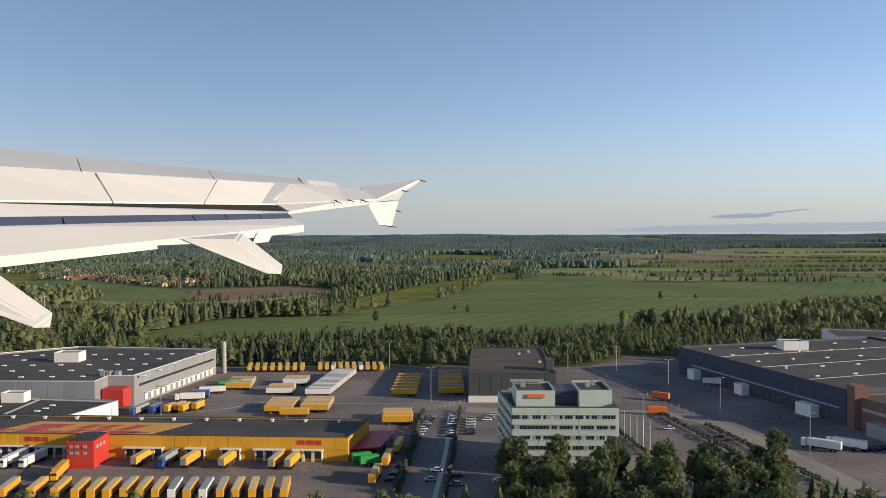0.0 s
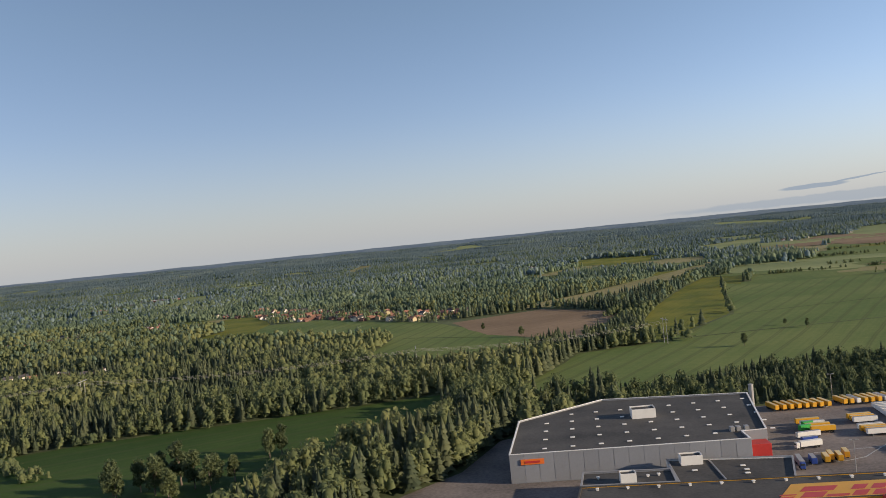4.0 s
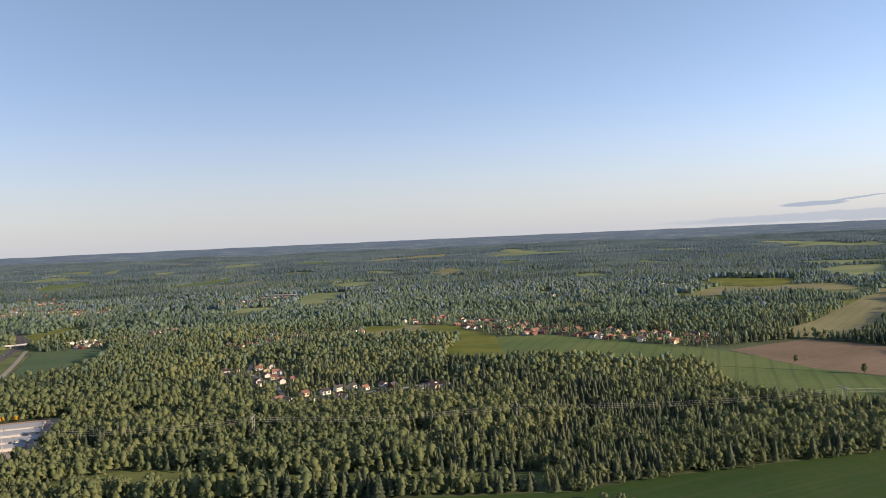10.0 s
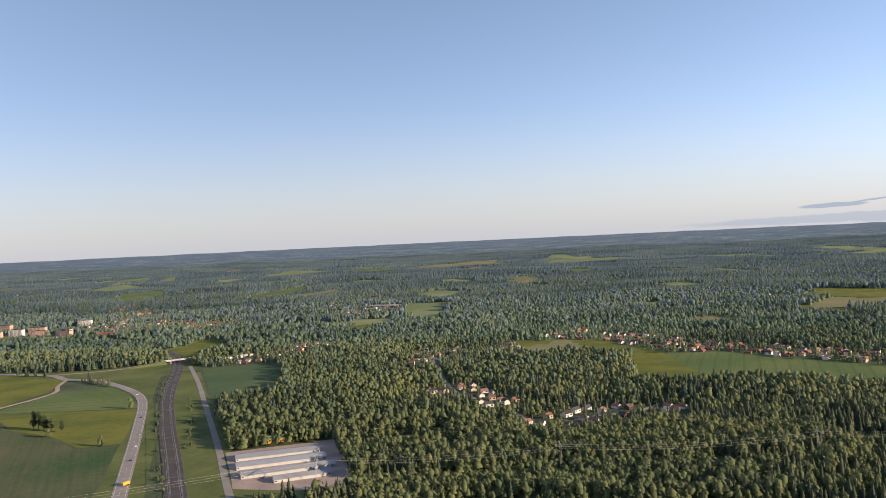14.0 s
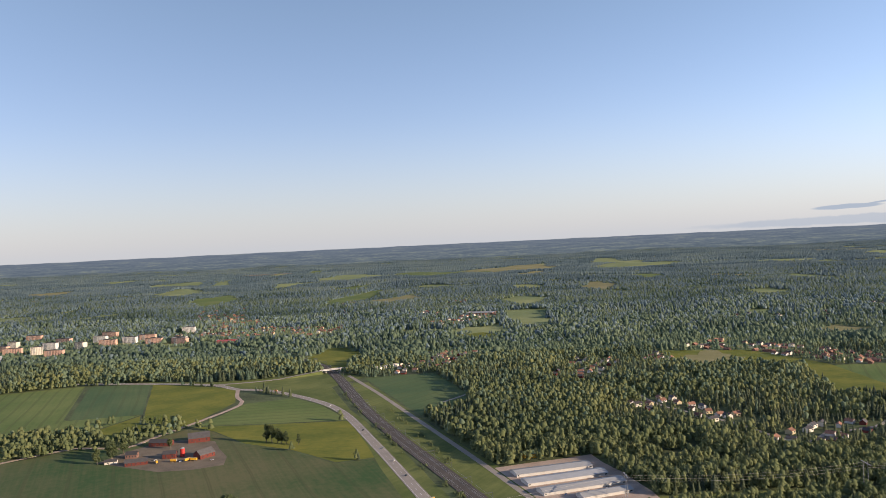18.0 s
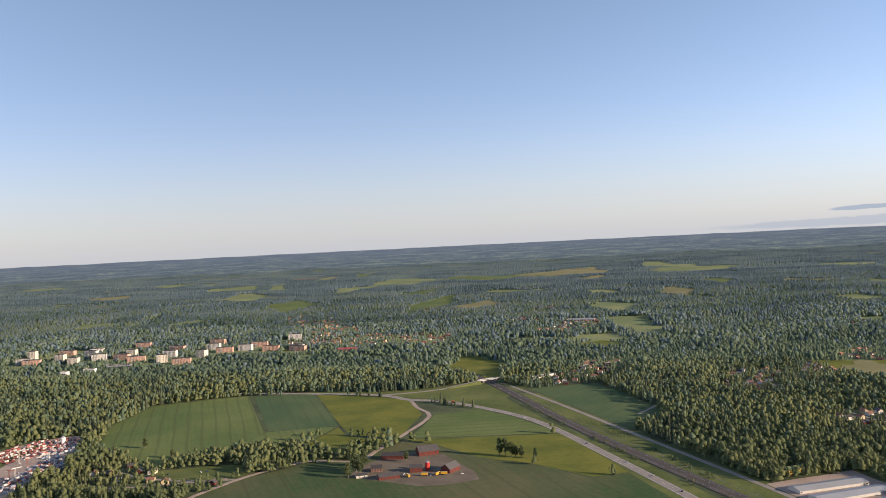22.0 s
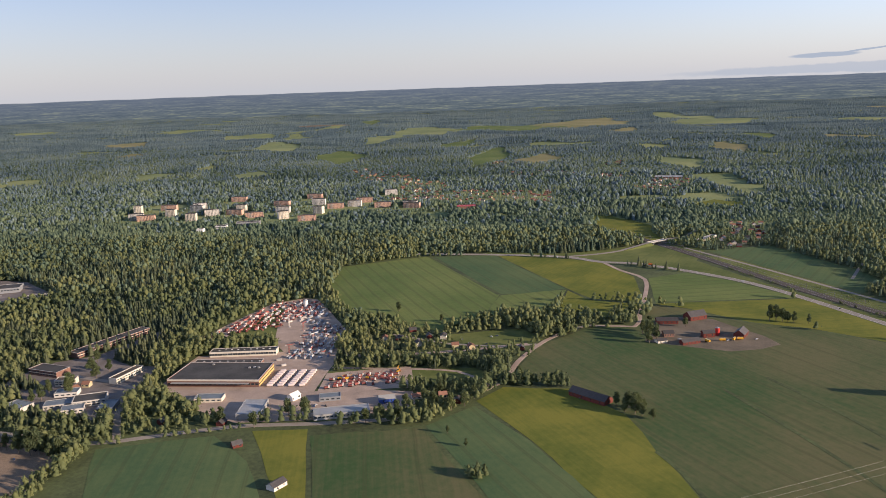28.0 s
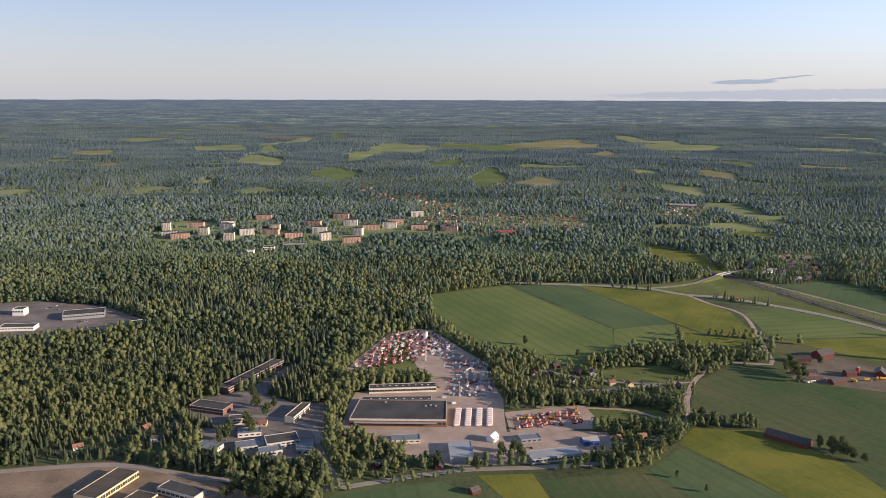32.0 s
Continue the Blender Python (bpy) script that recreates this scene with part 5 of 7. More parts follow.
rng = random.Random(8)
for i in range(14):      # front row
    place(("yellow", "yellow", "yellow", "grey", "yellow", "yellow", "white", "grey", "white", "grey", "yellow", "yellow", "yellow", "yellow")[i], -56.5 + 2.45 * i, 124.6 + rng.uniform(-0.3, 0.3), 96 + rng.uniform(-1.5, 1.5))
for x, k in ((-68, "grey"), (-63.5, "yellow"), (-59.8, "yellow")):
    place(k, x, 124.9, 97)
for x, y, k in ((-53.5, 142.0, "yellow"), (-44.6, 141.2, "yellow"), (-38, 141, "yellow"), (-29.3, 140.4, "grey"), (-26.4, 140.2, "yellow")):
    place(k, x, y, -97)
for x, y, k in ((-76, 142, "lorry_white"), (-72.5, 142, "lorry_white"), (-48.6, 142, "lorry_blue")):
    place(k, x, y, 84)
place("lorry_yellow", -64.5, 134.6, 100)
for i in range(8):
    place("yellow", -57 + 2.2 * i, 236.5, 100 + rng.uniform(-2, 2))
for i in range(10):
    place(("yellow", "yellow", "white", "yellow", "yellow", "yellow", "white", "yellow", "yellow", "yellow")[i], -36.5 + 2.0 * i, 237.5, 97 + rng.uniform(-2, 2))
for i in range(17):
    place("white", -31.2 + 0.2 * i, 199.5 + 1.78 * i, 2 + rng.uniform(-0.6, 0.6))
for i in range(4):
    place("yellow" if i % 3 else "white", -41 - rng.uniform(0, 1), 201 + 1.8 * i, 1)
for i in range(3):
    place(("white", "yellow", "yellow")[i], -39.5, 213.5 + 2.0 * i, 1)
for i in range(4):
    place(("yellow", "yellow", "white", "yellow")[i], -53 - 0.3 * i, 207.5 + 3.0 * i, 0)
for i in range(6):
    place("yellow" if i % 2 else "grey", -37.2, 180.5 + 1.7 * i, 1)
for i in range(6):
    place("yellow" if i < 4 else "grey", -29.2, 181.5 + 1.7 * i, -1)
place("yellow", -33, 177.2, 1)
for i in range(5):
    place(("yellow", "grey", "yellow", "yellow", "yellow")[i], -9.8 - 0.35 * (i > 2), 169.8 + 1.75 * i, 0.5)
for i in range(6):
    place("grey" if i % 2 else "yellow", -9.8 + 0.12 * i, 199 + 4.2 * i, 0)
for i in range(8):
    place("grey" if i % 2 else "yellow", 2.0, 200.5 + 3.6 * i, 8)
for x, y in ((-11.3, 131.5), (-9.9, 141), (-8.4, 149.5)):
    place("yellow", x, y, 85)
for i in range(4):
    place(("lorry_blue", "blue", "short", "short")[i], -68.5 + 3.2 * i, 181 + 0.4 * i, 82)
place("short", -56.5, 184.5, 80)
place("short", -60.5, 183.4, 80)
for x, y, k in ((-61, 194.5, "lorry_white"), (-60, 198, "blue"), (-58.5, 203, "white"), (-55, 213, "green"), (-57, 209.5, "green"), (-14.5, 141.2, "green"), (-13, 139.6, "green")):
    place(k, x, y, 10 if k != "green" else 20)
for x, y, k in ((71, 149, "lorry_white"), (76, 149.5, "lorry_white"), (72, 212, "white"), (88, 136, "lorry_white")):
    place(k, x, y, -38 if k == "lorry_white" else -12)
place("orange", 52.5, 193.5, -35)
place("orange", 47.5, 178, -5)
for i in range(9):        # car park beside the office
    place("car%d" % rng.choice((0, 0, 1, 2, 4, 0)), -5.3 + 0.33 * i, 158.5 + 2.25 * i, 8)
for r, (x0, n) in enumerate(((1.4, 7), (5.4, 6))):
    for i in range(n):
        place("car%d" % rng.choice((0, 1, 1, 2, 2, 4)), x0 + 0.1 * i, 159.5 + 1.15 * i * 2.2 + 2 * r, 4)
for x, y, c in ((-7.4, 139, 0), (-8.2, 134.3, 0), (-8.7, 131.2, 0), (-1.2, 136.4, 1), (2.2, 133.5, 0), (-2.2, 131.2, 2), (2.0, 128.8, 2), (9.2, 130.8, 1), (10.2, 175.5, 2), (11.3, 177.8, 1), (9.4, 173.2, 1), (46.5, 165, 1), (55.8, 156, 3), (54.5, 158.5, 0)):
    place("car%d" % c, x, y, rng.uniform(-8, 8))
for i in range(11):
    place("car%d" % rng.choice((0, 0, 2, 4)), 76.5 + 1.5 * i, 148.3 + 0.35 * i - (6 if i > 8 else 0), 98)
for i in range(5):
    place("car%d" % rng.choice((0, 0, 2)), 69 + 1.9 * i, 121.5 - 0.6 * i, 60)


def street_lamp(x, y, h=8.3, rz=0):
    ob = tagged(empty("street_lamp", x, y, 0.04, rz), "slim grey steel yard lamp post", "lamp", "yard lamps")
    part("pole", tube(bmesh.new(), (0, 0, 0), (0, 0, h), 0.09, 0.05), STEEL, ob)
    part("arm", boxes((-0.9, -0.05, h - 0.08, 0.9, 0.05, h)), STEEL, ob)
    part("lamp_head", boxes((-1.0, -0.16, h + 0.004, -0.4, 0.16, h + 0.12), (0.4, -0.16, h + 0.004, 1.0, 0.16, h + 0.12)), STEEL, ob)
    return ob


lamp0 = street_lamp(-37, 242)
for x, y in ((-16, 238), (-3, 192), (49, 227), (61.5, 178), (65.5, 143), (36, 232), (-60, 170), (57, 203), (40, 160)):
    copy_thing(lamp0, pose(x, y, 0.04))


def flagpoles():
    ob = None
    for i in range(6):
        p = pose(35 + 0.9 * i * 0.8, 160 - 2.1 * i, 0.04)
        if ob is None:
            ob = tagged(empty("flagpole"), "tall white flagpole beside the office", "flagpole", "flagpoles")
            part("pole", tube(bmesh.new(), (0, 0, 0), (0, 0, 5.4), 0.07, 0.04), WHITE_PAINT, ob)
            part("base", boxes((-0.2, -0.2, 0, 0.2, 0.2, 0.25)), CONCRETE, ob)
            ob.matrix_basis = p
        else:
            copy_thing(ob, p)


flagpoles()


def hedge(x0, y0, x1, y1, w=0.7, h=0.8, label="clipped green hedge beside parking bays"):
    """A clipped hedge of jagged leafy clumps."""
    L = math.dist((x0, y0), (x1, y1))
    n = int(L / 0.8)
    r = np.random.RandomState(int(abs(x0 * 7 + y0)))
    t = np.linspace(0, 1, n)
    P = np.stack([x0 + (x1 - x0) * t, y0 + (y1 - y0) * t], -1) + r.uniform(-0.15, 0.15, (n, 2))
    V, F, L = tree_mesh("birch", 1, 90)
    stuff_mesh("hedge", [(V, F, L, P, r.uniform(0.9, 1.3, n) * h * 1.2, r.uniform(0.9, 1.3, n) * w * 2.2, r.uniform(0, 6.28, n), r.uniform(0, 0.5, n))], SPRUCE, label, "hedge")


hedge(-7.5, 124, -4.5, 180, 1.0, 0.9, "straggly green hedge beside a trailer yard")
hedge(0.2, 122, 3.8, 182)
hedge(48.5, 177, 54.5, 138)
hedge(55, 168, 61.5, 128)
hedge(35, 172, 37, 146)


def fence(x0, y0, x1, y1, label="pale wire mesh fence on steel posts"):
    ob = tagged(empty("fence", x0, y0), label, "fence")
    L = math.dist((x0, y0), (x1, y1))
    n = int(L / 3)
    me = lone_mesh("post", boxes((-0.04, -0.04, 0, 0.04, 0.04, 1.1)), STEEL)
    for i in range(n + 1):
        wshare("post", me, ob, pose(x0 + (x1 - x0) * i / n, y0 + (y1 - y0) * i / n, 0.04))
    bm = bmesh.new()
    for z in (0.25, 0.5, 0.75, 1.0):
        tube(bm, (x0, y0, z), (x1, y1, z), 0.02, n=4)
    wpart("wire", bm, STEEL, ob)


fence(43, 236, 54, 184)
fence(54, 183.5, 61, 152.5)
fence(61, 152, 64.5, 131)
fence(-4.5, 182, 5, 190.5)
# painted lines on the asphalt
ribbon("yard_line", [(-60, 181.5), (-52, 184), (-43, 193), (-33, 195.5)], 0.35, SHEET_WHITE, "pale painted guide line on asphalt", 0.07, 0.0, "marking", 0.02)
ribbon("yard_line", [(-62, 190), (-45, 191), (-14, 190.5), (-4, 190)], 0.3, SHEET_WHITE, "pale painted guide line on asphalt", 0.065, 0.0, "marking", 0.02)
ribbon("footway", [(-1.5, 121), (0.5, 150), (1.6, 180)], 0.8, CONCRETE, "pale paved strip between parking rows", 0.09, 0.0, "pavement", 0.05)
ribbon("road", [(5, 184), (30, 181), (48, 180), (57, 170), (62, 150), (66, 125), (68, 95)], 5.0, ROADWAY, "pale worn access road past the office", 0.08, 0.0)

# ---- farm, villages, works ----


def gable_house(name, w, d, h, rh, wall, roofm, label, category="house", windows=3, chimney=True, group="", over=0.25, base=None):
    """A house with its long side along x: walls with gables, a two-sided roof with eaves, windows, door, chimney."""
    ob = tagged(empty(name), label, category, group)
    bm = bmesh.new()
    x, y = w / 2, d / 2
    v = [bm.verts.new(p) for p in ((-x, -y, 0), (x, -y, 0), (x, y, 0), (-x, y, 0), (-x, -y, h), (x, -y, h), (x, y, h), (-x, y, h), (-x, 0, h + rh), (x, 0, h + rh))]
    for f in ((0, 1, 5, 4), (2, 3, 7, 6), (1, 2, 6, 9, 5), (3, 0, 4, 8, 7)):
        bm.faces.new([v[i] for i in f])
    part("wall", bm, wall, ob)
    bm = bmesh.new()
    k = rh / y
    for s in (-1, 1):
        e = s * (y + over)
        q = [(-x - over, 0, h + rh + 0.02), (x + over, 0, h + rh + 0.02), (x + over, e, h - k * over + 0.02), (-x - over, e, h - k * over + 0.02)]
        lo = [bm.verts.new(p) for p in q]
        hi = [bm.verts.new((p[0], p[1], p[2] + 0.14)) for p in q]
        for i in range(4):
            bm.faces.new((lo[i], lo[(i + 1) % 4], hi[(i + 1) % 4], hi[i]))
        bm.faces.new(hi)
        bm.faces.new(lo[::-1])
    bmesh.ops.recalc_face_normals(bm, faces=bm.faces)
    part("roof", bm, roofm, ob)
    for i in range(windows):
        cx = -x + w * (i + 0.5) / windows
        for s in (-1, 1):
            part("window", boxes((cx - 0.28, s * y - 0.03, h * 0.35, cx + 0.28, s * y + 0.03, h * 0.8)), GLASS, ob)
    if windows == 0:
        part("window_row", boxes((-x + 0.5, -y - 0.03, h * 0.4, -x + 1.2, -y + 0.03, h * 0.8), (x - 2.0, -y - 0.03, h * 0.4, x - 0.6, -y + 0.03, h * 0.8)), GLASS, ob)
    if windows:
        part("window", boxes((x - 0.03, -0.35, h * 0.35, x + 0.03, 0.35, h * 0.85)), GLASS, ob)
        part("door", boxes((-x + w * 0.3, -y - 0.04, 0, -x + w * 0.3 + 0.45, -y + 0.02, min(1.0, h * 0.7))), DARK_ROOF, ob)
    if chimney:
        part("chimney", boxes((w * 0.12, 0.1, h + rh * 0.6, w * 0.12 + 0.4, 0.5, h + rh + 0.5)), BRICK, ob)
    return ob


HOUSES = [
    gable_house("house", 5.2, 4.2, 1.6, 1.3, DULL_WHITE, TILE_ROOF, "white cottage with a clay tile roof among trees", group="village houses", windows=0),
    gable_house("house", 5.6, 4.0, 2.3, 1.2, CREAM, DARK_ROOF, "cream two-storey house with a dark roof", group="village houses", windows=0),
    gable_house("house", 5.0, 3.8, 1.7, 1.4, RED_WOOD, DARK_ROOF, "red wooden house with a dark roof", group="village houses", windows=0),
    gable_house("house", 6.2, 3.9, 1.5, 1.0, BRICK, TILE_ROOF, "low brick house with a tile roof", group="village houses", windows=0),
    gable_house("house", 4.6, 4.4, 2.2, 1.3, mat("ochre_boards", (0.42, 0.35, 0.22), 0.8, 0.12, 0.5, 4.0), TILE_ROOF, "pale ochre wooden house with a tile roof", group="village houses", windows=0),
]
_used = set()


FAR_HOMES = []


def put_house(k, x, y, rz):
    CLEAR_SPOT.append((x, y, 4.6))
    CLEAR_SPOT.append((x, y - 6, 4.0))
    HOME.append((x, y))
    m = pose(x, y, height(x, y) + 0.02, 0, 0, rz)
    if y > 880:
        CLEAR_SPOT.append((x, y - 11, 6.5))
    if y > 1000:
        FAR_HOMES.append((k, m))
    elif k not in _used:
        _used.add(k)
        HOUSES[k].matrix_basis = m
    else:
        copy_thing(HOUSES[k], m)


def far_homes():
    """The houses of the distant villages, a few dots each, joined."""
    bm, mats = bmesh.new(), []
    for k, m in FAR_HOMES:
        for ch in HOUSES[k].children:
            ma = ch.data.materials[0]
            if ma not in mats:
                mats.append(ma)
            n0, f0 = len(bm.verts), len(bm.faces)
            bm.from_mesh(ch.data)
            bm.verts.ensure_lookup_table()
            bm.faces.ensure_lookup_table()
            bmesh.ops.transform(bm, matrix=m, verts=bm.verts[n0:])
            for f in bm.faces[f0:]:
                f.material_index = mats.index(ma)
    me = bpy.data.meshes.new("distant_houses")
    bm.to_mesh(me)
    bm.free()
    for ma in mats:
        me.materials.append(ma)
    tagged(new("distant_houses", me), "pale houses with tile roofs in distant villages", "houses", kind="stuff")


rng = random.Random(21)


def cluster(line, n, spread, kinds, gap=7.0):
    """Houses along a street line, on both sides, none closer than gap."""
    done = []
    tries = 0
    pts = smooth_line(line, 6.0)
    while len(done) < n and tries < n * 30:
        tries += 1
        i = rng.randrange(len(pts) - 1)
        d = (pts[i + 1] - pts[i]).normalized()
        s = rng.choice((-1, 1)) * (5.0 + rng.random() * spread)
        p = pts[i] + Vector((-d.y, d.x)) * s + d * rng.uniform(-3, 3)
        if all((p - q).length > gap for q in done) and not any(in_poly(q, np.array([[p.x, p.y]]))[0] for q in CLEAR_POLY):
            done.append(p)
    for p in done:
        put_house(rng.choice(kinds), p.x, p.y, math.degrees(math.atan2(d.y, d.x)) + rng.choice((0, 90)) + rng.uniform(-12, 12))


cluster([(-430, 850), (-346, 762), (-285, 700), (-231, 650), (-180, 615)], 110, 26, (3, 3, 0, 3, 1, 3, 4), 5.6)
cluster([(-530, 545), (-516, 515), (-500, 490), (-488, 470)], 17, 13, (0, 1, 2, 1, 0, 4), 7.5)
cluster([(-462, 415), (-440, 440), (-407, 452), (-388, 470)], 18, 12, (0, 1, 2, 1, 0, 4), 7.5)
cluster([(-590, 660), (-570, 705), (-550, 760)], 17, 18, (0, 1, 0, 2, 4), 8.0)
cluster([(-490, 740), (-470, 790)], 8, 14, (0, 1, 3), 8.0)
cluster([(-758, 712), (-728, 745), (-712, 790), (-700, 840)], 30, 14, (0, 1, 0, 4, 2), 7.0)
cluster([(-1150, 1150), (-1060, 1130), (-980, 1110), (-910, 1100)], 85, 55, (3, 0, 3, 1, 4, 3), 8.0)
cluster([(-1110, 1230), (-1170, 1330), (-1220, 1430), (-1260, 1560)], 55, 40, (3, 3, 3, 4, 0), 9.0)
cluster([(-760, 1150), (-724, 1190), (-700, 1260)], 26, 26, (0, 1, 3, 0), 8.0)
cluster([(-800, 1290), (-780, 1340)], 14, 30, (0, 3, 1), 9.0)
cluster([(-970, 1380), (-910, 1390), (-860, 1400)], 18, 26, (0, 1, 3), 10.0)
cluster([(-770, 1500), (-765, 1560)], 7, 14, (0, 3), 9.0)
cluster([(-1010, 1560), (-970, 1590)], 9, 18, (3, 3, 4), 9.0)
cluster([(-330, 1080), (-200, 1130), (-60, 1250)], 14, 60, (0, 1, 2), 14.0)
cluster([(300, 1350), (500, 1350), (700, 1420)], 16, 60, (0, 1, 2), 14.0)
cluster([(-960, 395), (-985, 392), (-1020, 398), (-1060, 420)], 9, 8, (0, 1, 2, 4), 8.0)

for k, x, y, rz in ((0, -1031, 302, 20), (2, -1007, 296, 80), (4, -1016, 303, 10), (2, -1131, 266, 80), (2, -1114, 240, 35), (2, -1164, 268, 60), (0, -1240, 316, 70), (4, -1235, 322, 0), (1, -1290, 300, 10), (3, -1302, 318, 60), (0, -1330, 290, 30)):
    put_house(k, x, y, rz)

far_homes()


def blocks_of_flats():
    def flats(w, d, floors, wall, label):
        ob = tagged(empty("apartment_block"), label, "apartment block", "town blocks")
        h = 1.4 * floors + 0.5
        part("wall", boxes((-w / 2, -d / 2, 0, w / 2, d / 2, h)), wall, ob)
        part("roof", boxes((-w / 2 - 0.1, -d / 2 - 0.1, h + 0.004, w / 2 + 0.1, d / 2 + 0.1, h + 0.3), (-w * 0.2, -d * 0.2, h + 0.3, w * 0.1, d * 0.2, h + 1.2)), ROOF_DARK, ob)
        n = int(w / 2)
        me = lone_mesh("window", boxes((-0.6, -0.05, 0, 0.6, 0.05, 0.7)), GLASS)
        bal = lone_mesh("balcony", boxes((-0.8, -0.5, -0.1, 0.8, 0, 0.5)), SHEET_WHITE)
        for f in range(floors):
            part("window_row", boxes(*[(-w / 2 + (i + 0.2) * w / n, -d / 2 - 0.05, 0.6 + 1.4 * f, -w / 2 + (i + 0.8) * w / n, -d / 2 + 0.05, 1.3 + 1.4 * f) for i in range(n)]), GLASS, ob)
            part("balcony", boxes((-w * 0.3, -d / 2 - 0.6, 0.45 + 1.4 * f, -w * 0.12, -d / 2 - 0.06, 0.95 + 1.4 * f)), SHEET_WHITE, ob)
        return ob

    pale, salmon = mat("pale_render", (0.56, 0.5, 0.42), 0.8, 0.1), mat("salmon_render", (0.48, 0.3, 0.23), 0.8, 0.1)
    kinds = [flats(20, 8, 6, DULL_WHITE, "white apartment block with balconies"), flats(14, 9, 7, pale, "tall cream apartment block"), flats(24, 8, 5, salmon, "long salmon apartment block"), flats(11, 10, 9, pale, "tall pale tower block")]
    spots = [(1, -1414, 944, 5), (0, -1439, 1031, -10), (0, -1400, 985, 20), (1, -1366, 1015, 0), (2, -1330, 960, 15), (0, -1300, 1000, 0), (2, -1247, 925, 10), (1, -1285, 945, 30), (0, -1264, 1070, 0), (2, -1230, 1030, 8), (0, -1204, 1045, 0), (2, -1160, 1030, 5), (0, -1119, 1025, -5), (1, -1460, 985, 0), (0, -1500, 960, 12), (2, -1490, 1050, 0), (3, -1520, 1010, 8)]
    r = random.Random(77)
    for i in range(10):
        spots.append((r.choice((0, 2, 2, 1)), -1480 + 400 * i / 10 + r.uniform(-8, 8), 960 + 75 * (i % 3) + 55 * i / 10 + r.uniform(-14, 14), r.uniform(-15, 20)))
    seen = set()
    for k, x, y, rz in spots:
        CLEAR_SPOT.append((x, y - 10, 20))
        HOME.append((x, y - 15))
        HOME.append((x, y - 35))
        if k in seen:
            copy_thing(kinds[k], pose(x, y, 0, 0, 0, rz))
        else:
            seen.add(k)
            kinds[k].matrix_basis = pose(x, y, 0, 0, 0, rz)


blocks_of_flats()


def rot_rect(cx, cy, w, d, rz):
    c, s = math.cos(radians(rz)), math.sin(radians(rz))
    return [(cx + u * c - v * s, cy + u * s + v * c) for u, v in ((-w / 2, -d / 2), (w / 2, -d / 2), (w / 2, d / 2), (-w / 2, d / 2))]


def window_row(ob, a, b, z, hgt, n, share_w=0.7):
    L = math.dist(a, b) / n
    me = lone_mesh("window", boxes((-L * share_w / 2, -0.07, 0, L * share_w / 2, 0.0, hgt)), GLASS)
    for i in range(n):
        x, y, r = along(a, b, (i + 0.5) / n)
        wshare("window", me, ob, pose(x, y, z, 0, 0, r))


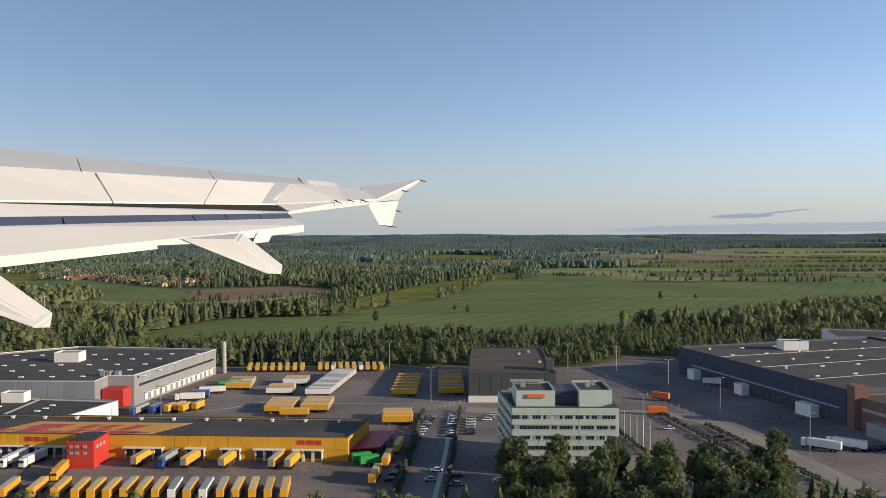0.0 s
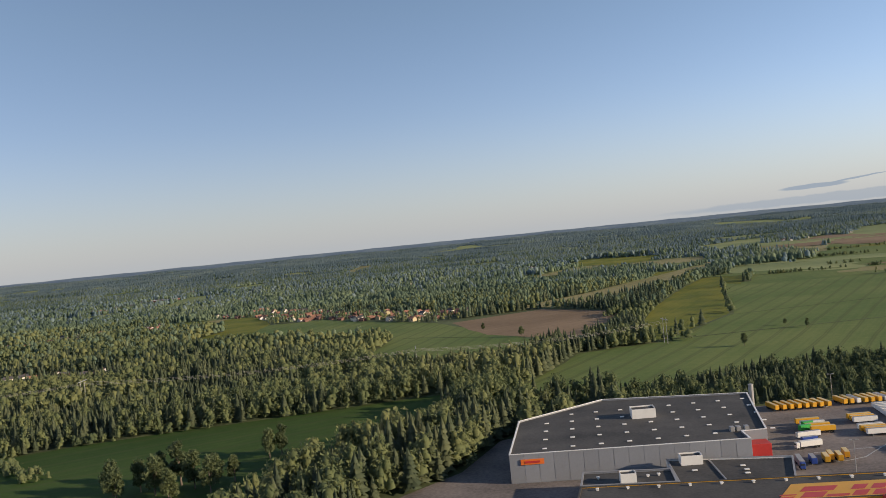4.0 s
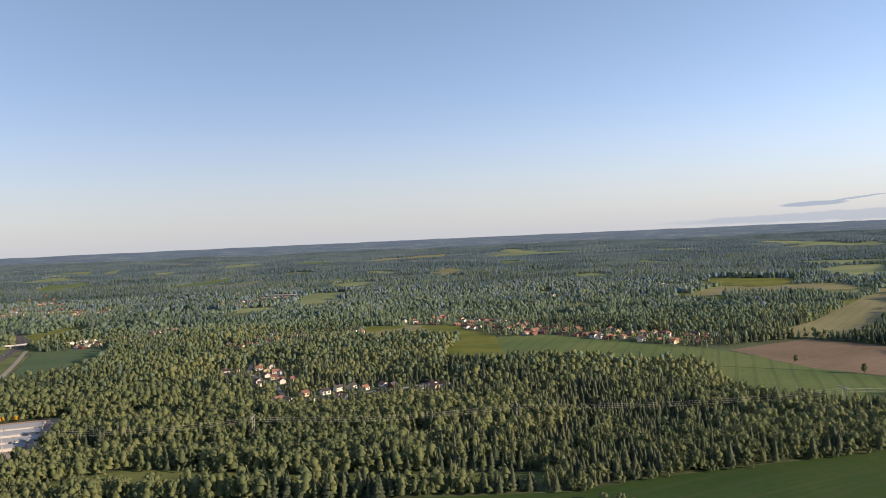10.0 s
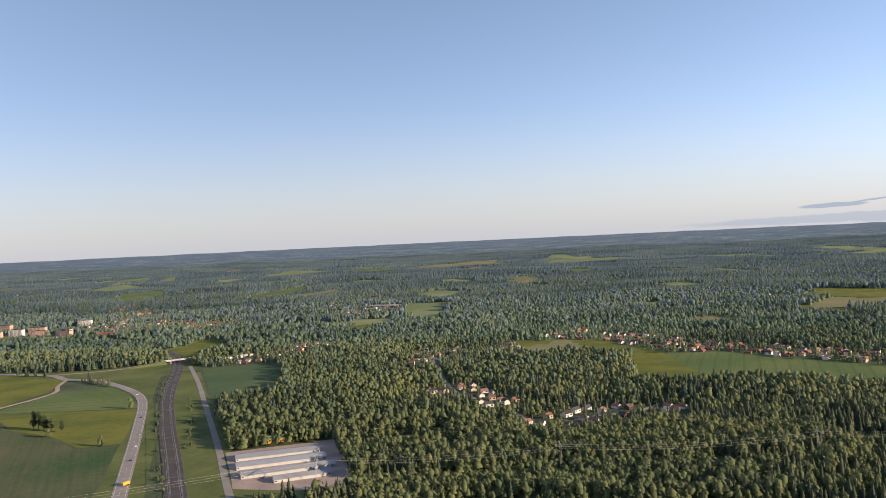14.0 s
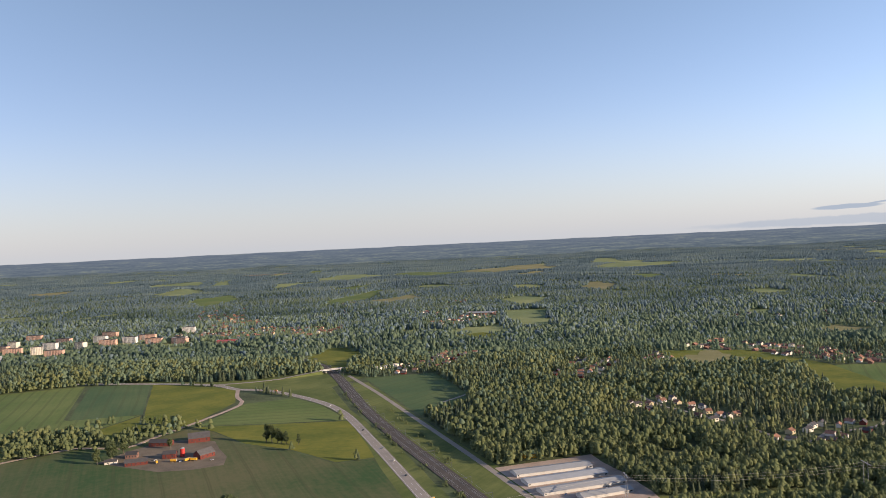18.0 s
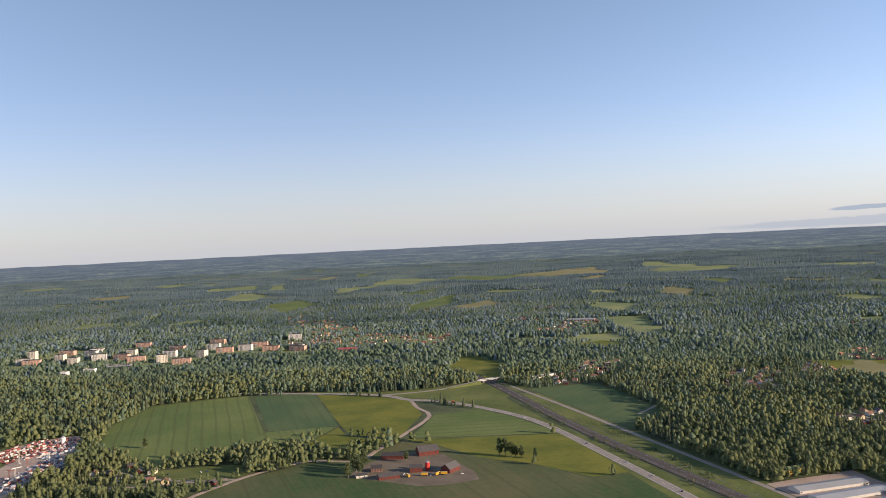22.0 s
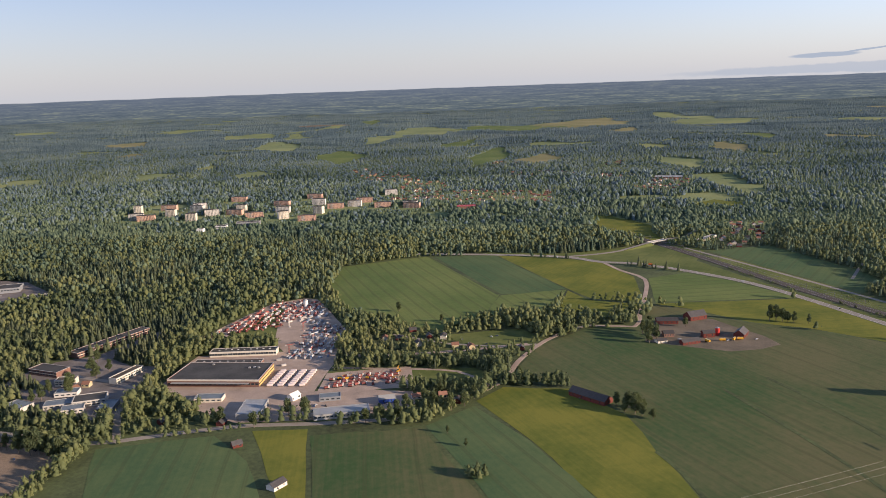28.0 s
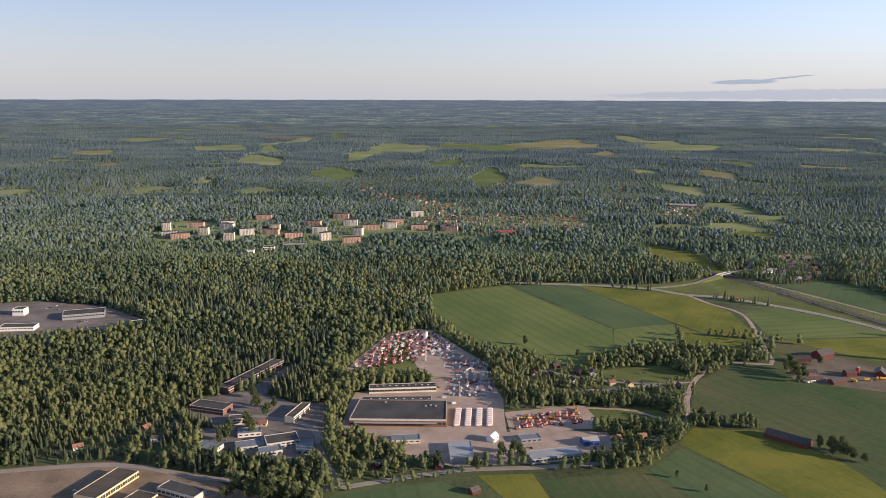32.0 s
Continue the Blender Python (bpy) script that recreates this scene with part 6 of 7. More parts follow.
def works():
    poly = [(-1184, 321), (-1127, 319.5), (-1126.5, 350), (-1181, 351)]
    ob = hall("factory_hall", poly, 4.6, BRICK, ROOF_DARK, "brick factory hall with a wide flat black roof", "factory", 0.3, CONCRETE)
    wpart("fascia", tilted_rect(bmesh.new(), poly[0], poly[1], 0.0, 1.0, 3.6, 4.5, 0.12), CREAM, ob, "pale fascia band")
    window_row(ob, poly[0], poly[1], 1.3, 1.1, 22)
    # the yellow that low sun gives the east wall is painted on as bands
    ochre = mat("sunlit_ochre_wall", (0.5, 0.36, 0.14), 0.7, 0.12)
    for z0, z1 in ((0.3, 1.7), (2.4, 3.6)):
        wpart("cladding_band", tilted_rect(bmesh.new(), poly[1], poly[2], 0.02, 0.98, z0, z1, 0.1), ochre, ob, "ochre wall band with the low sunlight put into its colour")
    window_row(ob, poly[1], poly[2], 1.75, 0.6, 12)
    wpart("loading_roof", tilted_rect(bmesh.new(), poly[0], poly[1], 0.05, 0.9, 2.7, 2.85, 2.4), SHEET_WHITE, ob)
    for x, y in ((-1140, 340), (-1137, 341), (-1134, 340), (-1165, 346)):
        wpart("roof_unit", boxes((x, y, 4.3, x + 1.4, y + 1.2, 5.2), bevel=0.1), STEEL, ob)
    poly = [(-1180, 352), (-1136, 353), (-1136, 360), (-1180, 359)]
    ob = hall("factory_hall", poly, 3.6, BRICK, ROOF_DARK, "low brick hall with dark roof", "factory", 0.2, CONCRETE)
    rooflights(ob, [(-1174 + 5.2 * i, 356) for i in range(8)], 3.4)
    poly = [(-1177, 373), (-1133, 377), (-1133.5, 385), (-1177.5, 381)]
    ob = hall("workshop", poly, 3.6, CREAM, ROOF_DARK, "long cream workshop with a band of windows", "workshop", 0.2, CONCRETE)
    window_row(ob, poly[0], poly[1], 1.2, 1.3, 26, 0.85)
    rooflights(ob, [(-1172 + 4.2 * i, 378 + 0.36 * i) for i in range(10)], 3.4)
    poly = rot_rect(-1119.5, 283, 13, 21, 3)
    ob = hall("storage_shed", poly, 3.0, SHEET_WHITE, mat("grey_sheet_roof", (0.3, 0.31, 0.32), 0.5, 0.12, 0.2, 2.0), "shed with a pale grey sheet roof", "shed", 0.1, SHEET_WHITE)
    poly = rot_rect(-1069, 279, 30, 10, 14)
    ob = hall("storage_shed", poly, 3.0, SHEET_WHITE, mat("grey_sheet_roof", (0.3, 0.31, 0.32)), "long white shed with a grey roof", "shed", 0.1, SHEET_WHITE)
    window_row(ob, poly[0], poly[1], 1.2, 0.8, 14)
    ob = gable_house("tent_hall", 6.5, 4.5, 2.4, 1.6, WHITE_PAINT, WHITE_PAINT, "white tent hall in the yard", "tent", 0, False)
    ob.matrix_basis = pose(-1101, 301, 0.05, 0, 0, 60)
    ob = gable_house("shed", 9, 6, 2.6, 1.4, BLUE, SHEET_WHITE, "blue-walled shed with a pale roof", "shed", 2, False)
    ob.matrix_basis = pose(-1047, 297, 0.02, 0, 0, 15)
    # depots beside the gravel yard
    buff = mat("buff_render", (0.6, 0.47, 0.27), 0.8, 0.1, 0.4, 3.0)
    poly = rot_rect(-1295.1, 243.6, 30.7, 13, 71.0)
    ob = hall("depot", poly, 3.6, buff, ROOF_BROWN, "long flat-roofed buff depot with large windows", "depot", 0.2, STEEL)
    window_row(ob, poly[0], poly[1], 1.0, 1.7, 18, 0.8)
    poly = rot_rect(-1276.1, 223.3, 23.8, 12, 67.8)
    ob = hall("depot", poly, 3.4, buff, ROOF_BROWN, "flat-roofed buff depot beside a gravel yard", "depot", 0.2, STEEL)
    window_row(ob, poly[0], poly[1], 1.0, 1.6, 12, 0.8)
    poly = rot_rect(-1256.6, 238.1, 23.3, 9, -25.5)
    ob = hall("depot", poly, 3.2, CONCRETE, ROOF_DARK, "small grey flat-roofed depot", "depot", 0.2, STEEL)
    window_row(ob, poly[0], poly[1], 1.0, 1.2, 8, 0.8)
    # buildings under the trees
    for (cx, cy, w, d, rz, wall, lab) in ((-1260, 403, 62, 9, 66, BRICK, "long brick block with stepped dark roof"), (-1272, 345, 24, 11, -18, BRICK, "brick workshop with cream bands"), (-1217, 337, 24, 6, 74, CREAM, "narrow cream house with pale roof"), (-1219, 296, 18, 12, 20, CONCRETE, "low grey workshop with pale roof"), (-1250, 326, 12, 7, 10, CREAM, "low cream building among trees")):
        poly = rot_rect(cx, cy, w, d, rz)
        ob = hall("workshop", poly, 3.8, wall, ROOF_DARK if wall is not CREAM else ROOF_BROWN, lab, "workshop", 0.2, CONCRETE)
        window_row(ob, poly[0], poly[1], 1.0, 0.6, max(4, int(w / 2.4)), 0.7)
        window_row(ob, poly[0], poly[1], 2.5, 0.6, max(4, int(w / 2.4)), 0.7)
        wpart("cornice", tilted_rect(bmesh.new(), poly[0], poly[1], 0, 1, 1.9, 2.2, 0.1), CREAM, ob)
    teal = mat("blue_grey_sheet_roof", (0.16, 0.19, 0.21), 0.6, 0.15, 0.3, 2.0)
    for (cx, cy, w, d, rz, h, wall, lab) in ((-1240, 309, 13, 8, 12, 2.6, DULL_WHITE, "low workshop with a blue-grey roof"), (-1236, 292, 15, 9, 20, 2.4, CONCRETE, "low store with a blue-grey roof"), (-1223, 284, 12, 8, 22, 2.8, DULL_WHITE, "small flat workshop beside trees"),
                                            (-1258, 289, 14, 9, -20, 2.6, CONCRETE, "flat-roofed garage row by the yard"), (-1205, 289, 9, 13, 10, 2.4, GREY_PANEL, "grey panel store beside the lane"), (-1150, 300, 16, 8, 4, 2.4, CREAM, "low cream annexe in front of the factory"), (-1080, 301, 12, 7, 12, 2.4, GREY_PANEL, "grey store in the machine yard")):
        poly = rot_rect(cx, cy, w, d, rz)
        ob = hall("workshop", poly, h, wall, teal, lab, "workshop", 0.15, STEEL)
        window_row(ob, poly[0], poly[1], h * 0.4, 0.7, max(3, int(w / 3)), 0.6)
    for (cx, cy, w, d, rz, h) in ((-1480, 520, 28, 12, 5, 3.5), (-1443, 560, 34, 18, 20, 4.5), (-1390, 530, 22, 10, 25, 3.5), (-1502, 566, 10, 9, 0, 6.0), (-1361, 840, 8, 8, 0, 6.5), (-1316, 890, 30, 10, 10, 6.0), (-1345, 870, 14, 10, 0, 5.0)):
        poly = rot_rect(cx, cy, w, d, rz)
        ob = hall("industrial_building", poly, h, WHITE_PAINT if w < 29 else GREY_PANEL, ROOF_DARK, "distant flat-roofed industrial building", "factory", 0.2, CONCRETE)
        window_row(ob, poly[0], poly[1], h * 0.5, h * 0.22, max(3, int(w / 2.5)), 0.7)
    poly = rot_rect(-1036, 990, 26, 14, 5)
    ob = hall("sports_hall", poly, 5.5, BRICK, RED, "red hall with a bright roof by the woods", "hall", 0.2, RED)
    poly = rot_rect(-767, 742, 36, 6, 50)
    hall("row_house", poly, 2.6, CREAM, SHEET_WHITE, "long low white-roofed building by the woods", "house", 0.1, SHEET_WHITE)
    ob = hall("school", rot_rect(-704, 1270, 46, 26, -12), 6.0, BRICK, SHEET_WHITE, "brick school hall with a pale flat roof", "school", 0.2, CONCRETE)
    # the silo at the head of the yard
    ob = tagged(empty("silo", -1142, 495), "white storage silo at the yard edge", "silo")
    part("body", tube(bmesh.new(), (0, 0, 0), (0, 0, 5.6), 1.8, n=14), WHITE_PAINT, ob)
    part("cap", tube(bmesh.new(), (0, 0, 5.605), (0, 0, 6.6), 1.8, 0.4, 14), SHEET_WHITE, ob)


works()


def machinery():
    """Lattice cranes, wrapped machines and containers heaped over the storage yard."""
    r = random.Random(31)

    def machine(label, body, arm):
        ob = tagged(empty("machine"), label, "machine", "stored machines")
        part("body", boxes((-1.3, -0.7, 0.45, 1.0, 0.7, 1.5), bevel=0.12), body, ob)
        part("cab", boxes((1.02, -0.6, 0.4, 1.8, 0.3, 1.9), bevel=0.1), arm, ob)
        part("undercarriage", boxes((-1.5, -0.85, 0, 1.7, -0.45, 0.44), (-1.5, 0.45, 0, 1.7, 0.85, 0.44), bevel=0.08), DARK, ob)
        part("boom", tube(bmesh.new(), (0.6, 0.45, 1.2), (3.4, 0.5, 2.9), 0.16, 0.1, 5), body, ob)
        return ob

    def crane(label, paint, h):
        ob = tagged(empty("crane"), label, "crane", "stored cranes")
        bm = bmesh.new()
        for x in (-0.35, 0.35):
            for y in (-0.35, 0.35):
                tube(bm, (x, y, 0), (x, y, h), 0.06, n=4)
        for i in range(int(h)):
            s = 1 if i % 2 else -1
            for y in (-0.35, 0.35):
                tube(bm, (-0.35 * s, y, i), (0.35 * s, y, i + 1), 0.04, n=4)
        part("mast", bm, paint, ob)
        part("jib", boxes((-1.6, -0.2, h, 4.2, 0.2, h + 0.4)), paint, ob)
        part("counterweight", boxes((-2.2, -0.4, h - 0.4, -1.61, 0.4, h + 0.3)), CONCRETE, ob)
        part("base", boxes((-0.9, -0.9, 0.0, 0.9, 0.9, 0.3)), CONCRETE, ob)
        return ob

    def section(label, paint):
        """A lattice section lying on the ground."""
        ob = tagged(empty("crane_section"), label, "crane section", "stored crane sections")
        bm = bmesh.new()
        for y in (-0.4, 0.4):
            for z in (0.15, 0.9):
                tube(bm, (-2.6, y, z), (2.6, y, z), 0.09, n=4)
        for i in range(6):
            x = -2.6 + i * 0.87
            for y in (-0.4, 0.4):
                tube(bm, (x, y, 0.15), (x + 0.87, y, 0.9), 0.06, n=4)
        part("lattice", bm, paint, ob)
        for x in (-2.7, 2.61):
            part("end_plate", boxes((x, -0.5, 0.05, x + 0.09, 0.5, 1.0)), paint, ob)
        return ob

    def wrapped(label, m):
        ob = tagged(empty("wrapped_machine"), label, "machine", "wrapped machines")
        part("cover", boxes((-2.0, -1.0, 0.15, 2.0, 1.0, 1.7), bevel=0.45), m, ob)
        part("pallet", boxes((-1.9, -0.9, 0, 1.9, 0.9, 0.146)), BARK, ob)
        return ob

    def container(label, m):
        ob = tagged(empty("container"), label, "container", "stored containers")
        part("body", boxes((-1.5, -0.6, 0.02, 1.5, 0.6, 1.25), bevel=0.03), m, ob)
        part("door", boxes((1.502, -0.5, 0.1, 1.53, -0.02, 1.15), (1.502, 0.02, 0.1, 1.53, 0.5, 1.15)), STEEL, ob)
        return ob

    kinds = {"red_m": machine("red construction machine with raised boom", FADED_RED, DULL_WHITE), "white_m": machine("white access machine with folded boom", DULL_WHITE, FADED_RED),
             "yellow_m": machine("yellow construction machine on gravel", YELLOW, DARK_ROOF), "crane_w": crane("pale lattice tower crane standing in the yard", DULL_WHITE, 9), "crane_r": crane("red lattice crane mast standing in the yard", FADED_RED, 6),
             "sec_r": section("red lattice crane section on the gravel", FADED_RED), "sec_w": section("white lattice crane section on the gravel", DULL_WHITE), "wrap": wrapped("machine under a pale pink-grey cover", mat("pale_tarpaulin", (0.55, 0.47, 0.45), 0.7, 0.1, 0.5, 3.0)),
             "cont_b": container("blue-grey container on the gravel", mat("slate_paint", (0.2, 0.24, 0.3), 0.5, 0.1)), "cont_w": container("white site container on the gravel", DULL_WHITE), "cont_r": container("red container on the gravel", FADED_RED)}
    seen = set()

    def put(k, x, y, rz):
        if k in seen:
            copy_thing(kinds[k], pose(x, y, 0.05, 0, 0, rz))
        else:
            seen.add(k)
            kinds[k].matrix_basis = pose(x, y, 0.05, 0, 0, rz)

    def heap(poly, step, choice, tilt):
        P = []
        xs = [p[0] for p in poly]
        ys = [p[1] for p in poly]
        x = min(xs)
        while x < max(xs):
            y = min(ys)
            while y < max(ys):
                P.append((x + r.uniform(-1, 1), y + r.uniform(-1, 1)))
                y += step * 0.75
            x += step
        ok = in_poly(poly, np.array(P))
        for (x, y), o in zip(P, ok):
            if o and r.random() < 0.85:
                put(r.choice(choice), x, y, tilt + r.uniform(-25, 25) + r.choice((0, 0, 90)))

    heap([(-1196, 414), (-1186, 450), (-1172, 500), (-1150, 514), (-1132, 505), (-1128, 470), (-1150, 440), (-1175, 425)], 5.2, ("sec_r", "sec_r", "red_m", "sec_w", "white_m", "cont_r", "cont_w", "red_m"), 50)
    heap([(-1122, 445), (-1096, 440), (-1092, 372), (-1122, 366)], 5.0, ("cont_b", "cont_w", "cont_b", "sec_w", "white_m", "sec_r"), 80)
    heap([(-1146, 470), (-1125, 440), (-1110, 440), (-1130, 505)], 5.2, ("cont_w", "sec_w", "cont_b"), 60)
    for c in range(4):
        for i in range(9):
            put("wrap", -1121 + c * 6.5 + 0.2 * i, 321 + 3.0 * i, 12 + r.uniform(-8, 8))
    heap([(-1086, 316), (-1086, 333), (-1045, 346), (-1042, 326)], 4.4, ("red_m", "red_m", "sec_r", "yellow_m", "red_m"), 10)
    for k, x, y in (("crane_w", -1112, 395), ("crane_r", -1125, 380), ("crane_w", -1141, 440), ("crane_r", -1128, 430), ("crane_r", -1120, 400), ("cont_w", -1128, 366), ("cont_w", -1124, 372), ("cont_w", -1122, 356)):
        put(k, x, y, r.uniform(0, 90))


machinery()


def farm():
    def stand(ob, x, y, rz):
        CLEAR_SPOT.append((x, y, 9))
        ob.matrix_basis = pose(x, y, 0.08, 0, 0, rz)

    stand(gable_house("barn", 15, 6, 2.4, 1.8, RED_WOOD, DARK_ROOF, "long red wooden barn with dark roof", "barn", 5, False), -866, 440, 0)
    stand(gable_house("barn", 14, 8.5, 3.0, 3.0, RED_WOOD, DARK_ROOF, "big red barn with a steep black roof", "barn", 3, False), -844, 450, 25)
    stand(gable_house("house", 7, 5, 2.4, 1.6, HOUSES[4].children[0].data.materials[0], DARK_ROOF, "ochre farmhouse with a dark roof", "house", 4), -871, 410, 10)
    stand(gable_house("outbuilding", 7, 4.5, 1.6, 1.0, CREAM, DARK_ROOF, "low cream farm outbuilding", "outbuilding", 2, False), -878, 397, 20)
    stand(gable_house("barn", 13, 5, 2.0, 1.5, RED_WOOD, DARK_ROOF, "low red cowshed with a tile roof", "barn", 5, False), -860, 394, 22)
    stand(gable_house("barn", 8, 5, 3.0, 1.6, RED_WOOD, DARK_ROOF, "tall bright red barn in the farmyard", "barn", 2, False), -845, 408, 10)
    stand(gable_house("barn", 11, 7, 2.6, 2.6, RED_WOOD, DARK_ROOF, "red barn with black roof and white gable trim", "barn", 3, False), -823, 409, 60)
    stand(gable_house("barn", 24, 8, 2.4, 2.2, RED_WOOD, DARK_ROOF, "long weathered barn alone between fields", "barn", 4, False), -934, 300, -42)
    stand(gable_house("shed", 8, 5, 2, 1.3, DULL_WHITE, DARK_ROOF, "white shed at a field corner", "shed", 2, False), -1082, 199, 60)
    ob = tagged(empty("silo", -838, 411), "red farm silo beside the barn", "silo")
    part("body", tube(bmesh.new(), (0, 0, 0), (0, 0, 5.2), 1.5, n=12), RED, ob)
    part("cap", tube(bmesh.new(), (0, 0, 5.205), (0, 0, 6.0), 1.5, 0.3, 12), STEEL, ob)
    for i, (x, y) in enumerate(((-838, 398), (-834, 399), (-830, 399.5), (-852, 402), (-848, 396), (-865, 402), (-826, 400), (-815, 401))):
        place("car1" if i % 2 else "short", x, y, 30 * i, 0.08)
    # long pale sheds beside the railway
    for (x0, y0, x1, y1, w, lab, rm) in ((-629, 361, -588, 377, 9, "long low shed with a pale metal roof", SHEET_WHITE), (-623, 345, -581, 363, 9, "long low shed with a grey metal roof", mat("grey_sheet_roof", (0.3, 0.31, 0.32))),
                                         (-615, 329, -573, 348, 8, "long low shed with a bright metal roof", SHEET_WHITE), (-596, 321, -571, 333, 6, "shorter open shed with a pale roof", SHEET_WHITE)):
        L = math.dist((x0, y0), (x1, y1))
        ob = gable_house("shed", L, w + 1.5, 1.5, 1.0, CONCRETE, rm, lab, "shed", 0, False)
        stand(ob, (x0 + x1) / 2, (y0 + y1) / 2, math.degrees(math.atan2(y1 - y0, x1 - x0)))
    stand(gable_house("storehouse", 12, 6, 2.4, 1.4, YELLOW, mat("mossy_green_roof", (0.12, 0.16, 0.08), 0.8, 0.2), "yellow storehouse with a green roof", "storehouse", 4, False), -619, 397, 25)


farm()


def railway_kit():
    """Portal masts over the tracks, and the road bridge."""
    ob = tagged(empty("catenary_portal"), "grey steel portal mast over the railway", "mast", "railway masts")
    for y in (-5.2, 5.2):
        part("post", boxes((-0.09, y - 0.09, 0, 0.09, y + 0.09, 4.6)), CHARCOAL, ob)
    part("beam", boxes((-0.06, -5.3, 4.3, 0.06, 5.3, 4.45)), CHARCOAL, ob)
    for y in (-2.6, 2.6):
        part("bracket", boxes((-0.05, y - 0.8, 3.9, 0.05, y + 0.8, 4.0), (-0.04, y - 0.04, 4.0, 0.04, y + 0.04, 4.3)), CHARCOAL, ob)
    line = smooth_line(RAIL, 2.0)
    run, first = 0.0, True
    wires = [[], []]
    for a, b in zip(line, line[1:]):
        run += (b - a).length
        if run > 28 and 240 < a.y < 900:
            run = 0.0
            rz = math.degrees(math.atan2((b - a).y, (b - a).x))
            n = Vector((-(b - a).y, (b - a).x)).normalized()
            for k, s in enumerate((-2.6, 2.6)):
                wires[k].append((a.x + n.x * s, a.y + n.y * s, 3.95))
            if first:
                ob.matrix_basis, first = pose(a.x, a.y, 0.05, 0, 0, rz), False
            else:
                copy_thing(ob, pose(a.x, a.y, 0.05, 0, 0, rz))
    bm = bmesh.new()
    for w in wires:
        for p, q in zip(w, w[1:]):
            tube(bm, p, q, 0.05, n=4)
    tagged(part("overhead_wire", bm, STEEL), "thin overhead contact wires along the railway", "wire")
    ob = tagged(empty("road_bridge", -821, 726), "grey concrete road bridge over the railway", "bridge")
    d = Vector((52, 42)).normalized()
    n = Vector((-d.y, d.x))

    def slab(u0, u1, v0, v1, z0, z1):
        c = Vector((-821, 726))
        return prism([tuple(c + d * u + n * v) for u, v in ((u0, v0), (u1, v0), (u1, v1), (u0, v1))], z0, z1)

    wpart("deck", slab(-13, 13, -2.6, 2.6, 2.3, 2.8), CONCRETE, ob)
    for s in (-2.85, 2.6):
        wpart("parapet", slab(-13, 13, s, s + 0.25, 2.5, 3.3), CONCRETE, ob)
    for u in (-8, 8):
        wpart("pier", slab(u - 0.4, u + 0.4, -2.2, 2.2, 0, 2.3), CONCRETE, ob)
    c = Vector((-821, 726))
    for s in (-1, 1):
        bm = bmesh.new()
        top = [c + d * 13 * s - n * 2.7, c + d * 13 * s + n * 2.7]
        low = [c + d * 13 * s - n * 7, c + d * 13 * s + n * 7]
        end = [c + d * 55 * s - n * 2.7, c + d * 55 * s + n * 2.7]
        vs = [bm.verts.new((*p, z)) for p, z in ((low[0], 0), (top[0], 2.75), (top[1], 2.75), (low[1], 0), (end[0], 0.02), (end[1], 0.02))]
        for fc in ((0, 1, 2, 3), (0, 4, 1), (1, 4, 5, 2), (2, 5, 3), (0, 3, 5, 4)):
            bm.faces.new([vs[i] for i in fc])
        bmesh.ops.recalc_face_normals(bm, faces=bm.faces)
        wpart("embankment", bm, GRASS, ob, "grass-sided approach bank")
        bm = bmesh.new()
        q = [c + d * 13 * s - n * 2.2, c + d * 13 * s + n * 2.2, c + d * 56 * s + n * 2.2, c + d * 56 * s - n * 2.2]
        bm.faces.new([bm.verts.new((*p, z)) for p, z in zip(q, (2.84, 2.84, 0.3, 0.3))])
        wpart("carriageway", bm, ROADWAY, ob)
    CLEAR_POLY.append([tuple(Vector((-821, 726)) + d * u + n * v) for u, v in ((-60, -9), (60, -9), (60, 9), (-60, 9))])


railway_kit()
for x, y, rz, k in ((-846, 622, -40, "orange"), (-700, 392, 66, "car1"), (-668, 318, 66, "short"), (-735, 470, 66, "car0"), (-780, 556, 55, "car1"), (-862, 634, -10, "car0"), (-688, 362, 66, "car0"), (-712, 421, 66, "car2"), (-930, 664, -8, "car1"), (-643, 262, 66, "car1")):
    place(k, x, y, rz, 0.17)
for i in range(46):
    x, y = rng.choice(((-1215, 290), (-1300, 240), (-1225, 230), (-1440, 540), (-1000, 405), (-1480, 590), (-1085, 292), (-590, 335), (-1330, 220)))
    x, y = x + rng.uniform(-14, 14), y + rng.uniform(-10, 10)
    if not any(in_poly(p, np.array([[x, y]]))[0] for p in CLEAR_POLY[-40:] if len(p) == 4):
        place("car%d" % rng.choice((0, 1, 2, 2, 4)), x, y, rng.uniform(0, 180), 0.05)


def rods(name, pairs, r, material, parent=None):
    """Thin three-sided rods between pairs of points, one mesh."""
    V, F = [], []
    for p, q in pairs:
        d = (Vector(q) - Vector(p)).normalized()
        u = d.cross(Vector((0, 0, 1)) if abs(d.z) < 0.9 else Vector((1, 0, 0))).normalized()
        w = d.cross(u)
        b = len(V)
        for c in (p, q):
            for a in (0, 2.094, 4.189):
                V.append(tuple(Vector(c) + (u * math.cos(a) + w * math.sin(a)) * r))
        F += [(b + i, b + (i + 1) % 3, b + 3 + (i + 1) % 3, b + 3 + i) for i in range(3)]
    me = bpy.data.meshes.new(name)
    me.from_pydata(V, [], F)
    me.materials.append(material)
    ob = new(name, me)
    if parent:
        ob.parent = parent
    return ob


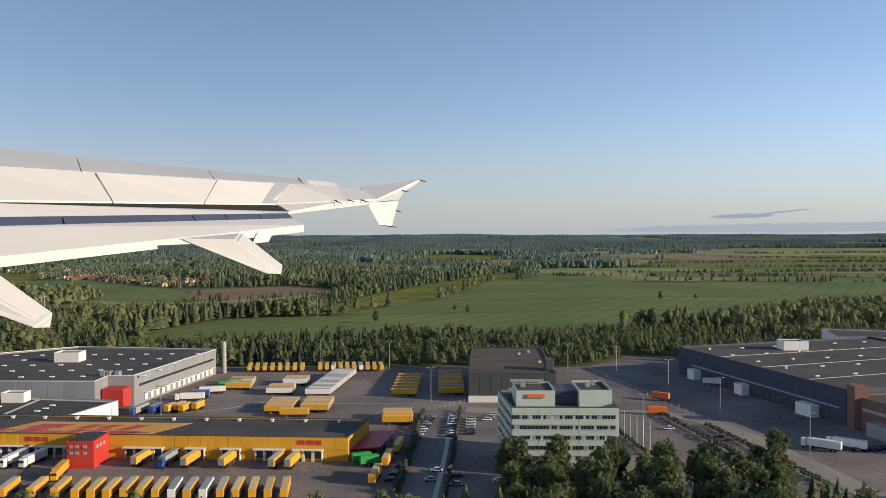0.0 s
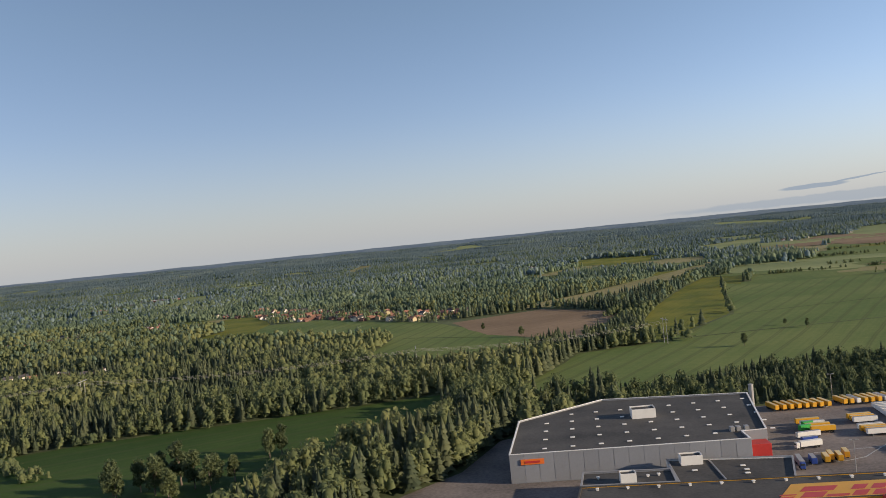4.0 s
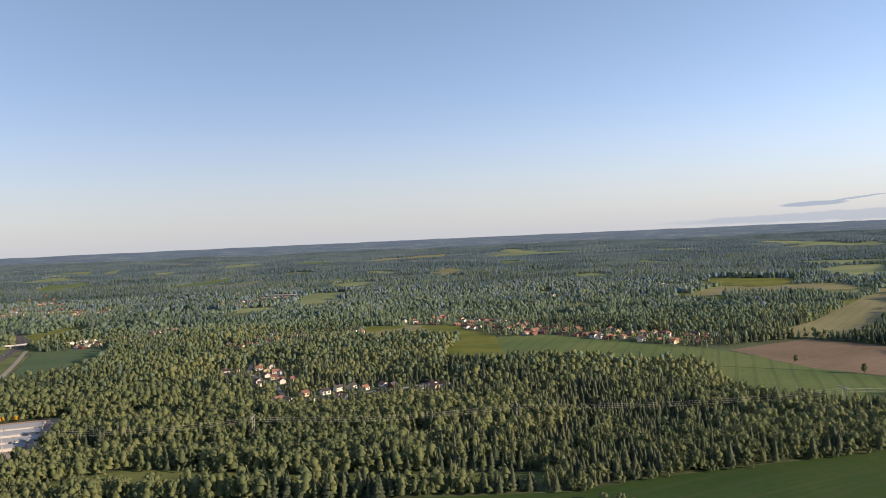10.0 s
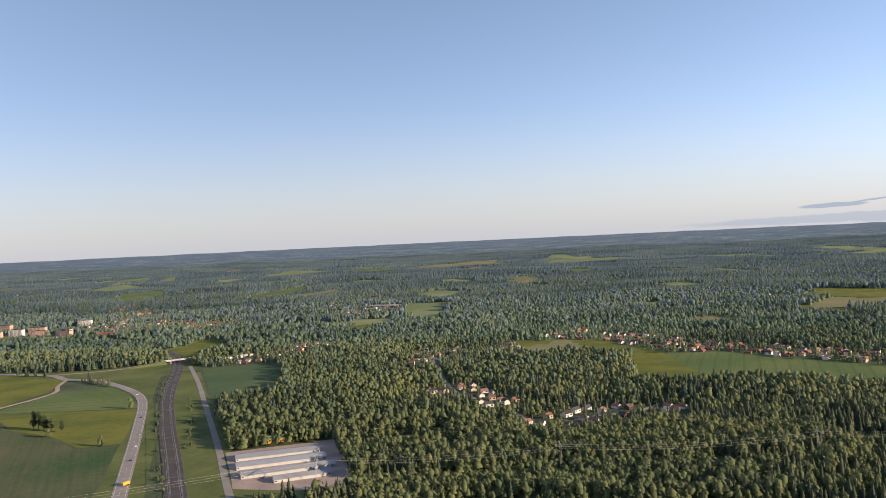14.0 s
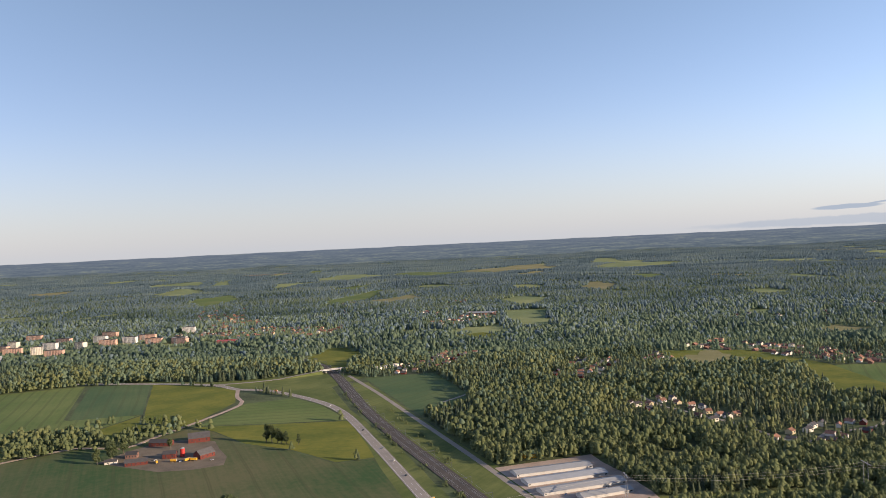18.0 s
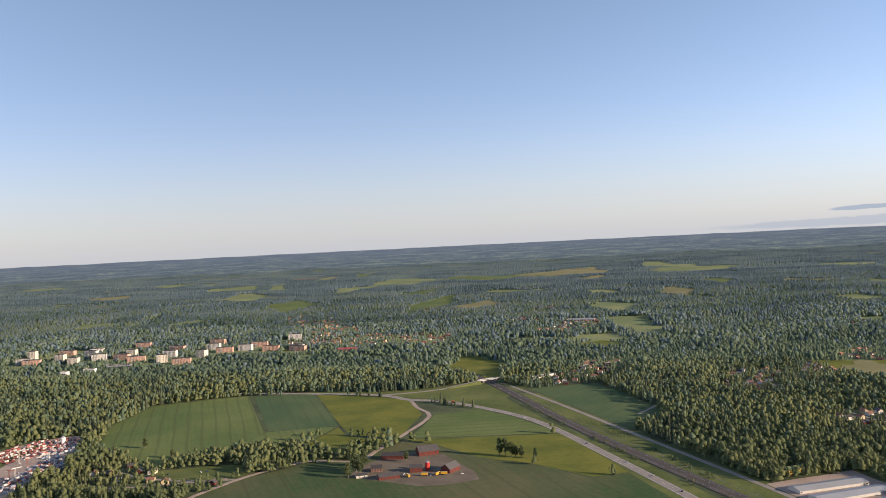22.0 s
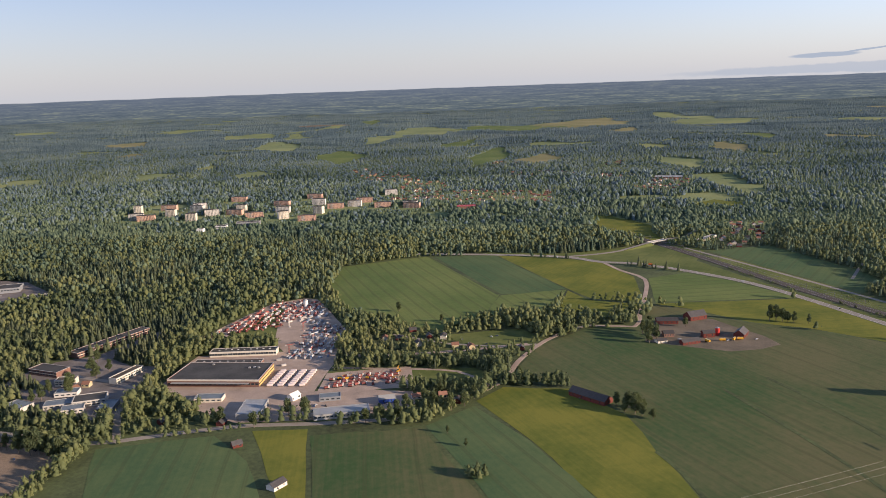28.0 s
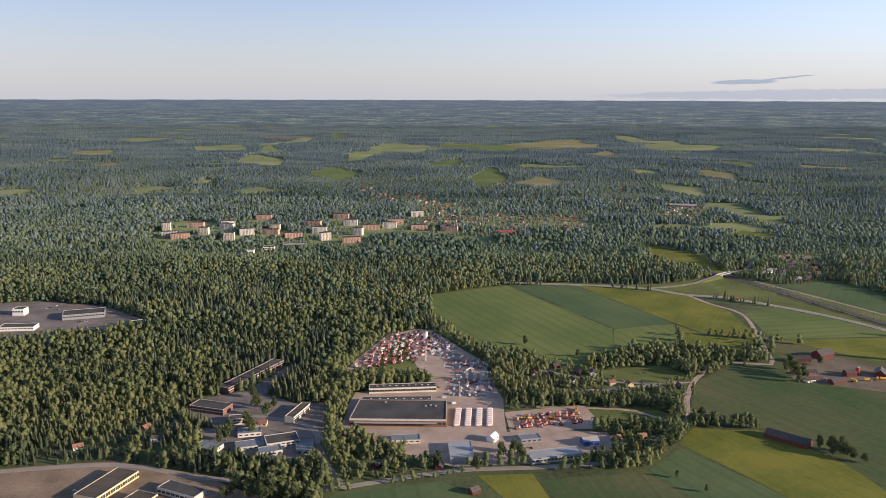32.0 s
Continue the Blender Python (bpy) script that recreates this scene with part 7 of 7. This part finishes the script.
def pylon(h=13.0):
    ob = tagged(empty("power_pylon"), "grey steel lattice power pylon", "pylon", "power pylons")
    bm = bmesh.new()
    for x in (-2.2, 2.2):
        for dx in (-0.35, 0.35):
            tube(bm, (x + dx, 0, 0), (x * 0.9, 0, h), 0.06, 0.05, 4)
        for i in range(int(h / 1.5)):
            z = i * 1.5
            tube(bm, (x - 0.33, 0, z), (x + 0.33, 0, z + 1.5), 0.05, n=4)
    part("legs", bm, STEEL, ob)
    part("crossarm", boxes((-4.6, -0.15, h - 1.2, 4.6, 0.15, h - 0.9)), STEEL, ob)
    bm = bmesh.new()
    for x in (-4.2, 0, 4.2):
        tube(bm, (x, 0, h - 2.2), (x, 0, h - 1.2), 0.09, n=5)
    part("insulators", bm, DARK, ob)
    return ob


def power_lines():
    base = pylon()
    first = True
    for pts in ([(-60, 384), (-180, 361), (-336, 346), (-459, 333), (-574, 318)], [(-574, 318), (-768, 227), (-990, 126)]):
        tops = []
        for i, p in enumerate(pts):
            q = Vector(pts[min(i + 1, len(pts) - 1)]) - Vector(pts[max(i - 1, 0)])
            rz = math.degrees(math.atan2(q.y, q.x)) + 90
            m = pose(p[0], p[1], 0, 0, 0, rz)
            if first:
                base.matrix_basis, first = m, False
            elif tops or len(pts) > 3:
                copy_thing(base, m)
            CLEAR_SPOT.append((p[0], p[1], 5))
            tops.append([m @ Vector((x, 0, 10.8)) for x in (-4.2, 0, 4.2)])
        pairs = []
        for a, b in zip(tops, tops[1:]):
            for p, q in zip(a, b):
                prev = p
                for j in range(1, 11):
                    t = j / 10
                    c = p.lerp(q, t) - Vector((0, 0, 2.6 * 4 * t * (1 - t)))
                    pairs.append((prev, c))
                    prev = c
        tagged(rods("power_line", pairs, 0.03, CONCRETE), "thin sagging power cables between pylons", "cable")


power_lines()

# single trees that stand out


def leafy_tree(seed, h, w, label):
    """A broadleaf tree: tapered trunk, limbs, and a crown of many small leaf clumps with gaps."""
    r = np.random.RandomState(seed)
    ob = tagged(empty("tree"), label, "tree", "single trees")
    bm = bmesh.new()
    tube(bm, (0, 0, -0.2), (0, 0, h * 0.55), 0.028 * h, 0.015 * h, 6)
    centres = []
    for k in range(13):
        a, z = r.uniform(0, 6.28), h * r.uniform(0.3, 0.9)
        q = w * (1 - (abs(z / h - 0.55) * 1.7) ** 1.5) * r.uniform(0.25, 0.8)
        c = np.array((q * math.cos(a), q * math.sin(a), z))
        centres.append(c)
        if k < 6:
            tube(bm, (0, 0, h * r.uniform(0.2, 0.45)), tuple(c), 0.011 * h, 0.004 * h, 4)
    part("trunk", bm, BARK, ob)
    centres.append(np.array((0, 0, h * 0.93)))
    V, F = [], []
    for c in centres:
        s = w * r.uniform(0.4, 0.58)
        for i in range(120):
            d = r.normal(size=3)
            d *= s * r.uniform(0.55, 1.0) / np.linalg.norm(d)
            p = c + d * (1, 1, 0.85)
            if p[2] < h * 0.14:
                continue
            t = p + r.uniform(-1, 1, (3, 3)) * h * 0.06
            F.append((len(V), len(V) + 1, len(V) + 2))
            V += [tuple(x) for x in t]
    me = bpy.data.meshes.new("crown")
    me.from_pydata(V, [], F)
    me.materials.append(BIRCH)
    at = me.attributes.new("tint", "FLOAT", "POINT")
    at.data.foreach_set("value", np.full(len(V), r.uniform(0.1, 0.6), np.float32))
    cr = new("crown", me)
    cr.parent = ob
    return ob


TREES = [leafy_tree(200 + i, h, w, "broadleaf tree with a loose green crown") for i, (h, w) in enumerate(((9.5, 2.6), (8.5, 2.9), (10.5, 2.4), (7.5, 2.6), (9.0, 2.1)))]
_tree_used = set()


def put_tree(x, y, s=1.0):
    k = rng.randrange(len(TREES))
    m = pose(x, y, 0.02, 0, 0, rng.uniform(0, 360)) @ Matrix.Scale(s, 4)
    if k in _tree_used:
        t = copy_thing(TREES[k], m)
        t.scale = (s, s, s * rng.uniform(0.9, 1.15))
    else:
        _tree_used.add(k)
        TREES[k].matrix_basis = m


for i in range(78):
    y = rng.uniform(92, 128)
    put_tree(rng.uniform(9 + (128 - y) * 0.02, 53), y, rng.uniform(0.68, 0.98))
for x, y, s in ((-764, 300, 1.2), (-767, 302, 1.0), (-762, 303, 0.9), (-786, 440, 1.1), (-790, 441, 1.2), (-783, 439, 0.9), (-779, 437, 0.7), (-794, 442, 1.0), (-770, 434, 0.6), (-30, 358, 0.6), (6, 412, 0.45), (-153, 504, 0.5), (-129, 459, 0.6), (128, 473, 0.5), (151, 481, 0.4), (12, 398, 0.4), (-915, 287, 1.0), (-912, 283, 1.1), (-918, 281, 0.9), (-910, 276, 0.9), (-913, 279, 1.0), (-921, 290, 0.8), (-905, 272, 0.7), (-908, 285, 0.8),
                (-1064, 478, 0.8), (-1028, 448, 0.7), (-973, 332, 0.8), (-968, 327, 0.7), (-1132, 268, 0.9), (-1090, 284, 0.9), (-1098, 278, 1.0), (-1088, 275, 1.1), (-1054, 268, 0.9), (-1046, 270, 1.0), (-1038, 272, 1.0), (-1020, 292, 1.0), (-1026, 296, 0.9), (-1010, 284, 1.0), (-1003, 290, 0.9), (-1035, 288, 0.9), (-998, 300, 0.8), (-1018, 310, 0.9), (-1112, 262, 0.9), (-880, 402, 1.1), (-884, 408, 1.2), (-882, 420, 1.1), (-887, 415, 1.0), (-886, 395, 0.9), (-855, 430, 0.8), (-247, 198, 1.0), (-240, 200, 1.0), (-234, 196, 1.1), (-229, 193, 0.9), (-224, 199, 1.0), (-218, 195, 1.0), (-214, 203, 0.9), (-221, 206, 1.0), (-230, 204, 1.1), (-237, 207, 0.9), (-243, 192, 1.0), (-226, 188, 1.0), (-211, 226, 0.9), (-208, 229, 0.8), (-1000, 240, 0.4), (-1010, 255, 0.4), (-990, 212, 0.5),
                (-1254, 295, 0.8), (-1251, 300, 0.9), (-1251, 308, 1.0), (-1244, 346, 1.1), (-1235, 334, 1.2), (-1234, 348, 0.8), (-1251, 366, 0.9), (-1275, 376, 1.0), (-1244, 319, 1.1), (-1239, 308, 1.2), (-1235, 233, 0.8), (-1231, 235, 0.9), (-1222, 231, 1.0), (-1215, 229, 1.1), (-1211, 230, 1.2), (-1203, 226, 0.8), (-1199, 228, 0.9), (-1193, 226, 1.0), (-1224, 242, 1.1), (-1209, 239, 1.2), (-1202, 242, 0.8)):
    put_tree(x, y, s)

for a in ((100, 735, 330, 715, 60), (170, 780, 480, 800, 80), (210, 905, 560, 880, 100), (330, 690, 520, 640, 40), (260, 1010, 620, 1040, 120), (420, 1180, 800, 1140, 120), (480, 1320, 950, 1350, 150), (560, 930, 760, 860, 60)):
    tree_row(*a[:4], int(a[4] * 1.8), h=3.4, wide=1.6)
for a in ((-107, 384, 60, 410, 16), (130, 372, 200, 420, 10), (-62, 500, -100, 420, 16), (-40, 575, -66, 500, 14), (10, 690, -35, 580, 22), (35, 780, 5, 700, 16), (-52, 560, -78, 500, 12), (20, 760, -10, 690, 14), (-1020, 262, -992, 205, 9)):
    tree_row(*a, h=5.2)
for a in ((-300, 264, -160, 304, 70), (-420, 250, -320, 258, 50), (-520, 296, -430, 282, 45), (-480, 252, -425, 250, 30), (-320, 266, -302, 234, 34), (-302, 234, -278, 215, 20)):
    tree_row(*a, h=3.4, wide=3.5, label="rounded willow bushes along the field edge")
for a in ((-690, 395, -640, 300, 40), (-745, 520, -692, 400, 40), (-795, 640, -748, 525, 36), (-640, 300, -600, 215, 36), (-728, 535, -690, 445, 26), (-690, 440, -650, 350, 26)):
    tree_row(*a, h=1.8, wide=2.2, label="low bushes on the railway verge")

# ---- the aircraft's wing as the flight begins, placed and shaped to fit the camera's view ----


def wing():
    paint = mat("aircraft_white", (0.58, 0.57, 0.55), 0.35, 0.04, 0.8, 6.0, gloss=0.5)
    # this grey also paints in the shade on the slat, which faces away
    grey = mat("aircraft_grey_and_slat_shade", (0.33, 0.35, 0.38), 0.35, 0.05, 0.8, 6.0, gloss=0.5)
    band = mat("slate_flap_inlay", (0.07, 0.085, 0.13), 0.4, 0.1, 1.0, 6.0)
    gap = mat("wick_and_slot_shade_black", (0.02, 0.02, 0.02), 0.8, 0.1)
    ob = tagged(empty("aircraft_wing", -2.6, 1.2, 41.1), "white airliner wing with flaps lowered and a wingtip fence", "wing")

    def edge(a, b):
        # a straight edge along the span, from its inner to its outer end
        a, b = Vector(a), Vector(b)
        return lambda f: a.lerp(b, f)

    lead, slat = edge((-2.82, 4.7, 41.515), (-1.036, 7.6, 41.465)), edge((-2.70, 4.5, 41.386), (-0.976, 7.55, 41.424))
    spoil, flap0 = edge((-2.46, 4.1, 41.17), (-1.343, 6.5, 41.228)), edge((-2.43, 4.05, 41.154), (-1.223, 6.4, 41.162))
    band0, band1 = edge((-2.34, 3.9, 41.074), (-1.194, 6.2, 41.144)), edge((-2.28, 3.8, 41.027), (-1.132, 6.1, 41.103))
    slat_rear = edge((-2.69, 4.48, 41.378), (-0.985, 7.53, 41.418))
    trail = edge((-2.10, 3.5, 40.879), (-1.02, 5.9, 41.05))

    def slab(name, pts, material, thick=0.04, label=""):
        bm = bmesh.new()
        top = [bm.verts.new(p) for p in pts]
        low = [bm.verts.new(Vector(p) - Vector((0, 0, thick))) for p in pts]
        bm.faces.new(top)
        bm.faces.new(low[::-1])
        for k in range(len(pts)):
            bm.faces.new((top[k], low[k], low[(k + 1) % len(pts)], top[(k + 1) % len(pts)]))
        bmesh.ops.recalc_face_normals(bm, faces=bm.faces)
        return wpart(name, bm, material, ob, label)

    def strip(name, a, b, cuts, material, gap_w=0.003, thick=0.04, label="", slant=0.0):
        # panels side by side along the span, with fine joints
        for f0, f1 in zip(cuts, cuts[1:]):
            q = (f0 + gap_w - slant * (f0 > 0), f1 - gap_w - slant * (f1 < 1)), (f0 + gap_w, f1 - gap_w)
            slab(name, (a(max(0, q[0][0])), a(q[0][1]), b(q[1][1]), b(q[1][0])), material, thick, label)

    strip("slat", lead, slat, (0, 0.22, 0.55, 0.87), grey, 0.001, 0.05, "leading-edge slat with its shade painted in as grey")
    slab("slat_fairing", (lead(0.87), lead(1), slat(1), slat(0.87)), paint, 0.05)
    slab("slat_track", (lead(0.855) + Vector((0, 0, 0.02)), lead(0.885) + Vector((0, 0, 0.012)), slat(0.88), slat(0.86)), grey, 0.03)
    strip("spoiler", slat_rear, spoil, (0, 0.37, 0.68, 0.95, 1), paint, 0.0025, 0.03, "", 0.12)
    slab("spoiler_edge", (slat(0.75) + Vector((0, 0, 0.003)), slat(0.8) + Vector((0, 0, 0.003)), spoil(1) + Vector((0, 0, 0.003)), spoil(0.93) + Vector((0, 0, 0.003))), grey, 0.002)
    # a black sheet added to stand in for the shade inside the open gap
    slab("slot", (spoil(0) - Vector((0, 0, 0.012)), spoil(1) - Vector((0, 0, 0.012)), flap0(1) - Vector((0, 0, 0.004)), flap0(0) - Vector((0, 0, 0.004))), gap, 0.01)
    slab("flap_nose", (flap0(0), flap0(1), band0(1), band0(0)), paint, 0.05)
    strip("flap_inlay", band0, band1, (0, 0.22, 0.6, 0.72, 0.86, 1), band, 0.002, 0.04, "dark blue-grey flap inlay")
    strip("flap", band1, trail, (0, 1), paint, 0.0, 0.05, "white lowered flap")
    slab("flap_tip", (trail(0.8) + Vector((0, -0.01, 0)), trail(0.86), trail(0.84) + Vector((0.01, -0.06, -0.07)), trail(0.79) + Vector((-0.01, -0.06, -0.07))), paint, 0.02)
    # outer wing with the aileron, and the wingtip fence: a swept blade above and one below
    tip, heel = Vector((-0.789, 7.8, 41.425)), Vector((-0.636, 7.3, 41.272))
    joint = Vector((-0.86, 7.0, 41.268))
    slab("outer_wing", (slat(0.8), slat(1), joint, spoil(1)), paint, 0.03)
    slab("outer_wing", (slat(1), tip, Vector((-0.47, 7.62, 41.32)), joint), paint, 0.03)
    slab("aileron", (spoil(1) - Vector((0, 0, 0.003)), Vector((-0.86, 7.0, 41.264)), Vector((-0.5, 7.58, 41.31)), heel, flap0(1)), paint, 0.02, "white aileron panel")

    def blade(pts, t, name):
        bm = bmesh.new()
        a = [bm.verts.new(p) for p in pts]
        b = [bm.verts.new((p[0] + t, p[1] + t, p[2])) for p in pts]
        bm.faces.new(a)
        bm.faces.new(b[::-1])
        for i in range(len(pts)):
            bm.faces.new((a[i], b[i], b[(i + 1) % len(pts)], a[(i + 1) % len(pts)]))
        bmesh.ops.recalc_face_normals(bm, faces=bm.faces)
        wpart(name, bm, paint, ob, "white wingtip fence blade")

    blade([(-0.8, 7.78, 41.433), (-0.5, 7.98, 41.475), (-0.242, 8.2, 41.53), (-0.33, 8.0, 41.45), (-0.4, 7.85, 41.4), (-0.449, 7.58, 41.3), (-0.66, 7.28, 41.268)], 0.03, "fence_upper")
    blade([(-0.687, 7.27, 41.262), (-0.449, 7.56, 41.286), (-0.506, 7.46, 41.047), (-0.575, 7.28, 41.061)], 0.03, "fence_lower")

    # flap-track fairings: wedge-shaped pods under the flap, with a lit upper face and a keel
    def fairing(ridge0, ridge1, chine0, chine1, nose, keel):
        bm = bmesh.new()
        r0, r1, c0, c1, n, k = (bm.verts.new(p) for p in (ridge0, ridge1, chine0, chine1, nose, keel))
        for f in ((r0, r1, c1, c0), (n, c0, c1, k), (n, r0, c0), (n, k, r1, r0), (r1, k, c1)):
            bm.faces.new(f)
        bmesh.ops.recalc_face_normals(bm, faces=bm.faces)
        bmesh.ops.bevel(bm, geom=list(bm.edges), offset=0.012, segments=2, affect="EDGES")
        wpart("flap_fairing", bm, paint, ob, "white flap-track fairing")

    fairing((-1.226, 4.9, 40.996), (-0.948, 4.8, 40.798), (-1.183, 4.6, 40.955), (-0.928, 4.65, 40.748), (-1.505, 4.5, 40.965), (-0.99, 4.55, 40.758))
    fairing((-2.21, 3.6, 40.98), (-1.69, 3.5, 40.648), (-2.058, 3.35, 40.83), (-1.656, 3.4, 40.589), (-2.5, 3.3, 40.9), (-1.70, 3.33, 40.6))
    rod = [((-0.93, 6.9, 41.27), (-0.86, 6.86, 41.24)), ((-0.83, 7.05, 41.28), (-0.76, 7.0, 41.255)), ((-0.73, 7.2, 41.285), (-0.66, 7.16, 41.26)), ((-0.25, 8.2, 41.528), (-0.17, 8.2, 41.505)), ((-0.4, 7.85, 41.4), (-0.33, 7.85, 41.385)), ((-0.46, 7.55, 41.2), (-0.39, 7.55, 41.185)), ((-0.506, 7.46, 41.05), (-0.43, 7.46, 41.04))]
    for p, q in rod:
        bm = tube(bmesh.new(), p, q, 0.006, 0.003, 4)
        wpart("static_wick", bm, gap, ob)


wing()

# ---- woods, planted over all that is not open ----


def close_by(P):
    return (P[:, 0] > -335) & (P[:, 1] < 320)


wood_band("wood", 90, 320, 3.6, 3, 99, close_by)
wood_band("wood", 90, 420, 3.5, 0, 101, lambda P: ~close_by(P))
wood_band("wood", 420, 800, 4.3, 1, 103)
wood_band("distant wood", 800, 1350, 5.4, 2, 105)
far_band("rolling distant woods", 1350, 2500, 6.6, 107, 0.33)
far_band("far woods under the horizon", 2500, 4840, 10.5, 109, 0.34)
